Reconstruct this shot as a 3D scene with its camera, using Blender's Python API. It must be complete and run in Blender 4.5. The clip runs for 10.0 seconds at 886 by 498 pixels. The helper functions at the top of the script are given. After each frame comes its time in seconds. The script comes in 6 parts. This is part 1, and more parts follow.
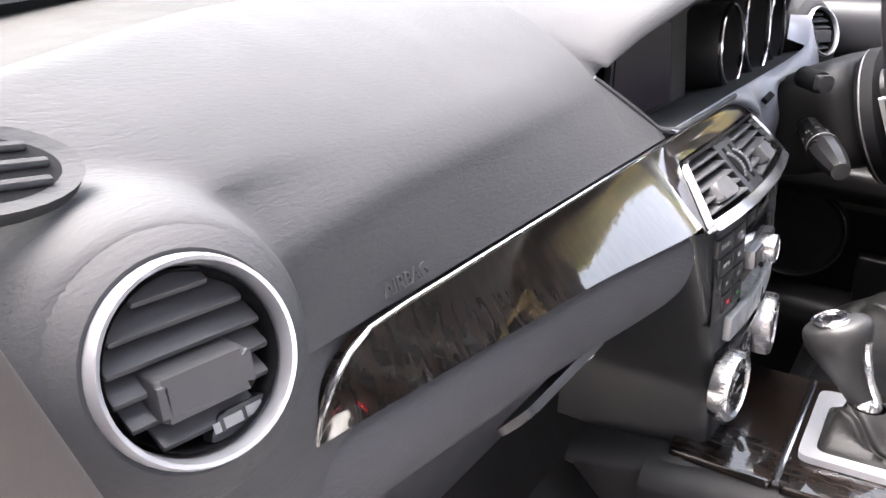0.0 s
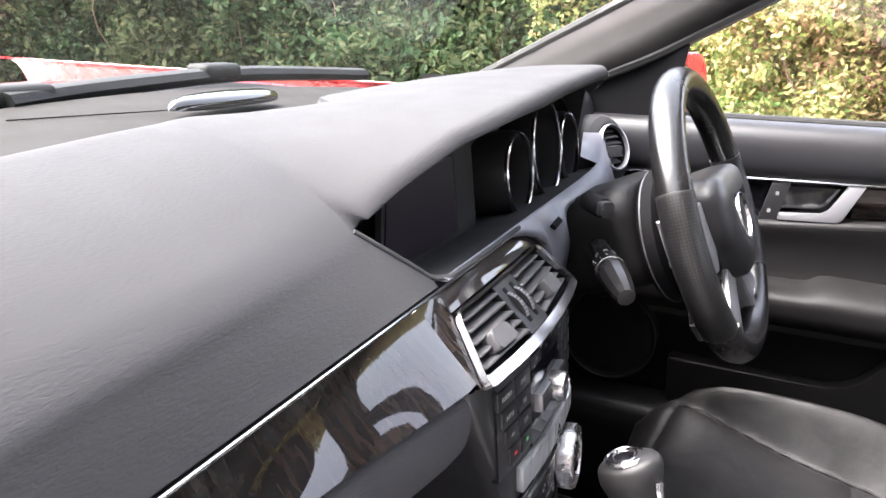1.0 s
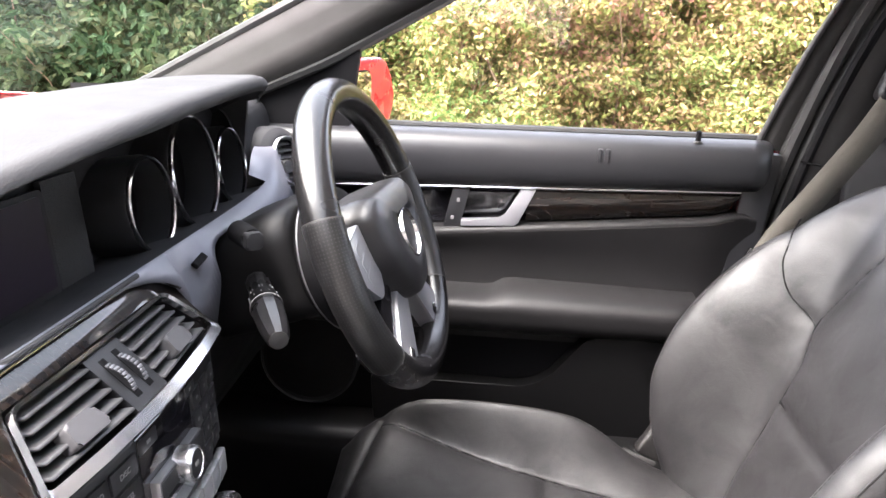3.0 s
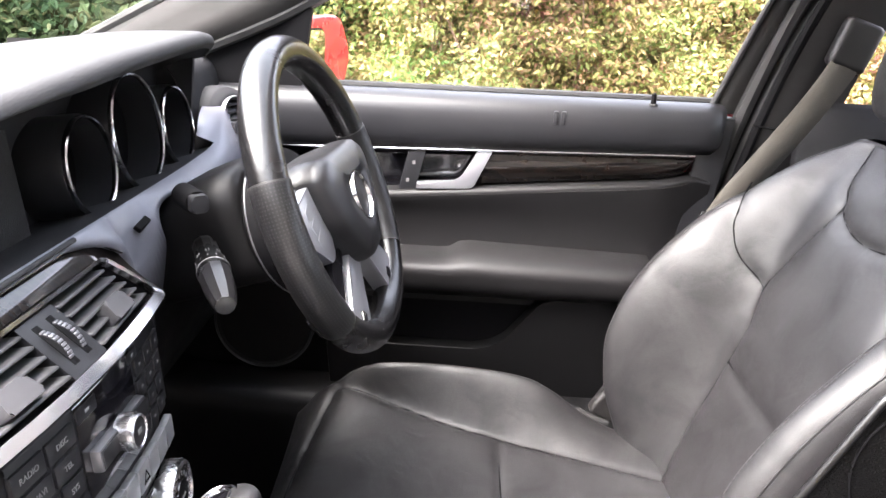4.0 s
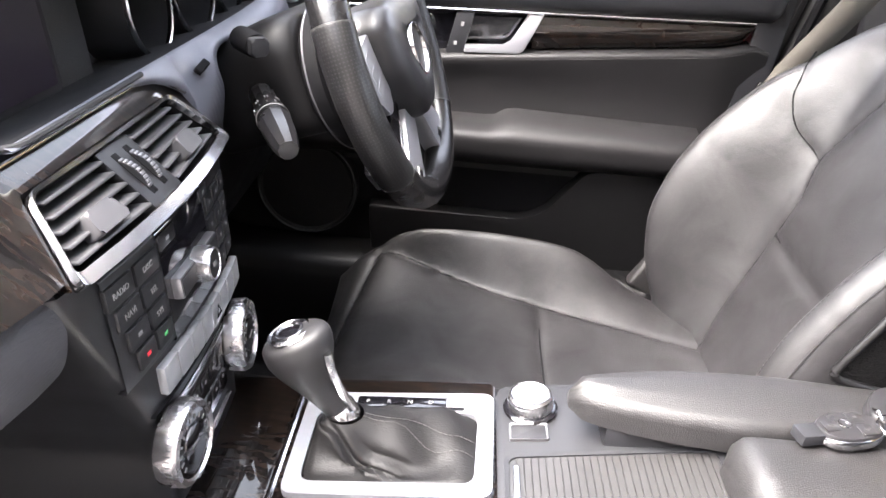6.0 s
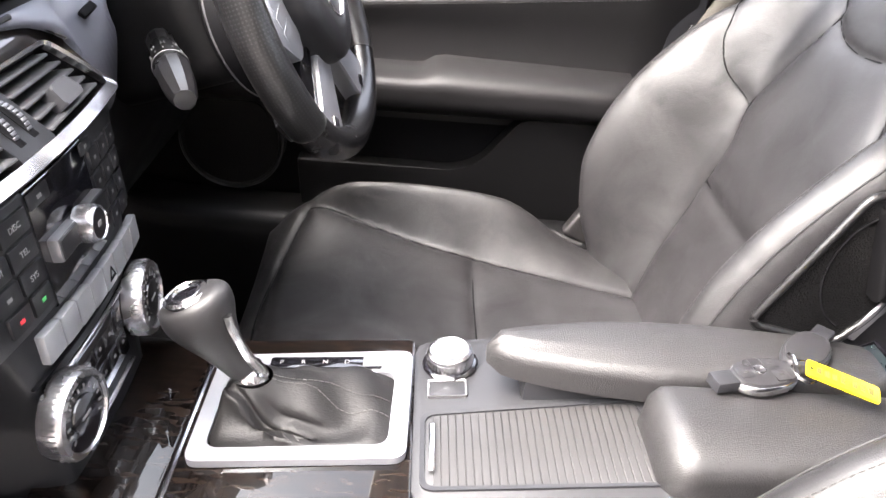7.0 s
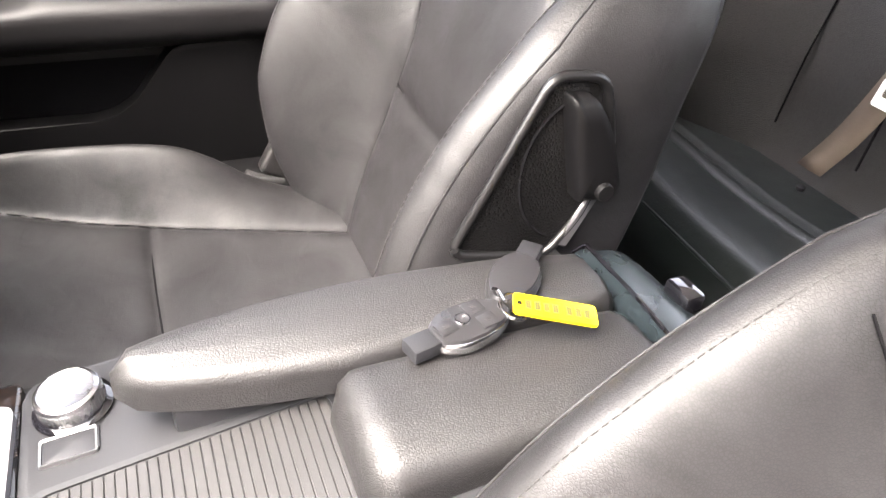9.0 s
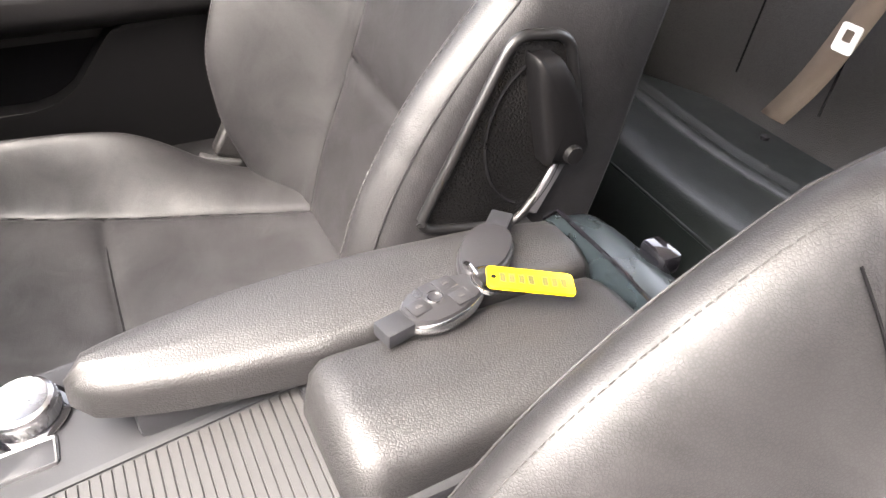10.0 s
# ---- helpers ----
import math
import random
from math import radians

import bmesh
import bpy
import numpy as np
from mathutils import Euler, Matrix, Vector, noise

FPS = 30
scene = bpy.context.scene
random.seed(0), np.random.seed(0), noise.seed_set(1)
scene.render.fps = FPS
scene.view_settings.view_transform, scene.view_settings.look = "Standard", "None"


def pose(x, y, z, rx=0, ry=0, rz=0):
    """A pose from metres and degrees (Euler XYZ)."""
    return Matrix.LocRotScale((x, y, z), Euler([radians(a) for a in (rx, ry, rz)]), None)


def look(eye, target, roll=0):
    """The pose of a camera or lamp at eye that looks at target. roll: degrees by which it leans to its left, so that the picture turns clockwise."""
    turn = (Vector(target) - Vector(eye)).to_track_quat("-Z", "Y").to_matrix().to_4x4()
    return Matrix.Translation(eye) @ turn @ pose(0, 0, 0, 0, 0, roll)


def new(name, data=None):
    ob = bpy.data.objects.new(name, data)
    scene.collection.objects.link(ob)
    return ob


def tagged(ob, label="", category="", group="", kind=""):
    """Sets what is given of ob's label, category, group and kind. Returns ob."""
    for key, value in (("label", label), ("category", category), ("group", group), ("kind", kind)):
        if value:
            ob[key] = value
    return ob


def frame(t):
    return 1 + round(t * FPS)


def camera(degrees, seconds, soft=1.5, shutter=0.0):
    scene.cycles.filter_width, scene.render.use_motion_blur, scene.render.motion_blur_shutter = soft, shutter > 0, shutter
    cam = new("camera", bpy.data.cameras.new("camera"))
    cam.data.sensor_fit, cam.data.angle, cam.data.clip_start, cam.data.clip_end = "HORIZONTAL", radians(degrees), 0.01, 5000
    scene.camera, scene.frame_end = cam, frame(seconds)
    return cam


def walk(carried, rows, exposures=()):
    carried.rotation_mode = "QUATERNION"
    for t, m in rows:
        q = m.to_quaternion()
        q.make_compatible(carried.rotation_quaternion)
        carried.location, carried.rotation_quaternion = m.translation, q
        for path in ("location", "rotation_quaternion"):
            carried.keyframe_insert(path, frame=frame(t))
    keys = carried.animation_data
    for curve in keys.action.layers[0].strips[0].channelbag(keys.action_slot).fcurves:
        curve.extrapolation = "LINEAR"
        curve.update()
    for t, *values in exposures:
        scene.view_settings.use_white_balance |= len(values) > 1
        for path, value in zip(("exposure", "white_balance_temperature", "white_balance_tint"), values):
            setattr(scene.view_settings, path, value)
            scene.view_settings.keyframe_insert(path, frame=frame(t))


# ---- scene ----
cam = camera(61.8, 10.0)
PATH = [
    (0, (-0.72, -0.099, 1.001), (0.802, 0.927, 0.207), 1.1),
    (0.5, (-0.675, -0.113, 1.032), (0.974, 0.82, 0.391), 1.2),
    (1, (-0.623, -0.132, 1.042), (1.144, 0.61, 0.472), 2.0),
    (1.5, (-0.581, -0.157, 1.049), (1.275, 0.376, 0.531), 2.3),
    (2, (-0.531, -0.182, 1.058), (1.379, 0.126, 0.55), 2.9),
    (2.5, (-0.51, -0.2, 1.059), (1.417, -0.034, 0.552), 2.8),
    (4, (-0.491, -0.225, 1.057), (1.403, -0.23, 0.415), 3.5),
    (4.5, (-0.499, -0.209, 1.038), (1.363, -0.203, 0.307), 3.9),
    (5, (-0.507, -0.195, 1.03), (1.322, -0.153, 0.221), 4.2),
    (5.2, (-0.519, -0.181, 1.025), (1.3, -0.137, 0.194), 4.3),
    (6.5, (-0.488, -0.199, 1.015), (1.264, -0.219, 0.052), 5.1),
    (7, (-0.478, -0.225, 1.006), (1.242, -0.329, -0.009), 5.4),
    (7.5, (-0.502, -0.235, 0.957), (1.118, -0.425, -0.199), 6.4),
    (7.8, (-0.514, -0.258, 0.908), (1.032, -0.526, -0.332), 6.9),
    (8, (-0.47, -0.272, 0.929), (1.057, -0.662, -0.302), 7.3),
    (8.2, (-0.424, -0.299, 0.954), (1.105, -0.789, -0.238), 6.0),
    (8.5, (-0.389, -0.322, 0.974), (1.126, -0.915, -0.189), 4.6),
    (9, (-0.34, -0.349, 0.952), (1.14, -1.04, -0.202), 4.7),
    (9.5, (-0.304, -0.36, 0.924), (1.12, -1.105, -0.267), 6.2),
    (10, (-0.321, -0.358, 0.942), (1.077, -1.11, -0.275), 2.9),
]
EXPOSURES = [(0.0, 4.68, 6550, 18), (0.5, 4.42, 6500, 18), (1.0, 4.28, 6500, 18), (2.5, 4.33, 6500, 18), (4.0, 4.6, 6500, 18), (5.0, 4.8, 6500, 18), (7.5, 4.74, 6700, 18), (10.0, 4.68, 6900, 18)]
walk(cam, [(t, look(eye, target, roll)) for t, eye, target, roll in PATH], EXPOSURES)

# ---- daylight: bright overcast sky, weak soft sun ----
SUN_UP, SUN_TURN = 57.0, 336.0
world = bpy.data.worlds.new("sky")
scene.world = world
world.use_nodes = True
wn = world.node_tree.nodes
sky = wn.new("ShaderNodeTexSky")
sky.sky_type, sky.sun_disc = "NISHITA", False
sky.sun_elevation, sky.sun_rotation = radians(SUN_UP), radians(SUN_TURN)
sky.dust_density, sky.air_density = 5.0, 0.8
wn["Background"].inputs["Strength"].default_value = 0.15
haze = wn.new("ShaderNodeHueSaturation")
haze.inputs["Saturation"].default_value = 0.4
world.node_tree.links.new(sky.outputs[0], haze.inputs["Color"])
world.node_tree.links.new(haze.outputs[0], wn["Background"].inputs["Color"])
sun_data = bpy.data.lights.new("sun", "SUN")
sun_data.energy, sun_data.angle, sun_data.color = 1.1, radians(60), (1.0, 0.93, 0.84)
sun = new("sun", sun_data)
a, b = radians(SUN_UP), radians(SUN_TURN)
SUN_DIR = Vector((math.sin(b) * math.cos(a), math.cos(b) * math.cos(a), math.sin(a)))
sun.matrix_world = SUN_DIR.to_track_quat("Z", "Y").to_matrix().to_4x4()


# ---- materials ----
def material(name, base, rough=0.5, metal=0.0, vary=0.12, vary_scale=9.0, grain=0.0, grain_scale=500.0, coat=0.0, rough_vary=0.1,
             spec=0.5, kind="noise", tint=None, wrinkle=0.0, crack=0.0, along_grain=(1.0, 0.6, 1.5), polish=0.0):
    m = bpy.data.materials.new(name)
    m.use_nodes = True
    nt = m.node_tree
    n, ln = nt.nodes, nt.links
    p = n["Principled BSDF"]
    p.inputs["Roughness"].default_value, p.inputs["Metallic"].default_value = rough, metal
    p.inputs["Specular IOR Level"].default_value = spec
    p.inputs["Coat Weight"].default_value, p.inputs["Coat Roughness"].default_value = coat, 0.04
    co = n.new("ShaderNodeTexCoord")
    big = n.new("ShaderNodeTexNoise")
    big.inputs["Scale"].default_value, big.inputs["Detail"].default_value = vary_scale, 6
    ln.new(co.outputs["Object"], big.inputs["Vector"])
    mix = n.new("ShaderNodeMix")
    mix.data_type = "RGBA"
    lo = [c * (1 - vary) for c in base]
    hi = list(tint) if tint else [min(1.0, c * (1 + vary)) for c in base]
    mix.inputs[6].default_value, mix.inputs[7].default_value = (*lo, 1), (*hi, 1)
    ln.new(big.outputs["Fac"], mix.inputs[0])
    colour = mix.outputs[2]
    cells = None
    if crack:
        # pale hide between fine dark creases
        warp, stretch, cells = n.new("ShaderNodeTexNoise"), n.new("ShaderNodeMixRGB"), n.new("ShaderNodeTexVoronoi")
        warp.inputs["Scale"].default_value = grain_scale * 0.4
        ln.new(co.outputs["Object"], warp.inputs["Vector"])
        stretch.inputs[0].default_value = 0.002
        ln.new(co.outputs["Object"], stretch.inputs[1])
        ln.new(warp.outputs["Color"], stretch.inputs[2])
        cells.feature = "DISTANCE_TO_EDGE"
        cells.inputs["Scale"].default_value = grain_scale
        ln.new(stretch.outputs[0], cells.inputs["Vector"])
        line, dim = n.new("ShaderNodeMapRange"), n.new("ShaderNodeMix")
        line.inputs[2].default_value, line.inputs[3].default_value, line.inputs[4].default_value = 0.22, 1 - crack, 1.0
        ln.new(cells.outputs["Distance"], line.inputs[0])
        dim.data_type, dim.blend_type = "RGBA", "MULTIPLY"
        dim.inputs[0].default_value = 1.0
        ln.new(colour, dim.inputs[6])
        ln.new(line.outputs[0], dim.inputs[7])
        colour = dim.outputs[2]
    ln.new(colour, p.inputs["Base Color"])
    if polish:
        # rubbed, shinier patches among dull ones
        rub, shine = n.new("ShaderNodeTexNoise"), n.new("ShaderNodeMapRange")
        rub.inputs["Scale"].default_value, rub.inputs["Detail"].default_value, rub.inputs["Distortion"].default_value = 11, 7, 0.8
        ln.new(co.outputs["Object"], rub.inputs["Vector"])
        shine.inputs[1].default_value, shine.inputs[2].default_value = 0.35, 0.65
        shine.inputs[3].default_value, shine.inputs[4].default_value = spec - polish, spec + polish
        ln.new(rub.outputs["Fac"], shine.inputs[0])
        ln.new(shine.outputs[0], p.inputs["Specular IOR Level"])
    if rough_vary:
        rr = n.new("ShaderNodeMapRange")
        rr.inputs[3].default_value, rr.inputs[4].default_value = max(0.02, rough - rough_vary), min(1.0, rough + rough_vary)
        wide = n.new("ShaderNodeTexNoise")
        wide.inputs["Scale"].default_value, wide.inputs["Detail"].default_value = vary_scale * 2.7, 4
        ln.new(co.outputs["Object"], wide.inputs["Vector"])
        ln.new(wide.outputs["Fac"], rr.inputs[0])
        ln.new(rr.outputs[0], p.inputs["Roughness"])
    if grain:
        if kind == "pebble":
            tex = n.new("ShaderNodeTexVoronoi")
            tex.feature = "DISTANCE_TO_EDGE"
            outp = tex.outputs["Distance"]
        else:
            tex = n.new("ShaderNodeTexNoise")
            tex.inputs["Detail"].default_value = 3
            outp = tex.outputs["Fac"]
        tex.inputs["Scale"].default_value = grain_scale
        if cells:
            outp = line.outputs[0]
        elif kind == "creased":
            tex.inputs["Distortion"].default_value = 0.6
            mp = n.new("ShaderNodeMapping")
            mp.inputs["Scale"].default_value = along_grain
            ln.new(co.outputs["Object"], mp.inputs["Vector"])
            ln.new(mp.outputs[0], tex.inputs["Vector"])
        else:
            ln.new(co.outputs["Object"], tex.inputs["Vector"])
        bump = n.new("ShaderNodeBump")
        bump.inputs["Strength"].default_value, bump.inputs["Distance"].default_value = grain, 0.0012
        ln.new(outp, bump.inputs["Height"])
        ln.new(bump.outputs[0], p.inputs["Normal"])
        if wrinkle:
            soft = n.new("ShaderNodeTexNoise")
            soft.inputs["Scale"].default_value, soft.inputs["Detail"].default_value, soft.inputs["Distortion"].default_value = 24, 5, 1.6
            ln.new(co.outputs["Object"], soft.inputs["Vector"])
            folds = n.new("ShaderNodeBump")
            folds.inputs["Strength"].default_value, folds.inputs["Distance"].default_value = wrinkle, 0.006
            ln.new(soft.outputs["Fac"], folds.inputs["Height"])
            ln.new(folds.outputs[0], bump.inputs["Normal"])
    return m


M = {}
M["dash"] = material("dash_soft_plastic", (0.0335, 0.034, 0.0355), 0.7, spec=0.08, vary=0.1, grain=0.32, grain_scale=560, kind="creased", along_grain=(0.3, 1.0, 1.0))
M["dash_dark"] = material("dash_dark_plastic", (0.015, 0.0155, 0.017), 0.7, grain=0.12, grain_scale=700, spec=0.15)
M["defroster"] = material("defroster_plastic", (0.0125, 0.0119, 0.0113), 0.8, grain=0.2, grain_scale=500, spec=0.1)
M["lower_dash"] = material("lower_dash_plastic", (0.034, 0.0345, 0.038), 0.7, spec=0.1, vary=0.1, grain=0.45, grain_scale=560, kind="creased", along_grain=(0.3, 1.0, 1.0))
M["doorway"] = material("doorway_trim", (0.05, 0.044, 0.041), 0.8, grain=0.2, grain_scale=600, spec=0.1)
M["console"] = material("console_plastic", (0.008, 0.0079, 0.0084), 0.62, grain=0.12, grain_scale=600, spec=0.18)
M["panel"] = material("stack_panel_plastic", (0.006, 0.0063, 0.0072), 0.42, grain=0.06, grain_scale=900, spec=0.35)
M["stack"] = material("stack_plastic", (0.012, 0.0125, 0.014), 0.42, grain=0.06, grain_scale=900, spec=0.35)
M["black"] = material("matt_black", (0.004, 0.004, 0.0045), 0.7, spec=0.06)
M["gloss"] = material("gloss_black", (0.004, 0.004, 0.005), 0.08, coat=0.6, rough_vary=0.03)
M["rubber"] = material("black_rubber", (0.012, 0.012, 0.012), 0.75, grain=0.1)
M["wiper"] = material("wiper_plastic", (0.0055, 0.006, 0.0062), 0.6, grain=0.08, spec=0.2)
M["lever_leather"] = material("lever_leather", (0.0075, 0.0075, 0.008), 0.52, spec=0.35, vary=0.2, grain=0.12, grain_scale=500, kind="creased", rough_vary=0.06)
# dark plastic; its bluish reflection is tinted into the base colour
M["cover"] = material("smooth_cover_plastic", (0.011, 0.0155, 0.0175), 0.28, vary=0.08, grain=0.03, grain_scale=900)
M["silver_key"] = material("pale_silver_plastic", (0.19, 0.195, 0.203), 0.38, metal=0.3, vary=0.06, rough_vary=0.06)
M["rim_plastic"] = material("satin_black_plastic", (0.005, 0.005, 0.0052), 0.34, grain=0.03, spec=0.45)
M["weave"] = material("woven_black_plastic", (0.012, 0.0125, 0.0135), 0.55, grain=0.8, grain_scale=480, kind="pebble", spec=0.3)
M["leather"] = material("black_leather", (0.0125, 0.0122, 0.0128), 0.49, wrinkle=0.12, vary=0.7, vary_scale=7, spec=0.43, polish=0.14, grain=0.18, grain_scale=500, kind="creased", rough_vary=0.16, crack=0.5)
M["wheel_leather"] = material("wheel_leather", (0.004, 0.004, 0.0043), 0.25, vary=0.2, grain=0.15, grain_scale=500, kind="creased", rough_vary=0.08)
M["boot"] = material("boot_leather", (0.005, 0.0049, 0.005), 0.55, spec=0.22, vary=0.2, grain=0.3, grain_scale=450, kind="creased")
M["tambour"] = material("tambour_plastic", (0.0135, 0.0133, 0.0133), 0.5, vary=0.1, grain=0.1, grain_scale=800)
M["slat"] = material("vent_slat_plastic", (0.034, 0.034, 0.036), 0.5, vary=0.08, grain=0.08, grain_scale=800, spec=0.35)
M["knob"] = material("satin_knob_metal", (0.42, 0.42, 0.43), 0.27, metal=1.0, vary=0.05, rough_vary=0.06)
M["dark_silver"] = material("dark_satin_metal", (0.16, 0.16, 0.166), 0.36, metal=0.8, vary=0.06, rough_vary=0.06)
M["hub"] = material("hub_plastic", (0.0095, 0.0095, 0.0105), 0.38, vary=0.08, spec=0.35, grain=0.15, grain_scale=500, kind="creased")
M["rear_leather"] = material("rear_seat_leather", (0.0085, 0.0115, 0.0115), 0.4, wrinkle=0.05, vary=0.2, grain=0.3, grain_scale=330, kind="creased")
M["pebbled"] = material("pebbled_vinyl", (0.012, 0.0118, 0.012), 0.5, vary=0.3, grain=0.28, grain_scale=480, kind="creased", spec=0.55, crack=0.65)
M["seatside"] = material("seat_side_vinyl", (0.0125, 0.0121, 0.0117), 0.44, vary=0.3, spec=0.5, grain=0.55, grain_scale=350, kind="creased", crack=0.6)
M["stalk"] = material("stalk_plastic", (0.007, 0.007, 0.0075), 0.3, grain=0.04, grain_scale=900, spec=0.4)
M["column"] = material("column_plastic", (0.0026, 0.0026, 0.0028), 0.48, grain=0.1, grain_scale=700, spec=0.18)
M["brick"] = material("wall_render", (0.32, 0.29, 0.25), 0.9, vary=0.3, vary_scale=1.5, grain=0.5, grain_scale=60, spec=0.2)
M["carpet"] = material("carpet", (0.024, 0.0235, 0.024), 0.95, grain=0.6, grain_scale=900, spec=0.05)
M["pillar"] = material("pillar_cloth", (0.014, 0.0136, 0.013), 0.85, grain=0.25, grain_scale=900, spec=0.2)
M["liner"] = material("headliner_cloth", (0.7, 0.69, 0.66), 0.95, grain=0.2, grain_scale=700, spec=0.1)
M["chrome"] = material("satin_chrome", (0.52, 0.52, 0.53), 0.18, metal=1.0, vary=0.05, rough_vary=0.06)
M["silver"] = material("silver_paint", (0.33, 0.34, 0.36), 0.32, metal=0.75, vary=0.06, rough_vary=0.06)
M["grey_fascia"] = material("grey_metallic_fascia", (0.125, 0.13, 0.152), 0.42, metal=0.35, vary=0.06, grain=0.05, grain_scale=900)
M["key_face"] = material("key_plastic", (0.014, 0.014, 0.015), 0.3, grain=0.08)
M["door_leather"] = material("door_leather", (0.0055, 0.0054, 0.0057), 0.5, spec=0.28, wrinkle=0.02, vary=0.2, grain=0.2, grain_scale=420, kind="creased")
M["red"] = material("red_car_paint", (0.42, 0.012, 0.02), 0.28, coat=0.9, vary=0.05)
M["buckle_red"] = material("buckle_red_plastic", (0.3, 0.006, 0.008), 0.4, vary=0.08)
M["yellow"] = material("yellow_tag", (0.8, 0.5, 0.004), 0.35, vary=0.03)
M["tag_ink"] = material("tag_ink", (0.05, 0.045, 0.01), 0.5)
M["white"] = material("white_print", (0.13, 0.13, 0.13), 0.5, vary=0.03)
M["paper"] = material("white_paper", (0.85, 0.85, 0.83), 0.8, vary=0.03)
M["red_print"] = material("red_print", (0.6, 0.02, 0.03), 0.5)
M["green_print"] = material("green_print", (0.05, 0.35, 0.1), 0.5)
M["door_pillar"] = material("door_pillar_plastic", (0.007, 0.007, 0.0072), 0.5, grain=0.2, grain_scale=700, spec=0.35)
M["belt"] = material("belt_webbing", (0.045, 0.041, 0.033), 0.8, grain=0.5, grain_scale=1400)
M["rear_belt"] = material("brown_belt_webbing", (0.11, 0.085, 0.065), 0.8, grain=0.5, grain_scale=1400)
M["mirror"] = material("mirror_glass", (0.85, 0.86, 0.87), 0.02, metal=1.0, vary=0.01, rough_vary=0)
M["screen"] = material("display_glass", (0.012, 0.009, 0.014), 0.3, rough_vary=0.03, spec=0.25)
M["stitch"] = material("grey_thread", (0.019, 0.0185, 0.018), 0.8)
M["speaker"] = material("speaker_mesh", (0.004, 0.0039, 0.004), 0.6, grain=0.9, grain_scale=420, kind="pebble", spec=0.14)
M["grained"] = material("grained_black_plastic", (0.003, 0.003, 0.003), 0.5, grain=1.0, grain_scale=330, kind="pebble", spec=0.2)
M["asphalt"] = material("pale_concrete", (0.3, 0.29, 0.275), 0.9, vary=0.3, vary_scale=2, grain=0.6, grain_scale=90)


def wood_material():
    m = bpy.data.materials.new("burl_wood_lacquer")
    m.use_nodes = True
    n, ln = m.node_tree.nodes, m.node_tree.links
    p = n["Principled BSDF"]
    p.inputs["Roughness"].default_value, p.inputs["Coat Weight"].default_value = 0.3, 0.8
    p.inputs["Coat Roughness"].default_value, p.inputs["Coat IOR"].default_value = 0.02, 1.5
    p.inputs["Specular IOR Level"].default_value = 0.08
    co, mp = n.new("ShaderNodeTexCoord"), n.new("ShaderNodeMapping")
    mp.inputs["Scale"].default_value = (3.0, 1.0, 1.0)
    mp.inputs["Rotation"].default_value = (0, radians(55), radians(15))
    ln.new(co.outputs["Object"], mp.inputs["Vector"])
    wave = n.new("ShaderNodeTexWave")
    wave.inputs["Scale"].default_value, wave.inputs["Distortion"].default_value = 16, 9
    wave.inputs["Detail"].default_value, wave.inputs["Detail Scale"].default_value = 4, 2.2
    spots = n.new("ShaderNodeTexNoise")
    spots.inputs["Scale"].default_value, spots.inputs["Detail"].default_value = 34, 7
    for t in (wave, spots):
        ln.new(mp.outputs[0], t.inputs["Vector"])
    mul = n.new("ShaderNodeMath")
    mul.operation = "MULTIPLY"
    ln.new(wave.outputs["Fac"], mul.inputs[0])
    ln.new(spots.outputs["Fac"], mul.inputs[1])
    ramp = n.new("ShaderNodeValToRGB")
    e = ramp.color_ramp.elements
    e[0].position, e[0].color = 0.1, (0.0014, 0.0011, 0.001, 1)
    e[1].position, e[1].color = 0.72, (0.008, 0.005, 0.0035, 1)
    ln.new(mul.outputs[0], ramp.inputs[0])
    ln.new(ramp.outputs[0], p.inputs["Base Color"])
    return m


def perforated_material():
    """Leather with rows of small holes."""
    m = material("perforated_leather", (0.0045, 0.0045, 0.0046), 0.36, spec=0.35)
    n, ln = m.node_tree.nodes, m.node_tree.links
    v = n.new("ShaderNodeTexVoronoi")
    v.voronoi_dimensions = "2D"
    v.inputs["Scale"].default_value, v.inputs["Randomness"].default_value = 290, 0.0
    co = n.new("ShaderNodeTexCoord")
    ln.new(co.outputs["UV"], v.inputs["Vector"])
    st = n.new("ShaderNodeMath")
    st.operation, st.inputs[1].default_value = "GREATER_THAN", 0.23
    ln.new(v.outputs["Distance"], st.inputs[0])
    bump = n.new("ShaderNodeBump")
    p = n["Principled BSDF"]
    # the holes are painted paler, for the glints light makes on them
    hole_glints = n.new("ShaderNodeMix")
    hole_glints.data_type = "RGBA"
    hole_glints.inputs[6].default_value, hole_glints.inputs[7].default_value = (0.014, 0.014, 0.014, 1), (0.0035, 0.0035, 0.0037, 1)
    ln.new(st.outputs[0], hole_glints.inputs[0])
    ln.new(hole_glints.outputs[2], p.inputs["Base Color"])
    bump.inputs["Strength"].default_value, bump.inputs["Distance"].default_value = 1.0, 0.0025
    ln.new(st.outputs[0], bump.inputs["Height"])
    ln.new(bump.outputs[0], n["Principled BSDF"].inputs["Normal"])
    return m


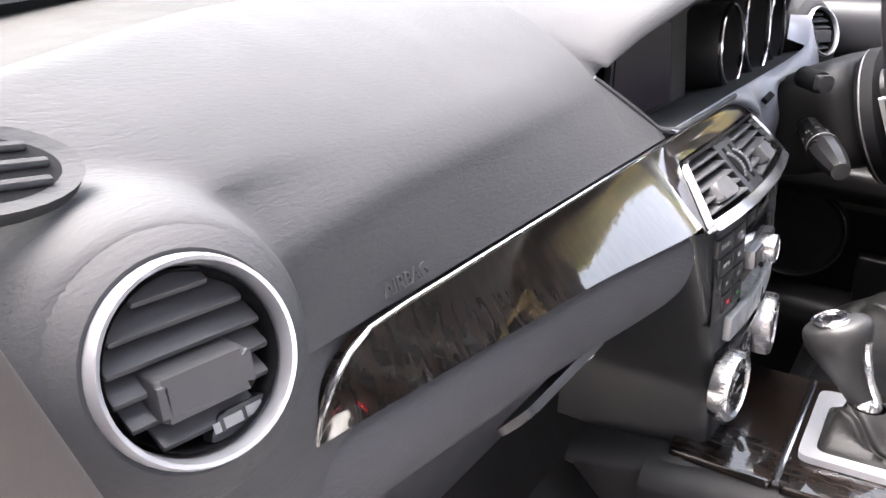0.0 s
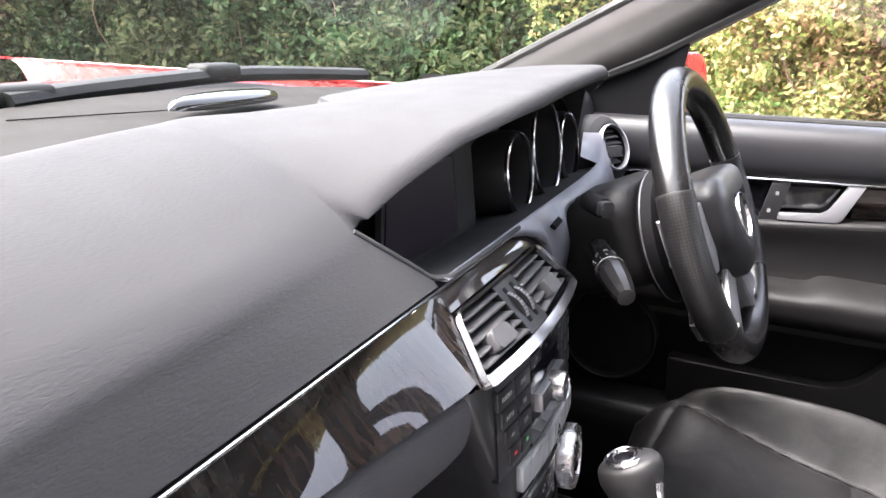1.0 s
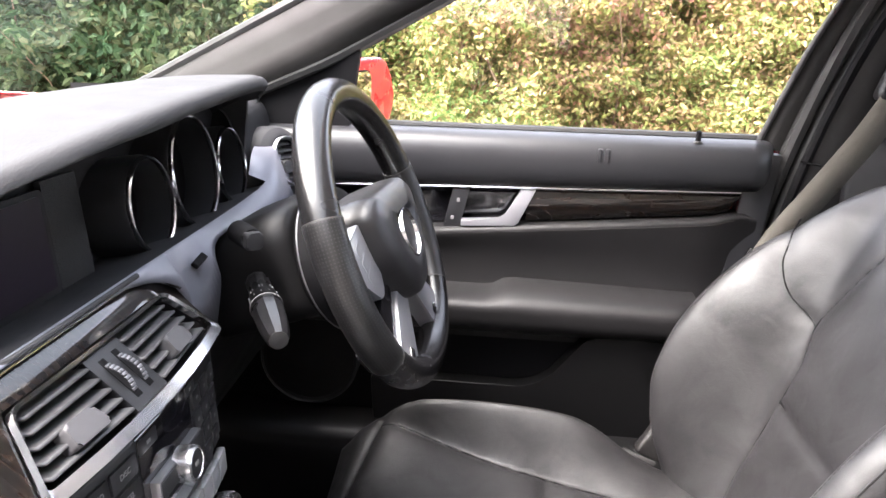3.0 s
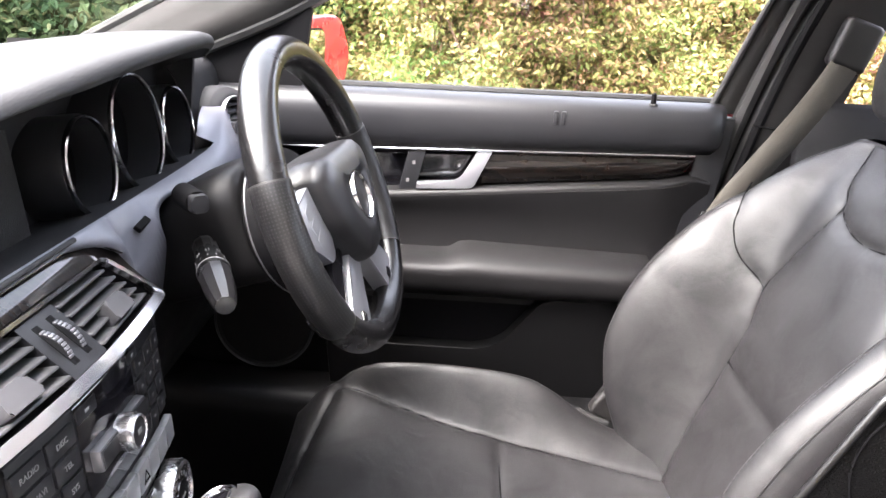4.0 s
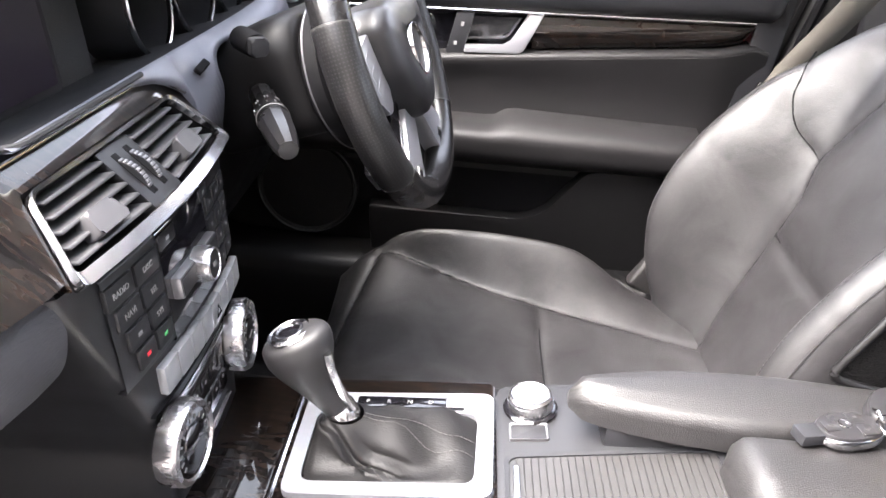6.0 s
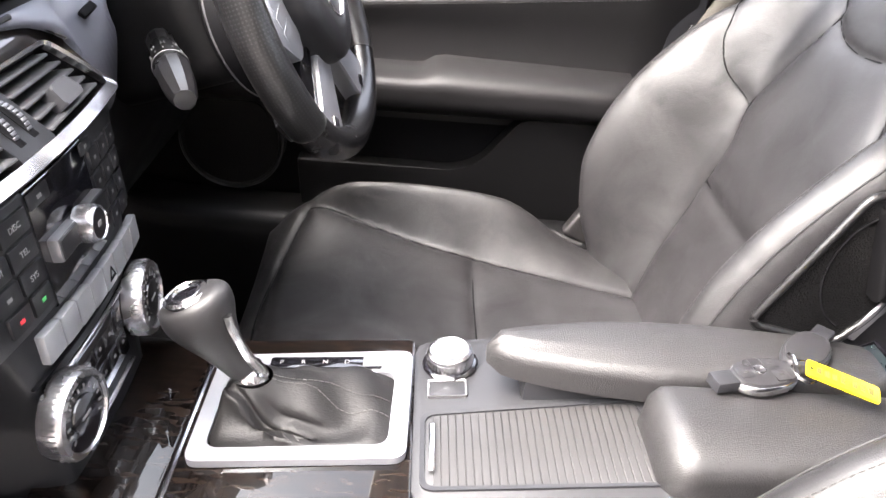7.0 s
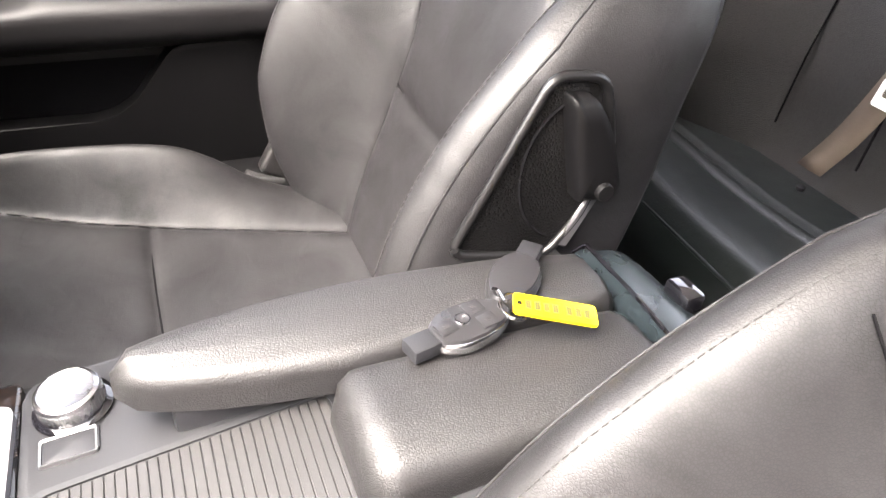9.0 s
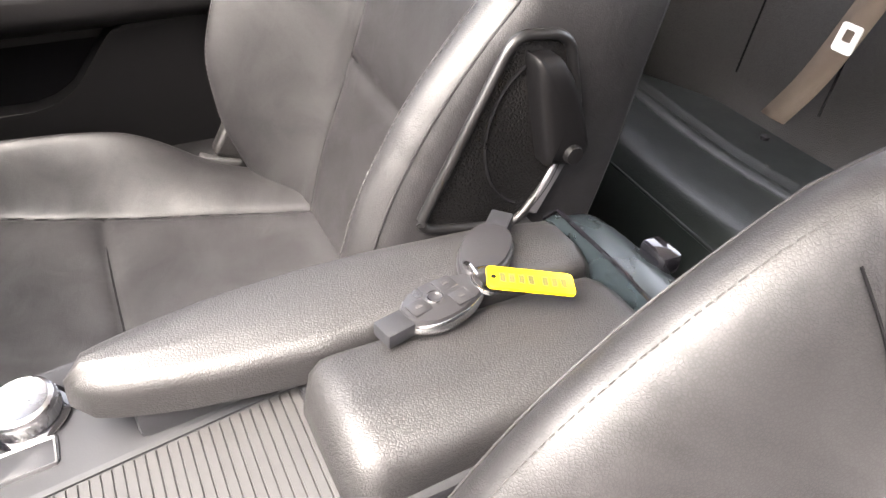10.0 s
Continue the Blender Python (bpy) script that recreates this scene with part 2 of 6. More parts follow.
def glass_material(name, tint, rough=0.0):
    m = bpy.data.materials.new(name)
    m.use_nodes = True
    n, ln = m.node_tree.nodes, m.node_tree.links
    tr, gl, mx, fr, mr = (n.new(k) for k in ("ShaderNodeBsdfTransparent", "ShaderNodeBsdfGlossy", "ShaderNodeMixShader", "ShaderNodeLayerWeight", "ShaderNodeMapRange"))
    tr.inputs["Color"].default_value = (*tint, 1)
    gl.inputs["Roughness"].default_value = rough
    fr.inputs["Blend"].default_value = 0.5
    mr.inputs[1].default_value, mr.inputs[2].default_value = 0.45, 1.0
    mr.inputs[3].default_value, mr.inputs[4].default_value = 0.04, 0.35
    ln.new(fr.outputs["Facing"], mr.inputs[0])
    ln.new(mr.outputs[0], mx.inputs[0])
    ln.new(tr.outputs[0], mx.inputs[1])
    ln.new(gl.outputs[0], mx.inputs[2])
    ln.new(mx.outputs[0], n["Material Output"].inputs["Surface"])
    return m


def leaf_material(name, colours, rough=0.5):
    """Each leaf takes its own colour from the range."""
    m = bpy.data.materials.new(name)
    m.use_nodes = True
    n, ln = m.node_tree.nodes, m.node_tree.links
    p = n["Principled BSDF"]
    p.inputs["Roughness"].default_value, p.inputs["Specular IOR Level"].default_value = rough, 0.12
    geo, ramp = n.new("ShaderNodeNewGeometry"), n.new("ShaderNodeValToRGB")
    ln.new(geo.outputs["Random Per Island"], ramp.inputs[0])
    while len(ramp.color_ramp.elements) < len(colours):
        ramp.color_ramp.elements.new(0.5)
    for i, (el, c) in enumerate(zip(ramp.color_ramp.elements, colours)):
        el.position, el.color = i / (len(colours) - 1), (*c, 1)
    co, tex, hsv = n.new("ShaderNodeTexCoord"), n.new("ShaderNodeTexNoise"), n.new("ShaderNodeHueSaturation")
    tex.inputs["Scale"].default_value = 0.9
    ln.new(co.outputs["Object"], tex.inputs["Vector"])
    mr = n.new("ShaderNodeMapRange")
    mr.inputs[1].default_value, mr.inputs[2].default_value = 0.3, 0.7
    mr.inputs[3].default_value, mr.inputs[4].default_value = 0.445, 0.545
    ln.new(tex.outputs["Fac"], mr.inputs[0])
    ln.new(mr.outputs[0], hsv.inputs["Hue"])
    hsv.inputs["Saturation"].default_value, hsv.inputs["Value"].default_value = 0.86, 0.9
    ln.new(ramp.outputs[0], hsv.inputs["Color"])
    ln.new(hsv.outputs[0], p.inputs["Base Color"])
    glow, mx = n.new("ShaderNodeBsdfTranslucent"), n.new("ShaderNodeMixShader")
    mx.inputs[0].default_value = 0.4
    ln.new(hsv.outputs[0], glow.inputs["Color"])
    ln.new(p.outputs[0], mx.inputs[1])
    ln.new(glow.outputs[0], mx.inputs[2])
    ln.new(mx.outputs[0], n["Material Output"].inputs["Surface"])
    return m


M["wood"] = wood_material()
M["perforated"] = perforated_material()
M["glass"] = glass_material("clear_glass", (0.93, 0.96, 0.94))
M["screen_glass"] = glass_material("windscreen_glass", (0.82, 0.87, 0.84))


# ---- shape helpers ----
def part(name, bm, mat, parent=None, label="", smooth=40):
    """Links a bmesh, given in world metres, as one mesh object under its thing."""
    me = bpy.data.meshes.new(name)
    bmesh.ops.recalc_face_normals(bm, faces=bm.faces[:])
    for f in bm.faces:
        f.smooth = smooth > 0
    bm.to_mesh(me)
    bm.free()
    if 0 < smooth < 180:
        me.set_sharp_from_angle(angle=radians(smooth))
    me.materials.append(M[mat] if isinstance(mat, str) else mat)
    ob = new(name, me)
    if parent is not None:
        ob.parent = parent
        ob.matrix_parent_inverse = Matrix.Translation(-parent.location) if parent.parent is None else Matrix()
    if label:
        tagged(ob, label)
    return ob


def thing(name, at, label, category, group="", kind=""):
    ob = new(name)
    ob.location = at
    ob.empty_display_size = 0.05
    return tagged(ob, label, category, group, kind)


def alone(name, bm, mat, label, category, group="", kind="", smooth=40):
    """A thing of one single mesh."""
    return tagged(part(name, bm, mat, None, "", smooth), label, category, group, kind)


def spline(points, n, closed=False):
    """n points on the Catmull-Rom curve through the given ones, spaced by their order."""
    p = np.array(points, float)
    k = len(p)
    if k == 2 and not closed:
        return p[0] + (p[1] - p[0]) * np.linspace(0, 1, n)[:, None]
    u = np.linspace(0, k if closed else k - 1, n, endpoint=not closed)
    i = np.minimum(u.astype(int), k - 1 if closed else k - 2)
    f = (u - i)[:, None]
    if closed:
        a, b, c, d = p[(i - 1) % k], p[i % k], p[(i + 1) % k], p[(i + 2) % k]
    else:
        ext = np.vstack([2 * p[0] - p[1], p, 2 * p[-1] - p[-2]])
        a, b, c, d = ext[i], ext[i + 1], ext[i + 2], ext[i + 3]
    return 0.5 * (2 * b + (c - a) * f + (2 * a - 5 * b + 4 * c - d) * f**2 + (3 * b - a - 3 * c + d) * f**3)


def skin(grid, bm=None, closed_u=False, closed_v=False, cap=False):
    """Quads over a grid of points, rows by columns."""
    bm = bm or bmesh.new()
    g = [[bm.verts.new(p) for p in row] for row in grid]
    nu, nv = len(g), len(g[0])
    for i in range(nu if closed_u else nu - 1):
        for j in range(nv if closed_v else nv - 1):
            a, b = g[i], g[(i + 1) % nu]
            bm.faces.new((a[j], a[(j + 1) % nv], b[(j + 1) % nv], b[j]))
    if cap:
        bm.faces.new(g[0])
        bm.faces.new(g[-1][::-1])
    return bm


def loft(sections, nu, nv, closed=False, cap=False, straight=False):
    """A smooth skin through sections, each a list of as many points."""
    rows = np.array([spline(s, nv, closed) if not straight else np.array(s, float) for s in sections])
    nv = rows.shape[1]
    cols = np.array([spline(rows[:, j], nu) for j in range(nv)])
    return skin(np.swapaxes(cols, 0, 1), closed_v=closed, cap=cap)


def thicken(ob, depth, offset=-1.0):
    mod = ob.modifiers.new("thickness", "SOLIDIFY")
    mod.thickness, mod.offset = depth, offset
    return ob


def sweep(path, r, seg=8, closed=False, bm=None, flat=None, up=(0, 0, 1)):
    """A tube along a path; r a radius or one for each point; flat: (width, height) of an oval instead."""
    bm = bm or bmesh.new()
    p = np.array(path, float)
    k = len(p)
    rows = []
    for i in range(k):
        t = p[(i + 1) % k] - p[i - 1] if closed else p[min(i + 1, k - 1)] - p[max(i - 1, 0)]
        t /= max(1e-9, np.linalg.norm(t))
        side = np.cross(t, up)
        if np.linalg.norm(side) < 1e-3:
            side = np.cross(t, (1, 0, 0))
        side /= np.linalg.norm(side)
        top = np.cross(side, t)
        w, h = flat if flat else (r[i], r[i]) if hasattr(r, "__len__") else (r, r)
        rows.append([p[i] + side * w * math.cos(q) + top * h * math.sin(q) for q in np.linspace(0, 2 * math.pi, seg, endpoint=False)])
    return skin(rows, bm, closed_u=closed, closed_v=True, cap=not closed)


def rbox(lo, hi, bevel=0.003, seg=2, m=None, bm=None):
    """A box between two corners with rounded edges."""
    bm = bm or bmesh.new()
    lo, hi = Vector(lo), Vector(hi)
    made = bmesh.ops.create_cube(bm, size=1.0, matrix=Matrix.Translation((lo + hi) / 2) @ Matrix.Diagonal((*(hi - lo), 1)))
    if bevel:
        edges = list({e for v in made["verts"] for e in v.link_edges})
        made = bmesh.ops.bevel(bm, geom=edges, offset=min(bevel, 0.49 * min(hi - lo)), segments=seg, profile=0.6, affect="EDGES")
    if m is not None:
        bmesh.ops.transform(bm, matrix=m, verts=bm.verts[:])
    return bm


def basis(origin, u, v):
    """A frame with its x along u, its y near v and its z across both."""
    u = Vector(u).normalized()
    w = u.cross(Vector(v)).normalized()
    v = w.cross(u)
    return Matrix.Translation(origin) @ Matrix((u, v, w)).transposed().to_4x4()


def lathe(profile, m, seg=40, bm=None, cap=True):
    """Turns (radius, height) pairs about the frame's z."""
    rows = [[m @ Vector((r * math.cos(q), r * math.sin(q), h)) for q in np.linspace(0, 2 * math.pi, seg, endpoint=False)] for r, h in profile]
    return skin(rows, bm, closed_v=True, cap=cap)


def prism(outline, m, depth, bevel=0.0, seg=2, bm=None):
    """A flat outline in the frame's xy, extruded along its z, its rims rounded."""
    bm = bm or bmesh.new()
    top = [bm.verts.new(m @ Vector((x, y, depth))) for x, y in outline]
    bot = [bm.verts.new(m @ Vector((x, y, 0))) for x, y in outline]
    f = bm.faces.new(top)
    bm.faces.new(bot[::-1])
    k = len(top)
    for i in range(k):
        bm.faces.new((top[i], bot[i], bot[(i + 1) % k], top[(i + 1) % k]))
    if bevel:
        bmesh.ops.bevel(bm, geom=list(f.edges), offset=bevel, segments=seg, profile=0.6, affect="EDGES")
    return bm


def rounded(corners, r, seg=5):
    """The outline with its corners rounded."""
    out = []
    k = len(corners)
    for i in range(k):
        a, b, c = (Vector(corners[j % k]) for j in (i - 1, i, i + 1))
        rr = min(r, 0.45 * (a - b).length, 0.45 * (c - b).length)
        p, q = b + (a - b).normalized() * rr, b + (c - b).normalized() * rr
        for f in np.linspace(0, 1, seg):
            out.append(tuple((1 - f) ** 2 * p + 2 * f * (1 - f) * b + f * f * q))
    return out


def frame_ring(outer, inner, m, depth, bm=None):
    """A flat frame between two outlines of as many points, extruded."""
    rows = []
    for line, h in ((inner, 0), (inner, depth * 0.8), (outer, depth), (outer, 0)):
        rows.append([m @ Vector((x, y, h)) for x, y in line])
    return skin(rows, bm, closed_u=True, closed_v=True)


def lettering(word, m, size, mat, parent, name="lettering", extrude=0.0002):
    """Writing in the built-in font, centred on the frame."""
    cu = bpy.data.curves.new(name, "FONT")
    cu.body, cu.size, cu.extrude, cu.align_x, cu.align_y = word, size, extrude, "CENTER", "CENTER"
    tmp = bpy.data.objects.new(name, cu)
    scene.collection.objects.link(tmp)
    me = bpy.data.meshes.new_from_object(tmp)
    bpy.data.objects.remove(tmp)
    bm = bmesh.new()
    bm.from_mesh(me)
    bpy.data.meshes.remove(me)
    bmesh.ops.transform(bm, matrix=m, verts=bm.verts[:])
    return part(name, bm, mat, parent, smooth=0)


def stitches(path, parent, step=0.006, long=0.0038, r=0.0005, name="stitching", mat="stitch"):
    """A row of thread stitches along a path."""
    p = np.array(path, float)
    d = np.r_[0, np.cumsum(np.linalg.norm(np.diff(p, axis=0), axis=1))]
    bm = bmesh.new()
    for s in np.arange(0, d[-1] - long, step):
        ends = [[np.interp(q, d, p[:, k]) for k in range(3)] for q in (s, s + long)]
        sweep(ends, r, 4, bm=bm)
    return part(name, bm, mat, parent)

# ---- outdoors ----
GROUND = -0.12
# unseen ground, kept pale to bounce light up into the cabin
bm = bmesh.new()
skin([[(-60, y, GROUND), (-6, y, GROUND), (0, y, GROUND), (6, y, GROUND), (60, y, GROUND)] for y in (-60, -6, 0, 6, 60)], bm)
alone("ground", bm, "asphalt", "pale worn concrete yard, unseen, kept pale to bounce light", "ground", kind="structure")


def hedge(name, label, centre, size, count, leaf, mat, seed, core):
    """A rough bank of leaves: an uneven dark core and many single leaves on and over it."""
    rng = random.Random(seed)
    cx, cy, cz = centre
    sx, sy, sz = size
    hedge_thing = thing(name, (cx, cy, GROUND), label, "hedge", kind="stuff")
    bm = bmesh.new()

    def bulge(a, h):
        v = Vector((a * 1.3 + seed, h * 1.6, seed * 3.7))
        return 0.55 * noise.noise(v) + 0.3 * noise.noise(v * 2.7) + 0.12 * noise.noise(v * 6.1)

    along_x = sx > sy
    long, deep = (sx, sy) if along_x else (sy, sx)

    def place(a, h, out):
        d = -deep / 2 + 0.25 * deep * h * h + bulge(a, h * sz) * 0.7 - out
        top = sz * (1 + 0.12 * noise.noise(Vector((a * 0.9, seed, 0))))
        return Vector((cx + a, cy + d, GROUND + h * top)) if along_x else Vector((cx + d, cy + a, GROUND + h * top))

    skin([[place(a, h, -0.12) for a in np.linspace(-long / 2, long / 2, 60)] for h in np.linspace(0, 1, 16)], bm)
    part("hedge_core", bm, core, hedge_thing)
    verts, faces = [], []
    for i in range(count):
        c = place(rng.uniform(-long / 2, long / 2), rng.random() ** 0.9, rng.gauss(0.03, 0.1))
        s = leaf * rng.uniform(0.5, 1.25)
        q = Euler((rng.uniform(0, 6.3), rng.uniform(0, 6.3), rng.uniform(0, 6.3))).to_matrix()
        if rng.random() < 0.6:
            q = Euler((rng.gauss(-0.7, 0.5), rng.gauss(0, 0.5), rng.uniform(0, 6.3))).to_matrix()
        k = len(verts)
        for x, y, z in ((0, -1, 0), (0.5, -0.2, 0.12), (0.38, 0.5, 0.1), (0, 1, -0.1), (-0.38, 0.5, 0.1), (-0.5, -0.2, 0.12)):
            verts.append(c + q @ Vector((x * s, y * s, z * s)))
        faces += [(k, k + 1, k + 2, k + 3), (k, k + 3, k + 4, k + 5)]
    me = bpy.data.meshes.new("leaves")
    me.from_pydata(verts, [], faces)
    me.materials.append(mat)
    ob = new("leaves", me)
    ob.parent = hedge_thing
    ob.matrix_parent_inverse = Matrix.Translation(-hedge_thing.location)
    tagged(ob, kind="stuff")
    bm = bmesh.new()
    for i in range(long > 6 and 60 or 30):
        a, h = rng.uniform(-long / 2, long / 2), rng.uniform(0.1, 0.9)
        p0, p1 = place(a, h, 0.0), place(a + rng.uniform(-0.3, 0.3), min(1.05, h + rng.uniform(0.15, 0.4)), rng.uniform(0.05, 0.2))
        mid = (p0 + p1) / 2 + Vector((rng.gauss(0, 0.06), rng.gauss(0, 0.06), 0))
        sweep(spline([p0, mid, p1], 6), [0.008, 0.007, 0.006, 0.005, 0.004, 0.002], 5, bm=bm)
    part("twigs", bm, "twig", hedge_thing)
    return hedge_thing


# the shade deep among the evergreen leaves is put into this dark core colour
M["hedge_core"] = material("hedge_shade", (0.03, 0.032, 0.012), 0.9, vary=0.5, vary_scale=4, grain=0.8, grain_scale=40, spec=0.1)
M["bramble_core"] = material("bramble_litter", (0.2, 0.16, 0.07), 0.9, vary=0.6, vary_scale=5, grain=0.8, grain_scale=40, spec=0.1)
M["twig"] = material("bare_twig", (0.13, 0.085, 0.05), 0.8)
autumn = leaf_material("autumn_leaf", [(0.12, 0.18, 0.03), (0.18, 0.23, 0.045), (0.26, 0.25, 0.06), (0.14, 0.2, 0.04), (0.38, 0.26, 0.11), (0.34, 0.19, 0.1), (0.44, 0.36, 0.11), (0.24, 0.27, 0.085)])
evergreen = leaf_material("evergreen_leaf", [(0.022, 0.046, 0.017), (0.04, 0.072, 0.026), (0.06, 0.095, 0.032), (0.085, 0.09, 0.036), (0.03, 0.058, 0.024)], 0.65)
bramble = leaf_material("dry_bramble_leaf", [(0.1, 0.06, 0.03), (0.06, 0.07, 0.02), (0.14, 0.09, 0.04), (0.05, 0.08, 0.02)])
hedge("autumn_hedge", "tall overgrown hedge of yellow-green autumn leaves", (4.6, -2.85, 0), (1.6, 8.1, 2.32), 195000, 0.02, autumn, 3, "bramble_core")
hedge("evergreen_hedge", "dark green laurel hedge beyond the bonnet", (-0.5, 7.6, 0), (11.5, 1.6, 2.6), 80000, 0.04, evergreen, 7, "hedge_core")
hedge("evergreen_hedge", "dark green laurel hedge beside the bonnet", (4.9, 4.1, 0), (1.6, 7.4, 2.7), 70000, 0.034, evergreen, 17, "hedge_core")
hedge("bramble_bank", "brown bramble and long grass under the hedge", (2.2, 6.4, 0), (7.0, 0.9, 1.5), 16000, 0.04, bramble, 11, "bramble_core")


# unseen wall across the yard, added to cut the low side light
bm = bmesh.new()
rbox((-5.1, -9, GROUND), (-4.8, 9, 4.0), 0.02, 1, bm=bm)
alone("screening_wall", bm, "brick", "plain pale rendered wall across the yard, unseen, added to cut side light", "wall", kind="structure")

# ---- body of the car round the cabin ----


def side_pair(fn):
    for s in (1, -1):
        fn(s)


# floor pan with its tunnel, firewall and carpet
bm = loft([[(-0.74, y, 0.26), (-0.70, y, 0.17), (-0.30, y, 0.16), (-0.14, y, 0.18), (-0.11, y, 0.36), (0, y, 0.38), (0.11, y, 0.36), (0.14, y, 0.18), (0.30, y, 0.16), (0.70, y, 0.17), (0.74, y, 0.26)] for y in (-1.5, -0.8, -0.2, 0.2)], 8, 60)
alone("cabin_floor", bm, "carpet", "black carpet on the cabin floor", "floor", kind="structure")
bm = loft([[(-0.76, y, z), (0, y, z), (0.76, y, z)] for y, z in ((0.2, 0.15), (0.34, 0.34), (0.4, 0.6), (0.5, 0.93))], 10, 6)
alone("firewall", bm, "carpet", "black carpeted bulkhead in front of the footwells", "bulkhead", kind="structure")

# sill trim beside the driver's footwell, curling up at its front end
rows = []
for y, lift in ((0.34, 0.075), (0.29, 0.045), (0.24, 0.018), (0.19, 0.004), (0.12, 0.0), (0.0, -0.003), (-0.3, -0.006), (-0.62, -0.006)):
    z = 0.398 + lift
    rows.append([(0.70, y, z + 0.012), (0.668, y, z + 0.010), (0.645, y, z + 0.006), (0.630, y, z - 0.002), (0.622, y, z - 0.018), (0.618, y, z - 0.06), (0.625, y, 0.17)])
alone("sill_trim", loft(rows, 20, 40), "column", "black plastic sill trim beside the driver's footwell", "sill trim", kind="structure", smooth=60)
mat = rounded([(0.17, -0.08), (0.60, -0.08), (0.60, 0.24), (0.20, 0.24)], 0.04, 6)
floor_mat = alone("floor_mat", prism(mat, Matrix.Translation((0, 0, 0.168)), 0.010, 0.003), "carpet", "black carpet mat in the driver's footwell", "floor mat")

# roof lining: closed above, with rounded flanks
sec = []
for y, w, z in ((-0.28, 0.55, 1.335), (-0.6, 0.57, 1.375), (-1.1, 0.57, 1.37), (-1.6, 0.5, 1.29)):
    sec.append([(-w - 0.05, y, z - 0.06), (-w, y, z - 0.015), (-w * 0.5, y, z), (0, y, z + 0.005), (w * 0.5, y, z), (w, y, z - 0.015), (w + 0.05, y, z - 0.06)])
roof = alone("ceiling", loft(sec, 14, 25), "liner", "light grey cloth roof lining", "ceiling", kind="structure")
thicken(roof, 0.03, 1.0)


def a_pillar(s):
    t = thing("windscreen_pillar", (s * 0.72, 0.3, 0.95), "dark grey cloth-covered windscreen pillar", "pillar", kind="structure")
    front = [(0.745, 0.40, 0.945), (0.735, 0.20, 1.052), (0.725, 0.03, 1.143), (0.66, -0.18, 1.25), (0.57, -0.36, 1.34)]
    rear = [(0.69, 0.20, 0.95), (0.69, 0.075, 1.005), (0.70, -0.01, 1.05), (0.675, -0.2, 1.155), (0.60, -0.42, 1.275)]
    rows = []
    for f, r in zip(spline(front, 14), spline(rear, 14)):
        f, r = Vector(f), Vector(r)
        mid = (f + r) / 2 + Vector((-0.022, 0, 0.0))
        rows.append([(s * p[0], p[1], p[2]) for p in spline([f + Vector((0.02, 0.0, 0)), f, mid + (f - r) * 0.22, mid, mid - (f - r) * 0.22, r, r + Vector((0.03, 0, 0))], 13)])
    part("pillar_cover", skin(rows), "pillar", t)
    part("pillar_seal", sweep([(s * p[0], p[1], p[2]) for p in spline([(x - 0.004, y, z) for x, y, z in front], 14)], 0.009, 8), "rubber", t)
    part("door_seal", sweep([(s * (p[0] + 0.01), p[1], p[2] - 0.004) for p in spline(rear, 14)], 0.011, 8), "rubber", t)
    sail = [(0.20, 0.945), (0.075, 1.005), (-0.006, 1.045), (0.014, 0.90), (0.10, 0.88), (0.2, 0.88)]
    m = Matrix(((0, 0, s, s * 0.705), (1, 0, 0, 0), (0, 1, 0, 0), (0, 0, 0, 1)))
    part("corner_panel", prism(sail, m, 0.02, 0.003), "black", t)


side_pair(a_pillar)


def b_pillar(s):
    t = thing("door_pillar", (s * 0.72, -0.75, 0.2), "grey plastic door pillar with rubber door seal", "pillar", kind="structure")
    line = [(0.72, -0.59, 0.30), (0.72, -0.66, 0.62), (0.72, -0.72, 0.90), (0.70, -0.78, 1.1), (0.62, -0.86, 1.33)]
    rows = []
    for x, y, z in spline(line, 16):
        rows.append([(s * (x + 0.03), y + 0.015, z), (s * x, y + 0.005, z), (s * (x - 0.012), y - 0.012, z), (s * (x - 0.02), y - 0.06, z), (s * (x - 0.012), y - 0.12, z), (s * (x + 0.03), y - 0.14, z)])
    part("pillar_cover", skin(rows), "door_pillar", t)
    part("door_seal", sweep([(s * (x + 0.006), y + 0.022, z) for x, y, z in spline(line, 20)], 0.013, 8), "rubber", t)
    part("inner_seal", sweep([(s * (x - 0.012), y - 0.004, z) for x, y, z in spline(line, 20)], 0.008, 8), "black", t)
    part("joint", sweep([(s * 0.700, -0.71, 0.893), (s * 0.692, -0.755, 0.888), (s * 0.694, -0.83, 0.885)], 0.002, 5), "black", t)
    slot = basis((s * 0.668, -0.825, 1.025), (0, -0.3, 1), (0, 1, 0.3))
    part("belt_guide", rbox((-0.038, -0.03, -0.014), (0.036, 0.03, 0.014), 0.012, 4, slot), "door_pillar", t)
    part("belt_slot", rbox((-0.04, -0.024, -0.006), (-0.03, 0.024, 0.006), 0.003, 2, slot), "black", t)


side_pair(b_pillar)


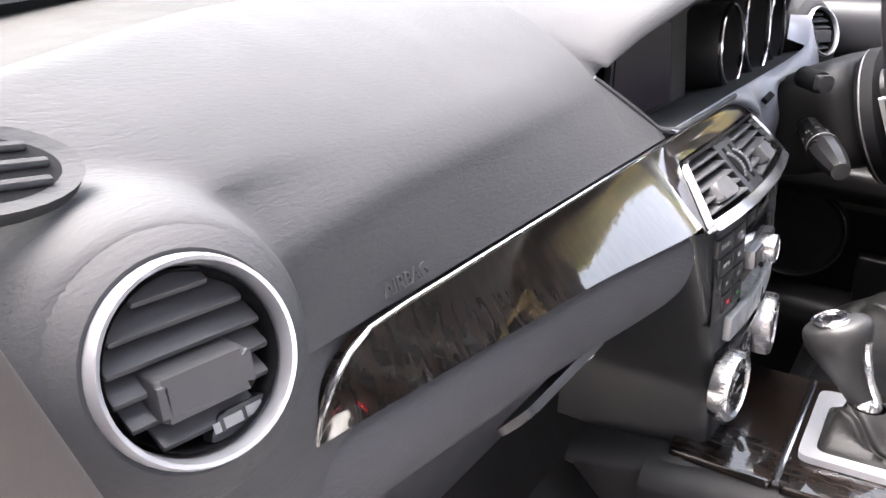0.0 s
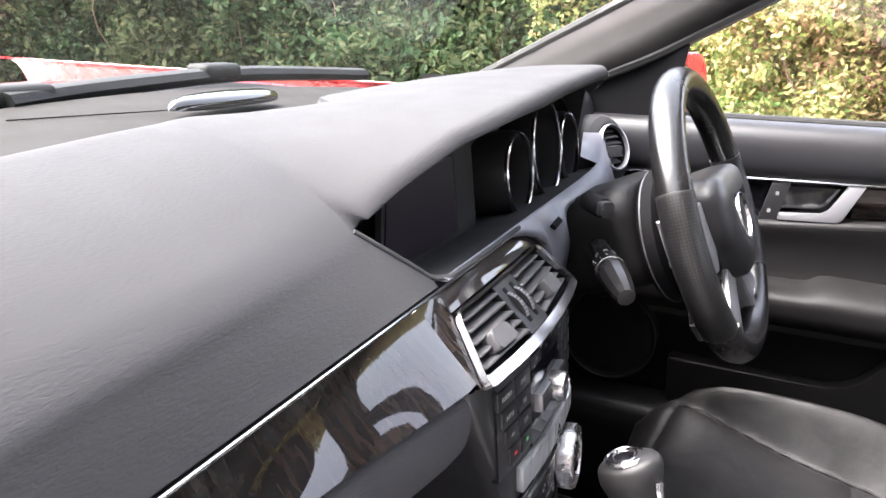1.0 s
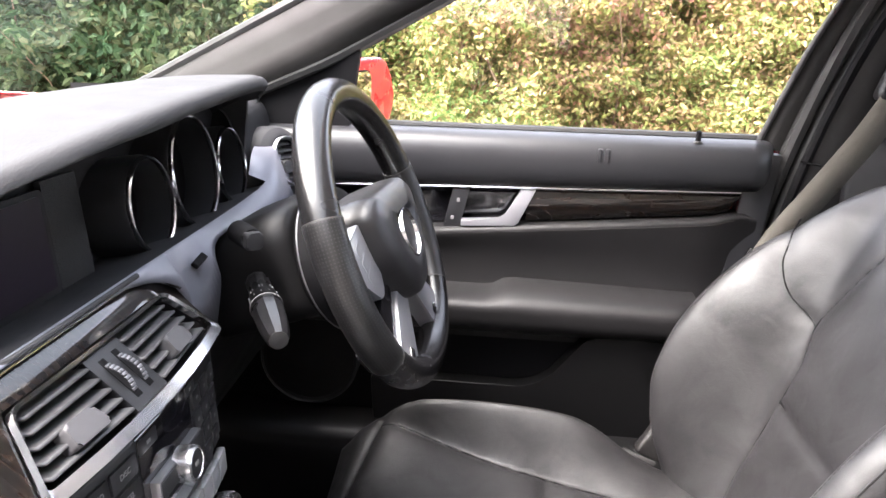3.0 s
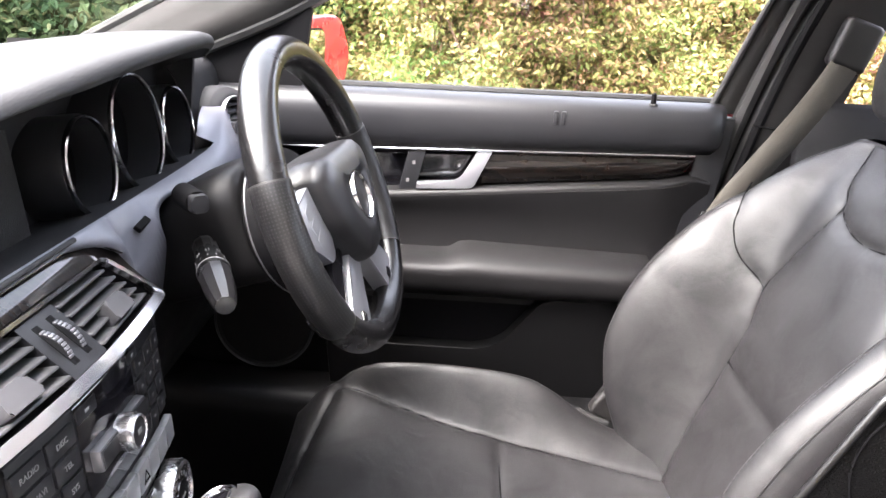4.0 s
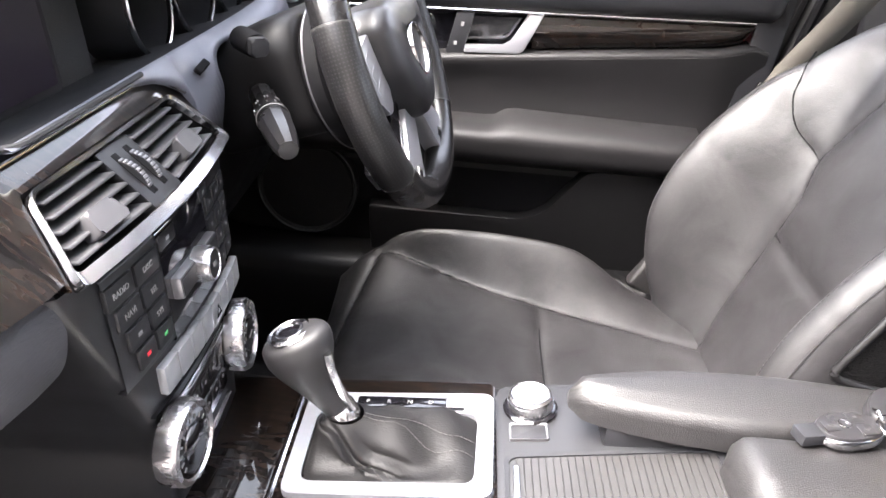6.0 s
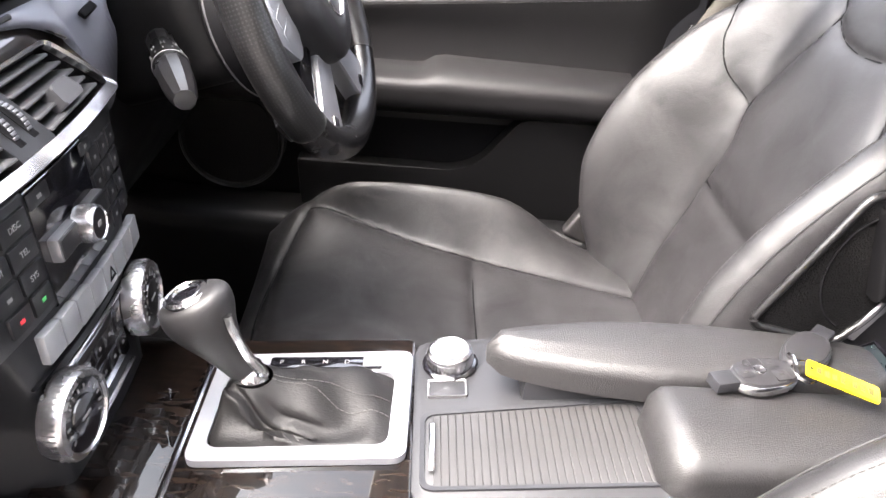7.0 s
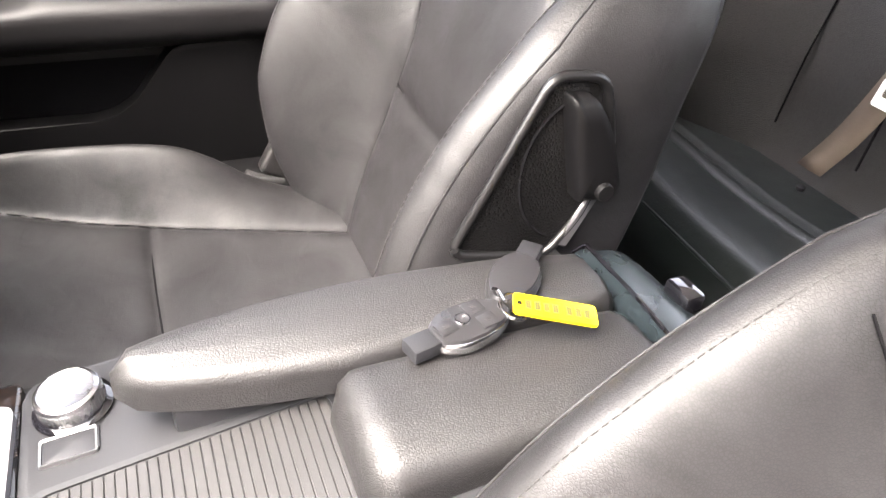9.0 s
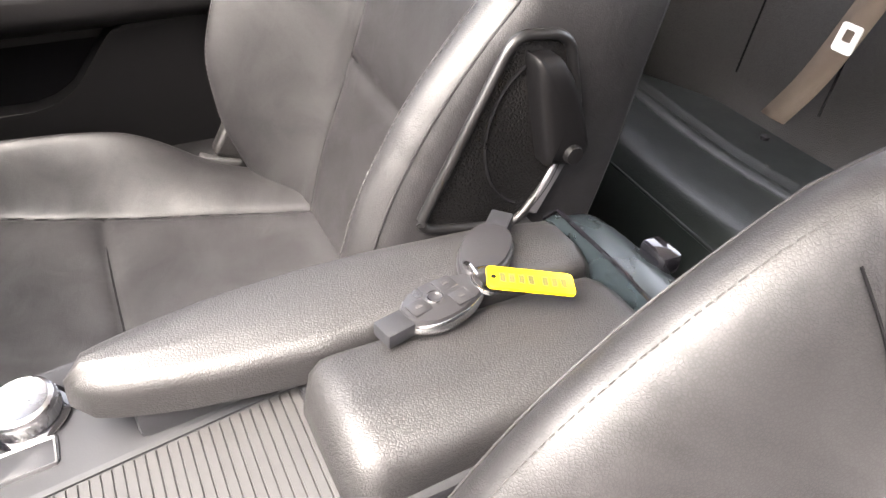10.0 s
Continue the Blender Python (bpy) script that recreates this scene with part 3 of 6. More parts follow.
def rear_side(s):
    t = thing("rear_door_trim", (s * 0.72, -1.2, 0.2), "dark rear door trim panel", "door panel", kind="structure")
    sec = [[(s * 0.70, y, 0.25), (s * 0.69, y, 0.5), (s * 0.66, y, 0.64), (s * 0.69, y, 0.72), (s * 0.70, y, 0.86), (s * 0.73, y, 0.92)] for y in (-0.78, -1.1, -1.35, -1.6)]
    thicken(part("trim_panel", loft(sec, 10, 24), "dash_dark", t), 0.03)
    quarter = [(-1.28, 0.88), (-1.6, 0.88), (-1.62, 1.3), (-1.5, 1.28)]
    m = Matrix(((0, 0, s, s * 0.64), (1, 0, 0, 0), (0, 1, 0, 0), (0, 0, 0, 1)))
    part("rear_pillar", prism(quarter, m, 0.06, 0.01), "pillar", t)


side_pair(rear_side)
bm = rbox((-0.68, -1.9, 0.85), (0.68, -1.5, 0.88), 0.01)
alone("parcel_shelf", bm, "carpet", "black parcel shelf behind the rear seat", "shelf", kind="structure")

bm = loft([[(0.745, 0.5, z), (0.745, 0.3, z - 0.005), (0.748, 0.08, min(z, 0.87)), (0.75, -0.1, min(z, 0.86))] for z in (0.1, 0.5, 0.955)], 6, 8)
alone("kick_panel", bm, "carpet", "black kick panel at the side of the footwell", "panel", kind="structure")

# windscreen
base = [(-0.76, 0.385), (-0.55, 0.44), (-0.3, 0.485), (0, 0.51), (0.3, 0.485), (0.55, 0.44), (0.76, 0.385)]
rows = []
for f in np.linspace(0, 1, 6):
    rows.append([(x * (1 - 0.25 * f), y + f * (-0.30 + 0.2 * (0.51 - y) - y), 0.963 - 0.08 * x * x + f * 0.382 + 0.03 * math.sin(math.pi * f)) for x, y in spline(base, 25)])
screen = alone("windscreen", skin(rows), "screen_glass", "clear curved windscreen glass", "windscreen", kind="structure")
screen.visible_shadow = False
for ob_name, quad in (("rear_window", [(-0.62, -1.9, 0.9), (0.62, -1.9, 0.9), (0.5, -1.58, 1.28), (-0.5, -1.58, 1.28)]),):
    bm = bmesh.new()
    bm.faces.new([bm.verts.new(p) for p in quad])
    g = alone(ob_name, bm, "screen_glass", "tinted rear window glass", "window", kind="structure")
    g.visible_shadow = False

# rounded trim along the open passenger doorway
rows = []
for z in (0.97, 0.94, 0.915, 0.89, 0.86, 0.82):
    x = -0.667 + (0.921 - z) * 0.29
    rows.append([(x - 0.006, 0.046, z), (x, 0.034, z), (x - 0.004, 0.026, z), (x - 0.03, 0.02, z), (x - 0.075, 0.024, z), (x - 0.08, 0.045, z)])
alone("door_opening_trim", loft(rows, 20, 30), "doorway", "grey-brown trim along the open passenger doorway", "trim", kind="structure", smooth=179)

# front wing beside the bonnet
bm = loft([[(0.80, y, 0.2), (0.83, y, 0.5), (0.83, y, 0.8), (0.79, y, 0.915), (0.74, y + 0.01, 0.935)] for y in (0.3, 0.7, 1.2, 1.7)], 10, 14)
thicken(alone("front_wing", bm, "red", "glossy red front wing beside the bonnet", "car wing"), 0.004)

# bonnet, scuttle and wipers
bonnet = thing("bonnet", (0, 1.0, 0.9), "glossy red car bonnet beyond the windscreen", "car bonnet")
sec = []
for y, z, w in ((0.66, 0.944, 0.76), (0.85, 0.938, 0.77), (1.2, 0.905, 0.76), (1.6, 0.84, 0.7), (1.8, 0.76, 0.6)):
    sec.append([(-w, y - 0.06, z - 0.075), (-w * 0.8, y, z - 0.03), (-w * 0.45, y + 0.02, z + 0.002), (0, y + 0.03, z), (w * 0.45, y + 0.02, z + 0.006), (w * 0.8, y, z - 0.022), (w, y - 0.06, z - 0.075)])
thicken(part("bonnet_skin", loft(sec, 24, 49), "red", bonnet), 0.012)
bm = loft([[(-0.8, 0.36, 0.93), (-0.4, 0.455, 0.943), (0, 0.495, 0.947), (0.4, 0.455, 0.943), (0.8, 0.36, 0.93)], [(-0.8, 0.60, 0.88), (-0.4, 0.66, 0.945), (0, 0.69, 0.957), (0.4, 0.66, 0.945), (0.8, 0.60, 0.88)]], 5, 25)
alone("scuttle_panel", bm, "black", "black plastic scuttle panel below the windscreen", "panel", kind="structure")
for pts, bump_at in (([(-0.155, 0.505, 0.964), (-0.033, 0.525, 0.968), (0.2, 0.55, 0.972), (0.36, 0.553, 0.968), (0.58, 0.545, 0.958)], (0.19, 0.55, 0.977)),
                     ([(-0.52, 0.415, 0.95), (-0.38, 0.46, 0.955), (-0.2, 0.51, 0.962), (-0.08, 0.535, 0.966)], (-0.13, 0.52, 0.968))):
    w = thing("windscreen_wiper", pts[0], "black windscreen wiper lying along the screen base", "wiper", "windscreen wipers")
    part("blade", sweep(spline(pts, 24), 0.012, 8, flat=(0.016, 0.011)), "wiper", w)
    part("hub_cap", rbox((-0.036, -0.02, -0.012), (0.036, 0.02, 0.011), 0.011, 4, Matrix.Translation(bump_at)), "wiper", w)

# red outer skin under the window and the door mirror
mir = thing("door_mirror", (0.93, 0.03, 0.9), "red painted door mirror with a black base", "door mirror")
turn = Matrix.Translation((0.937, 0.063, 0.936)) @ pose(0, 0, 0, 0, 0, -19)
sec = []
for f, k in ((0.0, 0.25), (0.06, 0.62), (0.2, 0.93), (0.5, 1.0), (0.8, 0.96), (0.94, 0.7), (1.0, 0.3)):
    x = -0.1 + 0.2 * f
    sec.append([(x, -0.05, -0.066 * k), (x, -0.05, 0.066 * k), (x, -0.03, 0.071 * k), (x, 0.05 * k, 0.05 * k), (x, 0.095 * k, 0), (x, 0.05 * k, -0.055 * k), (x, -0.03, -0.071 * k)])
bm = loft(sec, 30, 56, closed=True, cap=True)
bmesh.ops.transform(bm, matrix=turn, verts=bm.verts[:])
part("mirror_shell", bm, "red", mir, "glossy red shell", smooth=50)
m = turn @ Matrix(((1, 0, 0, 0), (0, 0, 1, -0.0535), (0, 1, 0, 0), (0, 0, 0, 1)))
line = rounded([(-0.09, -0.05), (-0.004, -0.052), (0.002, 0.054), (-0.084, 0.052)], 0.02, 8)
part("pane_bed", prism([(x * 1.03, y * 1.05) for x, y in line], m, 0.003), "black", mir)
part("mirror_pane", prism(line, m @ Matrix.Translation((0, 0, -0.0012)), 0.003), "mirror", mir)
part("mirror_foot", rbox((0.76, 0.0, 0.875), (0.9, 0.06, 0.9), 0.01), "black", mir)


# ---- dashboard ----
dash = thing("dashboard", (0, 0.2, 0.5), "dark grey soft-plastic car dashboard with burl wood trim", "dashboard")

STEP = [(-0.74, 0.115), (-0.6, 0.185), (-0.467, 0.243), (-0.37, 0.275), (-0.23, 0.312), (-0.101, 0.338), (-0.05, 0.324), (0.06, 0.322), (0.12, 0.327), (0.145, 0.36), (0.2, 0.375), (0.3, 0.39), (0.5, 0.36), (0.62, 0.33), (0.74, 0.30)]
EDGE = [(-0.74, 0.075, 0.885), (-0.66, 0.085, 0.892), (-0.56, 0.097, 0.893), (-0.45, 0.113, 0.893), (-0.32, 0.122, 0.893), (-0.20, 0.136, 0.893), (-0.152, 0.142, 0.894), (-0.10, 0.122, 0.925), (-0.04, 0.099, 0.952),
        (0.03, 0.082, 0.966), (0.09, 0.076, 0.974), (0.22, 0.073, 0.985), (0.36, 0.075, 0.991), (0.45, 0.077, 0.993), (0.505, 0.086, 0.988), (0.535, 0.108, 0.968)]


def along(line, x):
    p = np.array(line)
    return [np.interp(x, p[:, 0], p[:, k]) for k in range(1, p.shape[1])]


PV, DV = (-0.6065, 0.066, 0.8835), (0.628, 0.0936, 0.8605)


def vent_frame_at(c):
    return basis(c, (1, -0.15 if c[0] < 0 else -0.42, 0), (0, 0.4, 1))


def dent(p):
    """Sinks the panel behind the passenger's vent and swells it round the ring."""
    q = vent_frame_at(PV).inverted() @ Vector(p)
    d = math.hypot(q.x, q.y)
    w = vent_frame_at(PV).to_3x3() @ Vector((0, 0, 1))
    if d < 0.0285:
        return Vector(p) - w * max(0.0, q.z + 0.03)
    if d < 0.066:
        f = min(1.0, (0.066 - d) / 0.028)
        f = f * f * (3 - 2 * f)
        return Vector(p) + w * (0.0 - q.z - 0.001) * f
    return Vector(p)


SCREEN_BASE = base
xs = np.r_[np.linspace(-0.74, -0.52, 40), np.linspace(-0.51, -0.17, 20), np.linspace(-0.152, 0.535, 44)]
rows_pad, rows_side, rows_rear = [], [], []
for x in xs:
    sy, (ey, ez), by = along(STEP, x)[0], along(EDGE, x), along(SCREEN_BASE, x)[0]
    sz = 0.953 - 0.10 * max(0, abs(x) - 0.45) ** 1.3
    rise = max(0.0, min(1.0, (x + 0.16) / 0.3))
    # the top runs in one soft curve from the step down to the edge; the hood swells where its lip rises
    cy, cz = ey + (0.46 if x > -0.151 else 0.40) * (sy - ey), max(sz + 0.001 - 0.013 * max(0.0, min(1.0, (-0.16 - x) / 0.15)), ez + 0.009)
    a0, a1, a2 = Vector((x, sy - 0.012, sz + 0.007)), Vector((x, cy, cz)), Vector((x, ey + 0.008, ez + 0.007))
    top = lambda f: a0 * (1 - f) ** 2 + a1 * (2 * f * (1 - f)) + a2 * f * f  # noqa: E731
    step = [(x, sy + 0.004, sz - 0.006), (x, sy, sz + 0.003), a0]
    if x > -0.151:
        rows_pad.append(spline(step + [top(0.38), top(0.66), top(0.88), a2, (x, ey, ez - 0.004), (x, ey + 0.006, ez - 0.012 * rise)], 30))
    else:
        soft = max(0.0, min(1.0, (-0.44 - x) / 0.16))
        soft = soft * soft * (3 - 2 * soft)
        # below the edge a flat face leans in to the wood strip
        face = lambda g: Vector((x, ey + g * (0.094 - ey) - 0.004 * g * (1 - g), ez + g * (0.838 - ez)))  # noqa: E731
        round_line = spline(step + [top(0.25), top(0.48), top(0.68), top(0.82), top(0.92) + Vector((0, 0.003, -0.002)), face(0.16) + Vector((0, 0.003, 0)), face(0.36), face(0.65), face(1.0)], 46)
        sharp_line = spline(step + [top(0.25), top(0.48), top(0.68), top(0.84), top(0.96), face(0.07), face(0.3), face(0.6), face(1.0)], 46)
        rows_side.append([dent(p) for p in round_line * soft + sharp_line * (1 - soft)])
    rows_rear.append(spline([(x, by - 0.006, 0.963 - 0.08 * x * x), (x, 0.6 * by + 0.4 * sy, 0.958 - 0.07 * x * x), (x, sy + 0.003, sz - 0.006)], 8))
last = [p for p in rows_side[-1] if p[2] > 0.8905]
rows_pad.insert(0, spline(last, 30))
part("side_pad", skin(rows_side), "dash", dash, "grey soft-plastic pad over the airbag", smooth=179)
pad = part("upper_pad", skin(rows_pad), "dash", dash, "grey soft-plastic upper pad with a hood over the dials", smooth=179)
part("defroster_panel", skin(rows_rear), "defroster", dash)

# the steeper face over the wood strip runs on below the hood's tip, cut off along the sill
prof = np.array([(p[2], p[1]) for p in rows_side[-1] if p[2] <= 0.8935])[::-1]


def sill_at(x):
    """The sill's place where it falls from the hood's tip to the fascia."""
    z = 0.893 - 0.048 * max(0.0, min(1.0, (x + 0.152) / 0.059))
    return Vector((x, float(np.interp(z, prof[:, 0], prof[:, 1])), z))


rows = []
for x in np.linspace(-0.152, -0.093, 10):
    top = sill_at(x)
    rows.append([(x, float(np.interp(z, prof[:, 0], prof[:, 1])), z) for z in np.linspace(top.z, 0.838, 14)])
part("upper_face", skin(rows), "dash", dash, smooth=179)

# end cap on the passenger side, round the vent, reaching down
rows = []
for z, y in ((0.8385, 0.0935), (0.82, 0.088), (0.80, 0.085), (0.74, 0.09), (0.66, 0.12), (0.55, 0.16)):
    rows.append([(-0.745, y + 0.10, z), (-0.742, y + 0.02, z), (-0.735, y + 0.002, z), (-0.66, y, z), (-0.60, y, z), (-0.53, y + 0.004, z), (-0.44, y + 0.016, z)])
bm = loft(rows, 40, 60)
for vert in bm.verts:
    vert.co = dent(vert.co)
part("end_panel", bm, "dash", dash, smooth=179)


def round_vent(c, parent, r=0.0358, pod=False):
    """A round air vent: silver ring, bowl, slats and the tab that turns them."""
    m = vent_frame_at(c)
    ring = part("vent_ring", lathe([(r * 0.88, -0.004), (r * 0.89, 0.005), (r * 0.915, 0.009), (r * 0.955, 0.0095), (r * 0.99, 0.006), (r * 1.01, -0.004)], m, 48, cap=False), "silver", parent, "satin silver vent ring")
    part("vent_collar", lathe([(r * 0.99, 0.003), (r * 1.04, 0.0035), (r * 1.12, 0.002), (r * 1.25, -0.001), (r * 1.38, -0.005)], m, 48, cap=False), "dash" if not pod else "dash_dark", ring)
    if pod:
        part("vent_pod", lathe([(r * 1.36, -0.0045), (r * 1.5, -0.012), (r * 1.62, -0.03), (r * 1.7, -0.07)], m, 48, cap=False), "dash_dark", ring)
    part("vent_bowl", lathe([(r * 0.84, 0.004), (r * 0.82, -0.02), (0.001, -0.03)], m, 40, cap=False), "black", ring)
    for k in range(-2, 4):
        h = (k - 0.35) * r * 0.265
        w = math.sqrt(max(0.0, (0.8 * r) ** 2 - h * h))
        part("vent_slat", rbox((-w, -0.0013, -0.010), (w, 0.0013, 0.003), 0.0012, 2, m @ Matrix.Translation((0, h, -0.002)) @ pose(0, 0, 0, 40)), "slat", ring)
    tab = rounded([(-0.45 * r, -0.26 * r), (0.5 * r, -0.26 * r), (0.5 * r, 0.1 * r), (0.44 * r, 0.18 * r), (-0.45 * r, 0.18 * r)], 0.002)
    part("vent_tab", prism(tab, m @ pose(-0.001, -0.003, -0.006, 14, 0, 0), 0.0135, 0.003, 3), "slat", ring)
    return ring


ring = round_vent(PV, dash, 0.0316)
m = vent_frame_at(PV)
plate = part("print_plate", prism(rounded([(-0.003, -0.0068), (0.017, -0.006), (0.02, 0.001), (0.002, 0.001)], 0.003), m @ Matrix.Translation((0.0, -0.0195, -0.005)), 0.006, 0.001), "stack", ring)
for x0, x1 in ((-0.0005, 0.0018), (0.0032, 0.0095), (0.011, 0.0165)):
    part("vent_print", rbox((x0, -0.0042 + 0.05 * x0, 0), (x1, -0.0012 + 0.05 * x1, 0.0003), 0, 1, m @ Matrix.Translation((0.0, -0.0195, 0.0011))), "white", ring)
round_vent(DV, dash, 0.040, True)

# oval defroster vent at the passenger end
m = basis((-0.634, 0.115, 0.938), (1, 0.1, -0.15), (0.4, 0.85, 0.5))
oval = [(0.027 * math.cos(q), 0.013 * math.sin(q)) for q in np.linspace(0, 2 * math.pi, 32, endpoint=False)]
v = part("defroster_vent", frame_ring([(x * 1.26, y * 1.36) for x, y in oval], oval, m @ Matrix.Translation((0, 0, -0.003)), 0.005), "dash", dash)
part("vent_bowl", prism(oval, m @ Matrix.Translation((0, 0, -0.004)), 0.005), "black", v)
for k in (-1, 0, 1):
    part("vent_slat", rbox((-0.0235 + 0.003 * abs(k), -0.0017 + 0.0072 * k, -0.002), (0.0235 - 0.003 * abs(k), 0.0017 + 0.0072 * k, 0.0028), 0.001, 1, m), "dash", v)

# centre loudspeaker bump on the dash top
m = basis((0.004, 0.378, 0.9605), (1, 0.05, 0), (-0.05, 1, 0.1))
rows = [[m @ Vector((0.09 * k * math.cos(q), 0.018 * k * math.sin(q), h)) for q in np.linspace(0, 2 * math.pi, 40, endpoint=False)] for k, h in ((1.0, 0), (0.985, 0.004), (0.93, 0.008), (0.75, 0.011), (0.4, 0.0125), (0.03, 0.013))]
part("tweeter_cover", skin(rows, closed_v=True, cap=True), "gloss", dash, "dark glossy lens-shaped sensor cover")
part("panel_joint", sweep([(-0.20, 0.44, 0.9575), (-0.14, 0.425, 0.9572), (-0.06, 0.40, 0.957)], 0.0006, 5), "black", dash)

# wood strip: one board over the passenger side, tapering to a tip
TOP = (0.090, 0.836)


def strip_bottom(x):
    f = max(0.0, min(1.0, (-0.15 - x) / 0.385))
    g = max(0.0, min(1.0, (x + 0.32) / 0.17))
    return (0.046 + 0.042 * f - 0.006 * g * g * (3 - 2 * g), 0.784 + 0.012 * f - 0.002 * g)


rows = []
for x in np.r_[np.linspace(-0.536, -0.5, 10), np.linspace(-0.48, -0.137, 24)]:
    by, bz = strip_bottom(x)
    ty, tz = TOP
    if x < -0.5:
        f = math.sqrt(max(0.0, 1 - ((x + 0.5) / 0.0365) ** 2))
        ty, tz = by + (ty - by) * f, bz + (tz - bz) * f
    rows.append([(x, ty + 0.004, tz - 0.001)] + [(x, ty + (by - ty) * f ** (1.9 - 0.6 * max(0.0, min(1.0, (x + 0.42) / 0.25))) - 0.002 * math.sin(math.pi * f), tz + (bz - tz) * f) for f in np.linspace(0, 1, 12)] + [(x, by + 0.02, bz - 0.003)])
part("wood_trim", skin(rows), "wood", dash, "glossy dark burl wood trim strip", smooth=60)
# board over the centre vents, cut along their frame
rows = []
for x in np.r_[np.linspace(-0.137, -0.1, 12), np.linspace(-0.09, 0.11, 14), np.linspace(0.115, 0.154, 9)]:
    ty, tz = TOP if x < 0.11 else (TOP[0] - 0.012 * ((x - 0.11) / 0.04) ** 2, TOP[1] - 0.016 * ((x - 0.11) / 0.04) ** 2)
    v = float(np.interp(x, [-0.137, -0.108, 0.113, 0.143, 0.155], [-0.026, 0.035, 0.035, -0.02, -0.026]))
    by, bz = 0.0525 + 0.66 * v, 0.797 + 0.75 * v
    rows.append([(x, ty + 0.004, tz - 0.001)] + [(x, ty + (by - ty) * f**1.3 - 0.002 * math.sin(math.pi * f), tz + (bz - tz) * f) for f in np.linspace(0, 1, 10)] + [(x, by + 0.02, bz - 0.006)])
part("wood_trim", skin(rows), "wood", dash, "glossy dark burl wood board over the vents", smooth=60)
# bright bead along the wood's upper edge
bead = [(-0.536, 0.088, 0.797), (-0.533, 0.0875, 0.81), (-0.524, 0.088, 0.822), (-0.512, 0.089, 0.831), (-0.498, 0.0895, 0.8365)] + [(x, 0.0895, 0.8375) for x in np.linspace(-0.47, 0.10, 14)] + [(0.13, 0.083, 0.833), (0.152, 0.07, 0.817)]
part("trim_bead", sweep(bead, 0.0015, 8), "chrome", dash, "thin bright bead")

# glovebox and lower panels
rows = []
for x in np.linspace(-0.70, -0.14, 30):
    by, bz = strip_bottom(x) if x > -0.54 else (0.09, 0.79)
    rows.append(spline([(x, by + 0.012, bz - 0.002), (x, by + 0.003, bz - 0.012), (x, by + 0.002, bz - 0.034), (x, by + 0.008, bz - 0.058), (x, by + 0.024, bz - 0.077), (x, by + 0.056, bz - 0.10), (x, by + 0.10, bz - 0.16), (x, 0.21, 0.50)], 30))
part("glovebox", skin(rows), "lower_dash", dash, "dark grey glovebox lid", smooth=179)
by, bz = strip_bottom(-0.305)
m = basis((-0.305, by + 0.0215, bz - 0.079), (1, 0, 0), (0, -0.9, 1))
h = part("glovebox_handle", prism(rounded([(-0.066, -0.015), (0.066, -0.015), (0.06, 0.015), (-0.06, 0.015)], 0.008), m, 0.006, 0.002), "stack", dash)
part("handle_inset", rbox((-0.046, -0.009, 0.005), (0.03, 0.008, 0.0075), 0.002, 1, m), "black", h)
part("handle_lock", lathe([(0.001, 0.009), (0.005, 0.009), (0.0055, 0.006)], m @ Matrix.Translation((0.05, 0, 0)), 16), "chrome", h)
m = basis((-0.466, 0.0925, 0.8475), (1, 0, 0), (0, 0.3, 0.9))
lettering("AIRBAG", m, 0.010, "dash", dash, "airbag_lettering", 0.0006)

# dial recess: floor, rear wall and roof in one skin, narrowing to the hood's tip; then the display
TIP = Vector((-0.150, 0.1435, 0.890))
rows = []
for x in np.r_[np.linspace(-0.15, -0.093, 10), np.linspace(-0.08, 0.535, 24)]:
    f = max(0.02, min(1.0, (x + 0.152) / 0.059))
    ey, ez = along(EDGE, max(x, -0.093))
    line = [(x, 0.0885, 0.8455), (x, 0.10, 0.8425), (x, 0.15, 0.828), (x, 0.174, 0.824), (x, 0.18, 0.84), (x, 0.182, 0.90), (x, 0.175, max(0.905, ez - 0.03)), (x, 0.14, ez - 0.012), (x, ey + 0.006, ez - 0.007)]
    ty, tz = along(EDGE, x)
    line = [Vector((x, TIP.y + (y - TIP.y) * f, TIP.z + (z - TIP.z) * f)) for _, y, z in line[:-2]] + [Vector((x, ty + 0.03 * f + 0.003, tz - 0.005 - 0.007 * f)), Vector((x, ty + 0.005, tz - 0.006))]
    if x < -0.09:
        line[0] = sill_at(x)
    rows.append(line)
part("dial_recess", skin(rows), "dash_dark", dash, smooth=50)
part("recess_end", prism([(0.135, 0.845), (0.2, 0.82), (0.2, 0.97), (0.125, 0.962)], Matrix(((0, 0, 1, 0.532), (1, 0, 0, 0), (0, 1, 0, 0), (0, 0, 0, 1))), 0.008), "dash_dark", dash)
sill = [sill_at(x) for x in (-0.151, -0.135, -0.12, -0.105, -0.094)] + [(-0.085, 0.090, 0.8445), (-0.07, 0.0865, 0.8445), (0.0, 0.086, 0.8445), (0.10, 0.086, 0.845)]
part("recess_edge", sweep(spline(sill, 30), 0.0024, 8), "dash", dash)
m = basis((0.0, 0.162, 0.874), (1, 0, 0), (0, 0.12, 1))
d = part("display", prism(rounded([(-0.088, -0.047), (0.094, -0.047), (0.094, 0.045), (-0.065, 0.045)], 0.004), m, 0.006, 0.002), "dash_dark", dash, "dark switched-off display screen")
part("display_pane", prism(rounded([(-0.08, -0.04), (0.086, -0.04), (0.086, 0.04), (-0.06, 0.04)], 0.003), m, 0.0075), "screen", d)
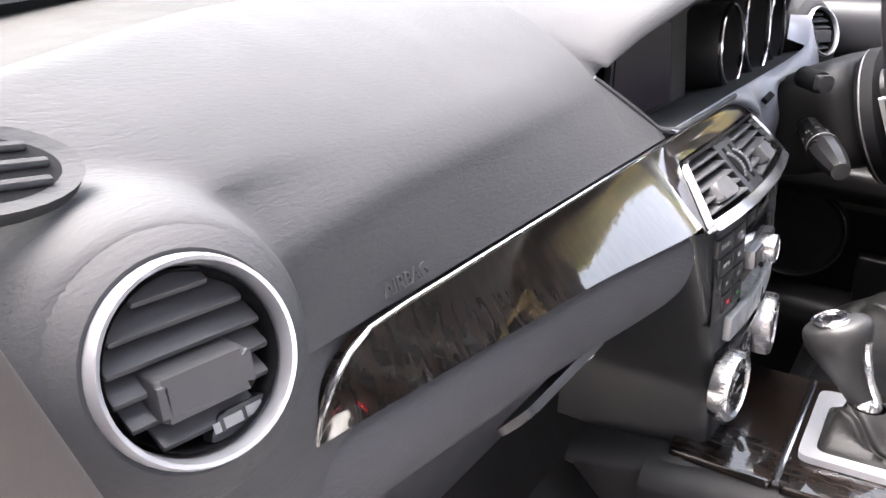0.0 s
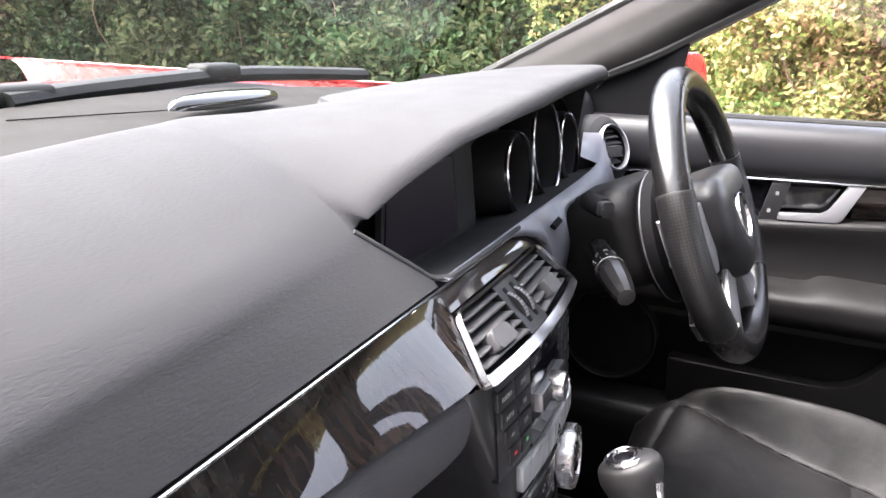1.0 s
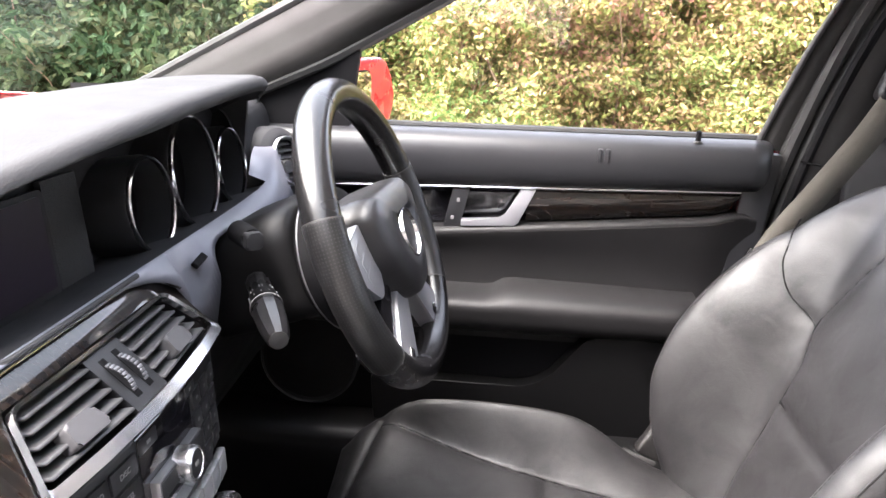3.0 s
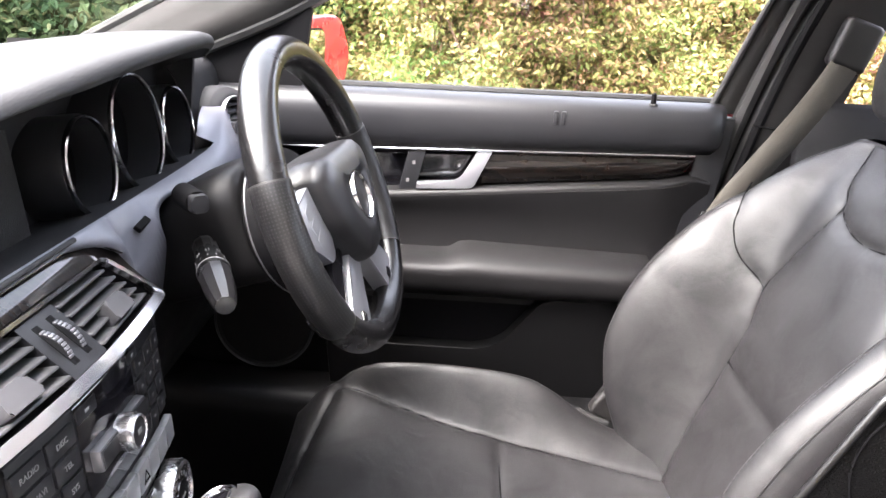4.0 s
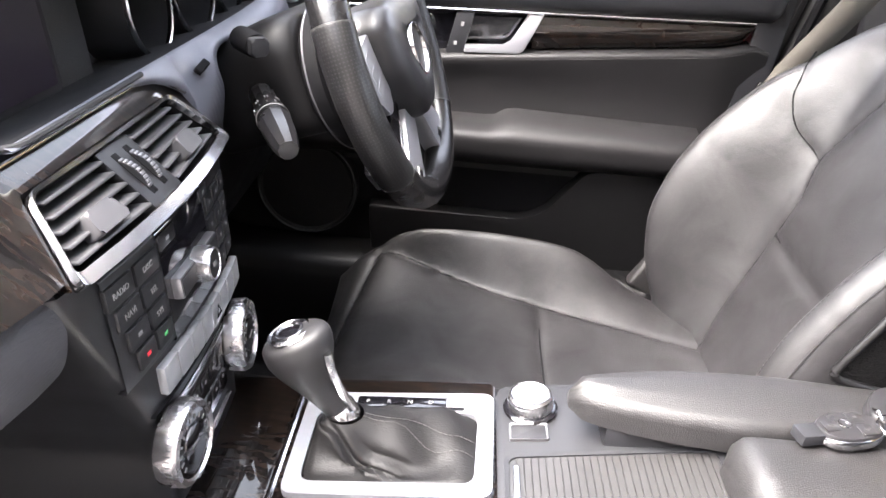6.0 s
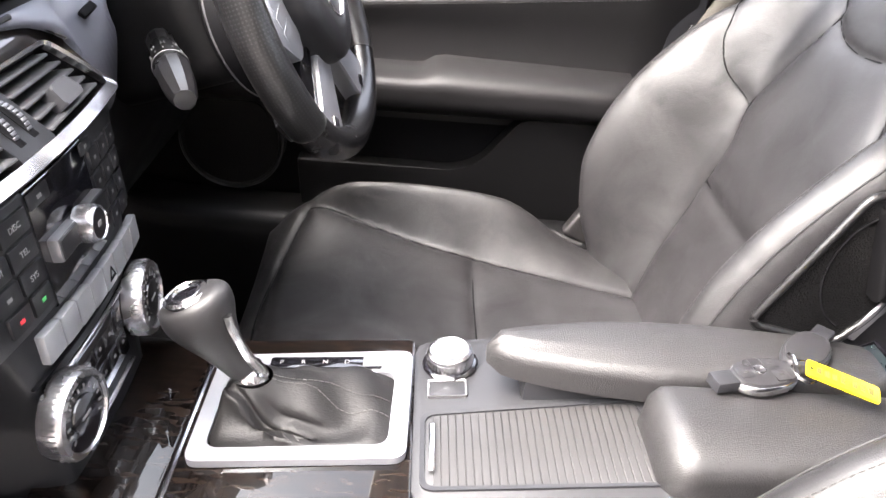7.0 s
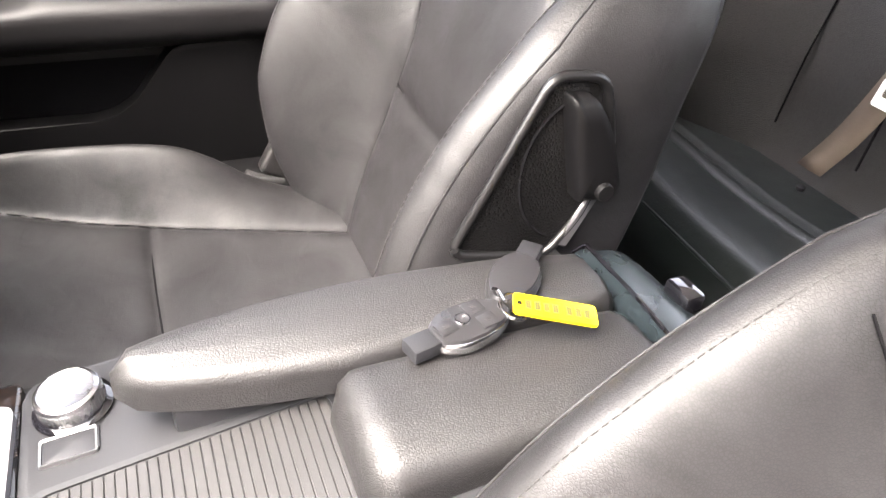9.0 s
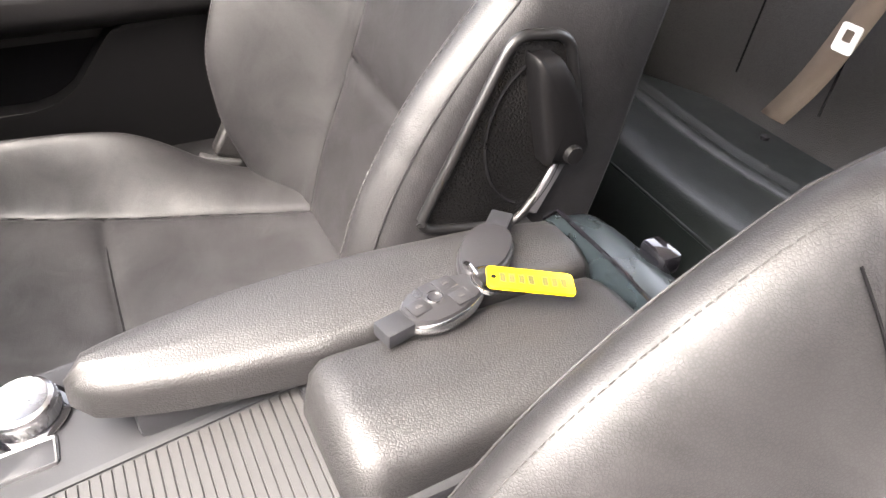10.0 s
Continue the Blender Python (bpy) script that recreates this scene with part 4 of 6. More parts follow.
part("mesh_panel", prism([(0.10, -0.048), (0.155, -0.048), (0.155, 0.05), (0.10, 0.05)], m @ Matrix.Translation((0, 0, -0.004)), 0.006), "weave", dash)


def dial(cx, cz, r, depth, name):
    """A dial tube with its bright ring and dark face."""
    m = basis((cx, 0.132, cz), (1, 0, 0), (0, 0.14, 1))
    t = part("dial_tube", lathe([(r * 1.01, 0.002), (r * 1.05, -0.005), (r * 1.04, -depth), (r * 0.97, -depth), (r * 0.96, 0.001)], m, 48, cap=False), "stack", dash)
    part("dial_ring", lathe([(r * 0.95, 0.0), (r * 0.955, 0.004), (r * 0.985, 0.0055), (r * 1.015, 0.004), (r * 1.02, 0.0)], m, 48, cap=False), "chrome", t, "polished dial ring")
    part("dial_face", lathe([(r * 0.97, -depth * 0.8), (0.001, -depth * 0.8)], m, 40, cap=False), "black", t)
    return t


dial(0.232, 0.877, 0.050, 0.05, "fuel")
dial(0.350, 0.892, 0.066, 0.05, "speed")
dial(0.476, 0.878, 0.051, 0.05, "rev")

# grey metallic fascia below the dials, with the arch for the column
low = [(-0.09, 0.8425), (-0.03, 0.839), (0.10, 0.836), (0.155, 0.815), (0.165, 0.775), (0.185, 0.74), (0.215, 0.745), (0.236, 0.785), (0.245, 0.822), (0.266, 0.834), (0.31, 0.834), (0.352, 0.828), (0.40, 0.808), (0.47, 0.785), (0.56, 0.775), (0.66, 0.775), (0.74, 0.78)]
high = [(-0.09, 0.8445), (-0.03, 0.8448), (0.10, 0.8455), (0.155, 0.8455), (0.165, 0.8455), (0.18, 0.8455), (0.205, 0.8455), (0.225, 0.8455), (0.245, 0.8455), (0.266, 0.8455), (0.31, 0.8456), (0.352, 0.8458), (0.42, 0.847), (0.50, 0.853), (0.56, 0.882), (0.66, 0.89), (0.74, 0.895)]
lo_s, hi_s = spline(low, 70), spline(high, 70)
rows = []
for (xl, zl), (xh, zh) in zip(lo_s, hi_s):
    yl, yh = max(0.062 + 0.35 * max(0, zl - 0.8) + 0.05 * max(0, xl - 0.45), 0.0885 - 0.35 * max(0, xl - 0.09)), 0.0868 + 0.2 * max(0, xh - 0.5)
    rows.append([(xl, yl + 0.02, zl - 0.002), (xl, yl, zl), (0.5 * (xl + xh), 0.5 * (yl + yh) - 0.003, 0.5 * (zl + zh)), (xh, yh, zh), (xh, yh + (0.004 if xh < 0.5 else 0.03), zh + 0.001)])
part("dial_fascia", skin(rows), "grey_fascia", dash, "grey metallic fascia under the dials", smooth=179)
part("card_slot", rbox((-0.011, -0.004, -0.003), (0.011, 0.004, 0.003), 0.001, 1, basis((0.211, 0.074, 0.826), (1, -0.1, 0.25), (0, 0.8, 0.6))), "black", dash)
rows = [[(x, 0.22, 0.955), (x, 0.16, 0.945), (x, 0.142, 0.90), (x, 0.14, 0.85)] for x in (0.525, 0.6, 0.69, 0.75)]
part("upper_face", loft(rows, 10, 14), "dash_dark", dash, smooth=179)
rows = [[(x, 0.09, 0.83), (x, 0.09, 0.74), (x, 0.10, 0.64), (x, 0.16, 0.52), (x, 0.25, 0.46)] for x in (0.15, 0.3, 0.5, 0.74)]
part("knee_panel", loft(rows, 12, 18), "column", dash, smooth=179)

# ---- centre stack ----
stack = thing("centre_stack", (0, 0.1, 0.5), "black centre stack with audio and climate controls", "control panel")


def face_y(x, z):
    return float(np.interp(z, [0.52, 0.60, 0.70, 0.79], [0.024, 0.027, 0.034, 0.043])) - 0.013 * (1 - min(1.0, (x / 0.15) ** 2))


def half_width(z):
    return float(np.interp(z, [0.52, 0.60, 0.622, 0.645, 0.672, 0.765, 0.785], [0.080, 0.080, 0.085, 0.093, 0.103, 0.146, 0.152]))


rows = []
for z in np.linspace(0.52, 0.777, 40):
    w = half_width(z)
    e = face_y(w, z)
    line = [(-w - 0.012, 0.17, z), (-w - 0.003, e + 0.02, z), (-w, e + 0.004, z)] + [(x, face_y(x, z), z) for x in np.linspace(-w + 0.004, w - 0.004, 17)] + [(w, e + 0.004, z), (w + 0.003, e + 0.02, z), (w + 0.012, 0.17, z)]
    rows.append(line)
part("stack_body", skin(rows), "panel", stack, smooth=50)


def on_face(x, z, off=0.0, turn=0.0):
    """A frame on the stack's face: x across, y up, z towards the cabin."""
    y = face_y(x, z)
    dx = (face_y(x + 0.004, z) - face_y(x - 0.004, z)) / 0.008
    dz = (face_y(x, z + 0.004) - face_y(x, z - 0.004)) / 0.008
    return basis((x, y, z), (1, dx, 0), (0, dz, 1)) @ pose(0, 0, off, 0, 0, turn)


def curved_plate(x0, x1, z0, z1, off, thick, name, mat, parent, label="", n=14):
    rows = []
    for z in (z0, z0 + 0.0015, z1 - 0.0015, z1):
        o = off + (thick if z0 < z < z1 else thick * 0.4)
        rows.append([(x, face_y(x, z) - o, z) for x in np.linspace(x0, x1, n)])
    rows = [[(x, y + thick + 0.004, z) for x, y, z in rows[0]]] + rows + [[(x, y + thick + 0.004, z) for x, y, z in rows[-1]]]
    return part(name, skin(rows), mat, parent, label, smooth=50)


# centre vents: bright trapezoid frame, slats, tabs and two thumb wheels
mv = basis((0, 0.0545, 0.793), (1, 0, 0), (0, 0.66, 0.75))
outer = rounded([(-0.137, -0.026), (0.151, -0.026), (0.115, 0.036), (-0.108, 0.036)], 0.010, 6)
inner = rounded([(-0.1325, -0.0165), (0.1425, -0.0165), (0.1125, 0.0332), (-0.1055, 0.0332)], 0.008, 6)


def bow(bm, k=0.012):
    """Bends the vent group forward in its middle, as the stack's face."""
    for v in bm.verts:
        v.co.y -= k * (1 - min(1.0, (v.co.x / 0.15) ** 2)) * max(0.0, min(1.0, (0.835 - v.co.z) / 0.05))
    return bm


vents = part("vent_frame", bow(frame_ring([p for a, b in zip(outer, outer[1:] + outer[:1]) for p in spline([a, b], 7)[:-1]], [p for a, b in zip(inner, inner[1:] + inner[:1]) for p in spline([a, b], 7)[:-1]], mv @ Matrix.Translation((0, 0, 0.002)), 0.008)), "chrome", stack, "satin silver frame round the centre vents", smooth=50)
part("vent_housing", bow(frame_ring([(x * 0.985, y * 0.97) for x, y in outer], inner, mv @ Matrix.Translation((0, 0, -0.03)), 0.034)), "black", vents)
part("vent_box", bow(prism(inner, mv @ Matrix.Translation((0, 0, -0.03)), 0.012)), "black", vents)
for s in (-1, 1):
    for k in range(5):
        v = -0.0105 + 0.0095 * k
        x1 = 0.122 - 0.024 * (v + 0.0145) / 0.047 if s < 0 else 0.131 - 0.026 * (v + 0.0145) / 0.047
        a, b = sorted((s * 0.026, s * x1))
        part("vent_slat", bow(rbox((a, -0.0012, -0.017), (b, 0.0013, 0.003), 0.0009, 1, mv @ Matrix.Translation((0, v, 0.0025)) @ pose(0, 0, 0, 30))), "slat", vents)
    tab = rounded([(s * 0.056, -0.008), (s * 0.094, -0.008), (s * 0.09, 0.0085), (s * 0.06, 0.0085)], 0.003)
    part("vent_tab", bow(prism(tab, mv @ Matrix.Translation((0, 0.0, -0.003)), 0.0145, 0.003, 3)), "slat", vents)
part("vent_divider", bow(rbox((-0.025, -0.0165, -0.015), (0.025, 0.033, 0.004), 0.002, 2, mv)), "panel", vents)
for s in (-1, 1):
    part("wheel_slot", bow(rbox((s * 0.0095 - 0.0055, -0.010, -0.01), (s * 0.0095 + 0.0055, 0.028, 0.0044), 0.002, 1, mv)), "black", vents)
    hub_m = mv @ Matrix.Translation((s * 0.0095, 0.009, -0.0075)) @ pose(0, 0, 0, 0, 90, 0)
    tw = part("thumb_wheel", bow(lathe([(0.010, -0.0035), (0.0165, -0.0033), (0.0172, 0), (0.0165, 0.0033), (0.010, 0.0035)], hub_m, 40)), "panel", vents)
    for q in range(-7, 8):
        part("wheel_rib", bow(rbox((0.0166, -0.0011, -0.0028), (0.0178, 0.0011, 0.0028), 0.0003, 1, hub_m @ pose(0, 0, 0, 0, 0, 180 + q * 10.5))), "dark_silver", vents)

# audio panel
curved_plate(-0.112, 0.125, 0.682, 0.770, 0.0, 0.002, "audio_panel", "panel", stack)
curved_plate(-0.041, 0.052, 0.680, 0.770, 0.001, 0.002, "audio_display", "gloss", stack, "gloss black audio panel")
curved_plate(-0.041, 0.052, 0.7505, 0.7518, 0.002, 0.002, "disc_slot", "chrome", stack)


def button(x, z, w, h, parent, mat="panel", up=0.004, mark=None, ink="white", name="button", turn=0.0):
    m = on_face(x, z, 0.0, turn)
    b = part(name, rbox((-w / 2, -h / 2, -0.002), (w / 2, h / 2, up), 0.0015, 2, m), mat, parent)
    if mark:
        lettering(mark, m @ Matrix.Translation((0, 0, up + 0.0002)), 0.0062, ink, b)
    elif mark is None:
        part("mark", rbox((-min(w * 0.1, 0.003), -0.0014, up), (min(w * 0.1, 0.003), 0.0014, up + 0.0003), 0, 1, m), ink, b)
    return b


WORDS = [["RADIO", "DISC"], ["NAVI", "TEL"], [None, "SYS"], [None, None]]
for r in range(4):
    for c in range(2):
        ink = "red_print" if (r, c) == (3, 0) else "green_print" if (r, c) == (3, 1) else "white"
        left = -0.113 + 0.006 * r
        wide = (-0.043 - left) / 2
        button(left + wide * (c + 0.5), 0.7545 - 0.0192 * r, wide - 0.0025, 0.0165, stack, mark=WORDS[r][c], ink=ink)
button(-0.026, 0.7605, 0.028, 0.012, stack)
for r in range(4):
    for c in range(3):
        button(0.068 + 0.0225 * c - 0.003 * r, 0.748 - 0.0192 * r, 0.02, 0.0165, stack, name="key_button")
button(0.056, 0.762, 0.022, 0.010, stack)
# volume knob between two bright rockers
k = on_face(0.009, 0.720)
rocker = part("rocker", rbox((-0.042, -0.0095, 0), (0.042, 0.0095, 0.010), 0.003, 2, k), "dark_silver", stack, "bright rocker bar")
part("rocker_face", rbox((-0.0405, -0.008, 0.009), (0.0405, 0.008, 0.0108), 0.001, 1, k), "panel", rocker)
knob = part("volume_knob", lathe([(0.0145, 0.006), (0.0145, 0.017), (0.014, 0.0205), (0.0125, 0.0215), (0.0118, 0.020), (0.0005, 0.020)], k, 40), "knob", stack, "knurled bright volume knob")
part("knob_face", lathe([(0.0116, 0.0206), (0.0005, 0.0208)], k, 32, cap=False), "panel", knob)
part("knob_mark", rbox((-0.003, -0.002, 0.0206), (0.003, 0.002, 0.0212), 0, 1, k), "white", knob)
for i in range(40):
    part("knob_rib", rbox((0.0143, -0.0005, 0.008), (0.0149, 0.0005, 0.017), 0, 1, k @ pose(0, 0, 0, 0, 0, i * 9)), "chrome", knob)
# silver button row
for i in range(8):
    x = -0.0615 + 0.0239 * i
    m = on_face(x, 0.6615 - 0.035 * (x - 0.02))
    b = part("silver_button", rbox((-0.0115, -0.0122, -0.001), (0.0115, 0.0122, 0.007), 0.0022, 2, m), "silver_key", stack)
    if i == 4:
        tri = [(-0.0065, -0.005), (0.0065, -0.005), (0, 0.0065)]
        part("hazard_mark", frame_ring(tri, [(x * 0.62, y * 0.62 + 0.0002) for x, y in tri], m @ Matrix.Translation((0, 0, 0.0078)), 0.0006), "black", b)
curved_plate(-0.09, 0.09, 0.6435, 0.6452, 0.0, 0.003, "trim_line", "black", stack)
curved_plate(-0.06, 0.084, 0.632, 0.6338, 0.001, 0.003, "trim_line", "chrome", stack)
curved_plate(-0.04, 0.046, 0.574, 0.628, 0.0, 0.002, "climate_panel", "gloss", stack, "gloss black climate panel")
for i in range(4):
    button(-0.027 + 0.02 * i, 0.615, 0.017, 0.014, stack, "gloss", 0.003)
    button(-0.027 + 0.02 * i, 0.592, 0.017, 0.014, stack, "gloss", 0.003)
curved_plate(-0.040, 0.05, 0.560, 0.562, 0.001, 0.003, "trim_line", "chrome", stack)


def climate_dial(x):
    k = on_face(x, 0.607, 0.002)
    d = part("climate_dial", lathe([(0.034, 0.0), (0.0345, 0.008), (0.034, 0.0145), (0.0325, 0.0175), (0.0285, 0.0185), (0.0275, 0.0155), (0.0005, 0.0155)], k, 56), "knob", stack, "knurled bright climate dial")
    part("dial_face", lathe([(0.0274, 0.0162), (0.016, 0.0162), (0.0155, 0.0175), (0.0005, 0.0178)], k, 40, cap=False), "gloss", d)
    for i in range(48):
        part("dial_rib", rbox((0.0338, -0.0006, 0.004), (0.0347, 0.0006, 0.014), 0, 1, k @ pose(0, 0, 0, 0, 0, i * 7.5)), "knob", d)
    for i in range(13):
        part("dial_mark", rbox((0.0195, -0.0009, 0.0162), (0.0235, 0.0009, 0.0167), 0, 1, k @ pose(0, 0, 0, 0, 0, -30 + i * 20)), "white", d)
    part("dial_mark", rbox((-0.006, -0.0012, 0.0176), (0.006, 0.0012, 0.0182), 0, 1, k), "white", d)


climate_dial(-0.071)
climate_dial(0.077)

# ---- centre console ----
con = thing("centre_console", (0, -0.25, 0.2), "black plastic centre console with wood and tambour lid", "centre console")


def con_z(y):
    return float(np.interp(y, [-0.75, -0.45, -0.25, -0.06, 0.04], [0.584, 0.578, 0.556, 0.540, 0.534]))


rows = []
for y in np.linspace(0.06, -0.662, 40):
    z = con_z(y) - 0.004
    w0, w1 = 0.113 + 0.02 * max(0, (y + 0.1) / 0.16), 0.112 + 0.02 * max(0, (y + 0.1) / 0.16)
    rows.append([(-w0 + 0.014, y, 0.2), (-w0 + 0.008, y, z - 0.10), (-w0 - 0.003, y, z - 0.045), (-w0 - 0.007, y, z - 0.024), (-w0 - 0.006, y, z - 0.016), (-w0 + 0.002, y, z - 0.005), (-w0 + 0.014, y, z), (w1 - 0.014, y, z), (w1 - 0.006, y, z - 0.003), (w1, y, z - 0.02), (w1 + 0.006, y, z - 0.10), (w1 + 0.01, y, 0.2)])
part("console_body", skin(rows), "console", con, smooth=60)
# ledge along the console's foot, running forward under the stack
rows = []
for y in np.linspace(0.138, -0.03, 24):
    z, x = 0.514 + 0.019 * min(1.0, (0.138 - y) / 0.10), -0.137 + 0.032 * ((0.138 - y) / 0.168) ** 1.5
    low = float(np.interp(y, [0.02, 0.06, 0.10, 0.138], [0.25, 0.40, 0.462, 0.500]))
    rows.append([(-0.09, y, z + 0.004), (x + 0.022, y, z + 0.003), (x + 0.008, y, z - 0.001), (x + 0.001, y, z - 0.008), (x, y, z - 0.014), (x + 0.003, y, min(z - 0.016, 0.5 * (z + low))), (x + 0.008, y, low)])
part("console_flank", skin(rows), "console", con, smooth=50)

# lacquered ashtray lid between stack and selector
m = basis((0, 0, 0), (1, 0, 0), (0, 1, -0.02))
def flat(x0, x1, y0, y1, top, thick, name, mat, parent, label="", r=0.006, bevel=0.002):
    mm = basis(((x0 + x1) / 2, (y0 + y1) / 2, top - thick), (1, 0, 0), (0, 1, (con_z(y1) - con_z(y0)) / (y1 - y0)))
    hx, hy = (x1 - x0) / 2, (y1 - y0) / 2
    return part(name, prism(rounded([(-hx, -hy), (hx, -hy), (hx, hy), (-hx, hy)], r), mm, thick, bevel), mat, parent, label)


flat(-0.108, 0.098, -0.051, 0.045, con_z(0) + 0.006, 0.008, "ashtray_lid", "wood", con, "glossy dark wood ashtray lid")
part("lid_bead", sweep([(-0.105, -0.0535, con_z(-0.05) + 0.004), (0.097, -0.0535, con_z(-0.05) + 0.004)], 0.003, 8), "chrome", con)
flat(-0.108, 0.10, -0.242, -0.056, con_z(-0.15) + 0.005, 0.008, "wood_surround", "wood", con, "glossy dark wood round the selector")

# selector: silver frame, boot, lever, gate display
z = con_z(-0.15) + 0.006
mb = basis((0.007, -0.150, z), (1, 0, 0), (0, 1, -0.08))
o = rounded([(-0.068, -0.087), (0.066, -0.09), (0.062, 0.088), (-0.070, 0.088)], 0.012, 6)
i_ = rounded([(-0.052, -0.072), (0.038, -0.075), (0.036, 0.075), (-0.054, 0.075)], 0.012, 6)
sel = part("selector_frame", frame_ring(o, i_, mb, 0.007), "silver", con, "satin silver selector frame", smooth=50)
part("gate_display", prism(rounded([(0.041, -0.062), (0.056, -0.062), (0.056, 0.04), (0.041, 0.04)], 0.002), mb, 0.0085, 0.0008), "gloss", sel)
for k, ch in enumerate("PRND"):
    lettering(ch, mb @ Matrix.Translation((0.0485, 0.03 - 0.02 * k, 0.0087)) @ pose(0, 0, 0, 0, 0, -90), 0.0072, "white", sel)
part("gate_mark", rbox((0.0425, -0.062, 0.0085), (0.0545, -0.045, 0.009), 0, 1, mb), "white", sel)
# leather boot: folds running from the frame up to the lever
rng = random.Random(5)
rows = []
neck = Vector((0.001, -0.106, z + 0.036))
for f in np.linspace(0, 1, 12):
    row = []
    for q in range(72):
        a = 2 * math.pi * q / 72
        ca, sa = math.cos(a), math.sin(a)
        k = 1 / max(abs(ca) / 0.0455, abs(sa) / 0.0755)
        k = min(k, 0.082)
        rim = mb @ Vector((-0.008 + ca * k, sa * k, 0.002))
        top = neck + Vector((0.0165 * ca, 0.0165 * sa, 0))
        p = rim.lerp(top, f)
        sag = math.sin(math.pi * min(1, f * 1.05))
        p.z += (-0.006 + 0.010 * math.exp(-((f - 0.12) / 0.12) ** 2)) * sag * (0.8 + 0.2 * ca) + 0.006 * math.sin(5 * a + 5 * f) * sag * f + 0.0045 * math.sin(3 * a - 9 * f + 1) * sag
        p.z += 0.012 * math.sin(math.pi * f) ** 2 * math.cos(a * 2 + 2.2)
        p.x += 0.004 * math.sin(7 * a + 11 * f) * sag
        row.append(p)
    rows.append(row)
boot = part("leather_boot", skin(rows, closed_v=True), "boot", con, "creased black leather selector boot", smooth=179)
for q in (52, 55):
    stitches([rows[k][q] + Vector((0, 0, 0.0007)) for k in range(11, -1, -1)], con, 0.005, 0.0036)
for q in (36, 38):
    stitches([rows[k][q] + Vector((0, 0, 0.0007)) for k in range(6, -1, -1)], con, 0.005, 0.0036)
lever = thing("gear_selector", (0, -0.1, 0.55), "black leather gear selector with a bright cap", "gear lever")
axis = Vector((-0.004, 0.046, 0.086))
b0 = Vector((0.001, -0.108, z + 0.028))
pts = [b0 + axis * f for f in (0, 0.25, 0.45, 0.6, 0.8, 1.0)]
part("collar", lathe([(0.0135, 0), (0.0145, 0.004), (0.014, 0.016), (0.0125, 0.018)], basis(b0, (1, 0, 0), axis.cross(Vector((1, 0, 0)))) , 32), "chrome", lever, "bright lever collar")
prof = [(0.0, 0.0125, 0.0125, 0), (0.2, 0.0135, 0.0145, 0.002), (0.42, 0.016, 0.0185, 0.004), (0.6, 0.0205, 0.024, 0.004), (0.78, 0.0245, 0.030, 0.002), (0.92, 0.0245, 0.031, 0.0), (1.0, 0.021, 0.027, 0.0), (1.04, 0.012, 0.016, 0), (1.045, 0.001, 0.001, 0)]
u = Vector((1, 0, 0))
w = axis.normalized()
v = w.cross(u)
rows = [[b0 + axis * (0.12 + 0.88 * f) + v * (sh + ry * math.sin(a)) + u * rx * math.cos(a) for a in np.linspace(0, 2 * math.pi, 40, endpoint=False)] for f, rx, ry, sh in spline(prof, 36)]
part("grip", skin(rows, closed_v=True, cap=True), "lever_leather", lever, smooth=179)
tip = b0 + axis * 1.035
mk = basis(tip, u, Vector((0, 1, -0.35)))
part("cap_ring", lathe([(0.0185, -0.006), (0.0195, 0.0005), (0.0165, 0.0022), (0.0155, 0.001)], mk, 40, cap=False), "chrome", lever)
part("cap_disc", lathe([(0.016, 0.0012), (0.0005, 0.0022)], mk, 32, cap=False), "gloss", lever)
part("cap_emblem", lathe([(0.0105, 0.0015), (0.011, 0.003), (0.012, 0.003), (0.0125, 0.0014)], mk, 32, cap=False), "chrome", lever)
part("front_blade", sweep(spline([b0 + axis * 0.14 - v * 0.0135 * 1 + Vector((-0.006, 0, 0)), b0 + axis * 0.4 + v * -0.0145 + Vector((-0.008, 0, 0)), b0 + axis * 0.62 + v * -0.019 + Vector((-0.012, 0, 0)), b0 + axis * 0.8 + v * -0.0245 + Vector((-0.013, 0, 0))], 16), 0.004, 8), "chrome", lever, "bright blade down the front of the grip")

# tray section with tambour lid, rotary controller and its plinth
z = con_z(-0.35)
sl = (con_z(-0.25) - con_z(-0.45)) / 0.2
mt = basis((0.0, -0.35, z - 0.004), (1, 0, 0), (0, 1, sl))
o = rounded([(-0.112, -0.30), (0.104, -0.30), (0.098, 0.108), (-0.104, 0.108)], 0.018, 6)
part("tray_surround", prism(o, mt, 0.008, 0.003), "stack", con, "smooth black console top")
i_ = rounded([(-0.086, -0.088), (0.004, -0.084), (-0.006, 0.098), (-0.084, 0.098)], 0.01, 6)
o2 = rounded([(-0.090, -0.092), (0.008, -0.088), (-0.002, 0.102), (-0.088, 0.102)], 0.012, 6)
part("tray_lip", frame_ring(o2, i_, mt @ Matrix.Translation((0, 0, 0.008)), 0.0022), "stack", con, smooth=50)
for k in range(27):
    y0 = -0.083 + 0.00645 * k
    part("tambour_slat", rbox((-0.085, y0 + 0.0002, 0.0075), (0.002 - 0.008 * k / 26, y0 + 0.0064, 0.0088), 0.0005, 1, mt), "tambour", con)
part("tambour_grip", rbox((-0.071, 0.0895, 0.008), (-0.019, 0.0945, 0.0135), 0.0015, 2, mt), "chrome", con, "bright grip bar of the tambour lid")
c = mt @ Vector((0.062, 0.075, 0.0085))
mr = basis(c, (1, 0, 0), (0, 1, sl))
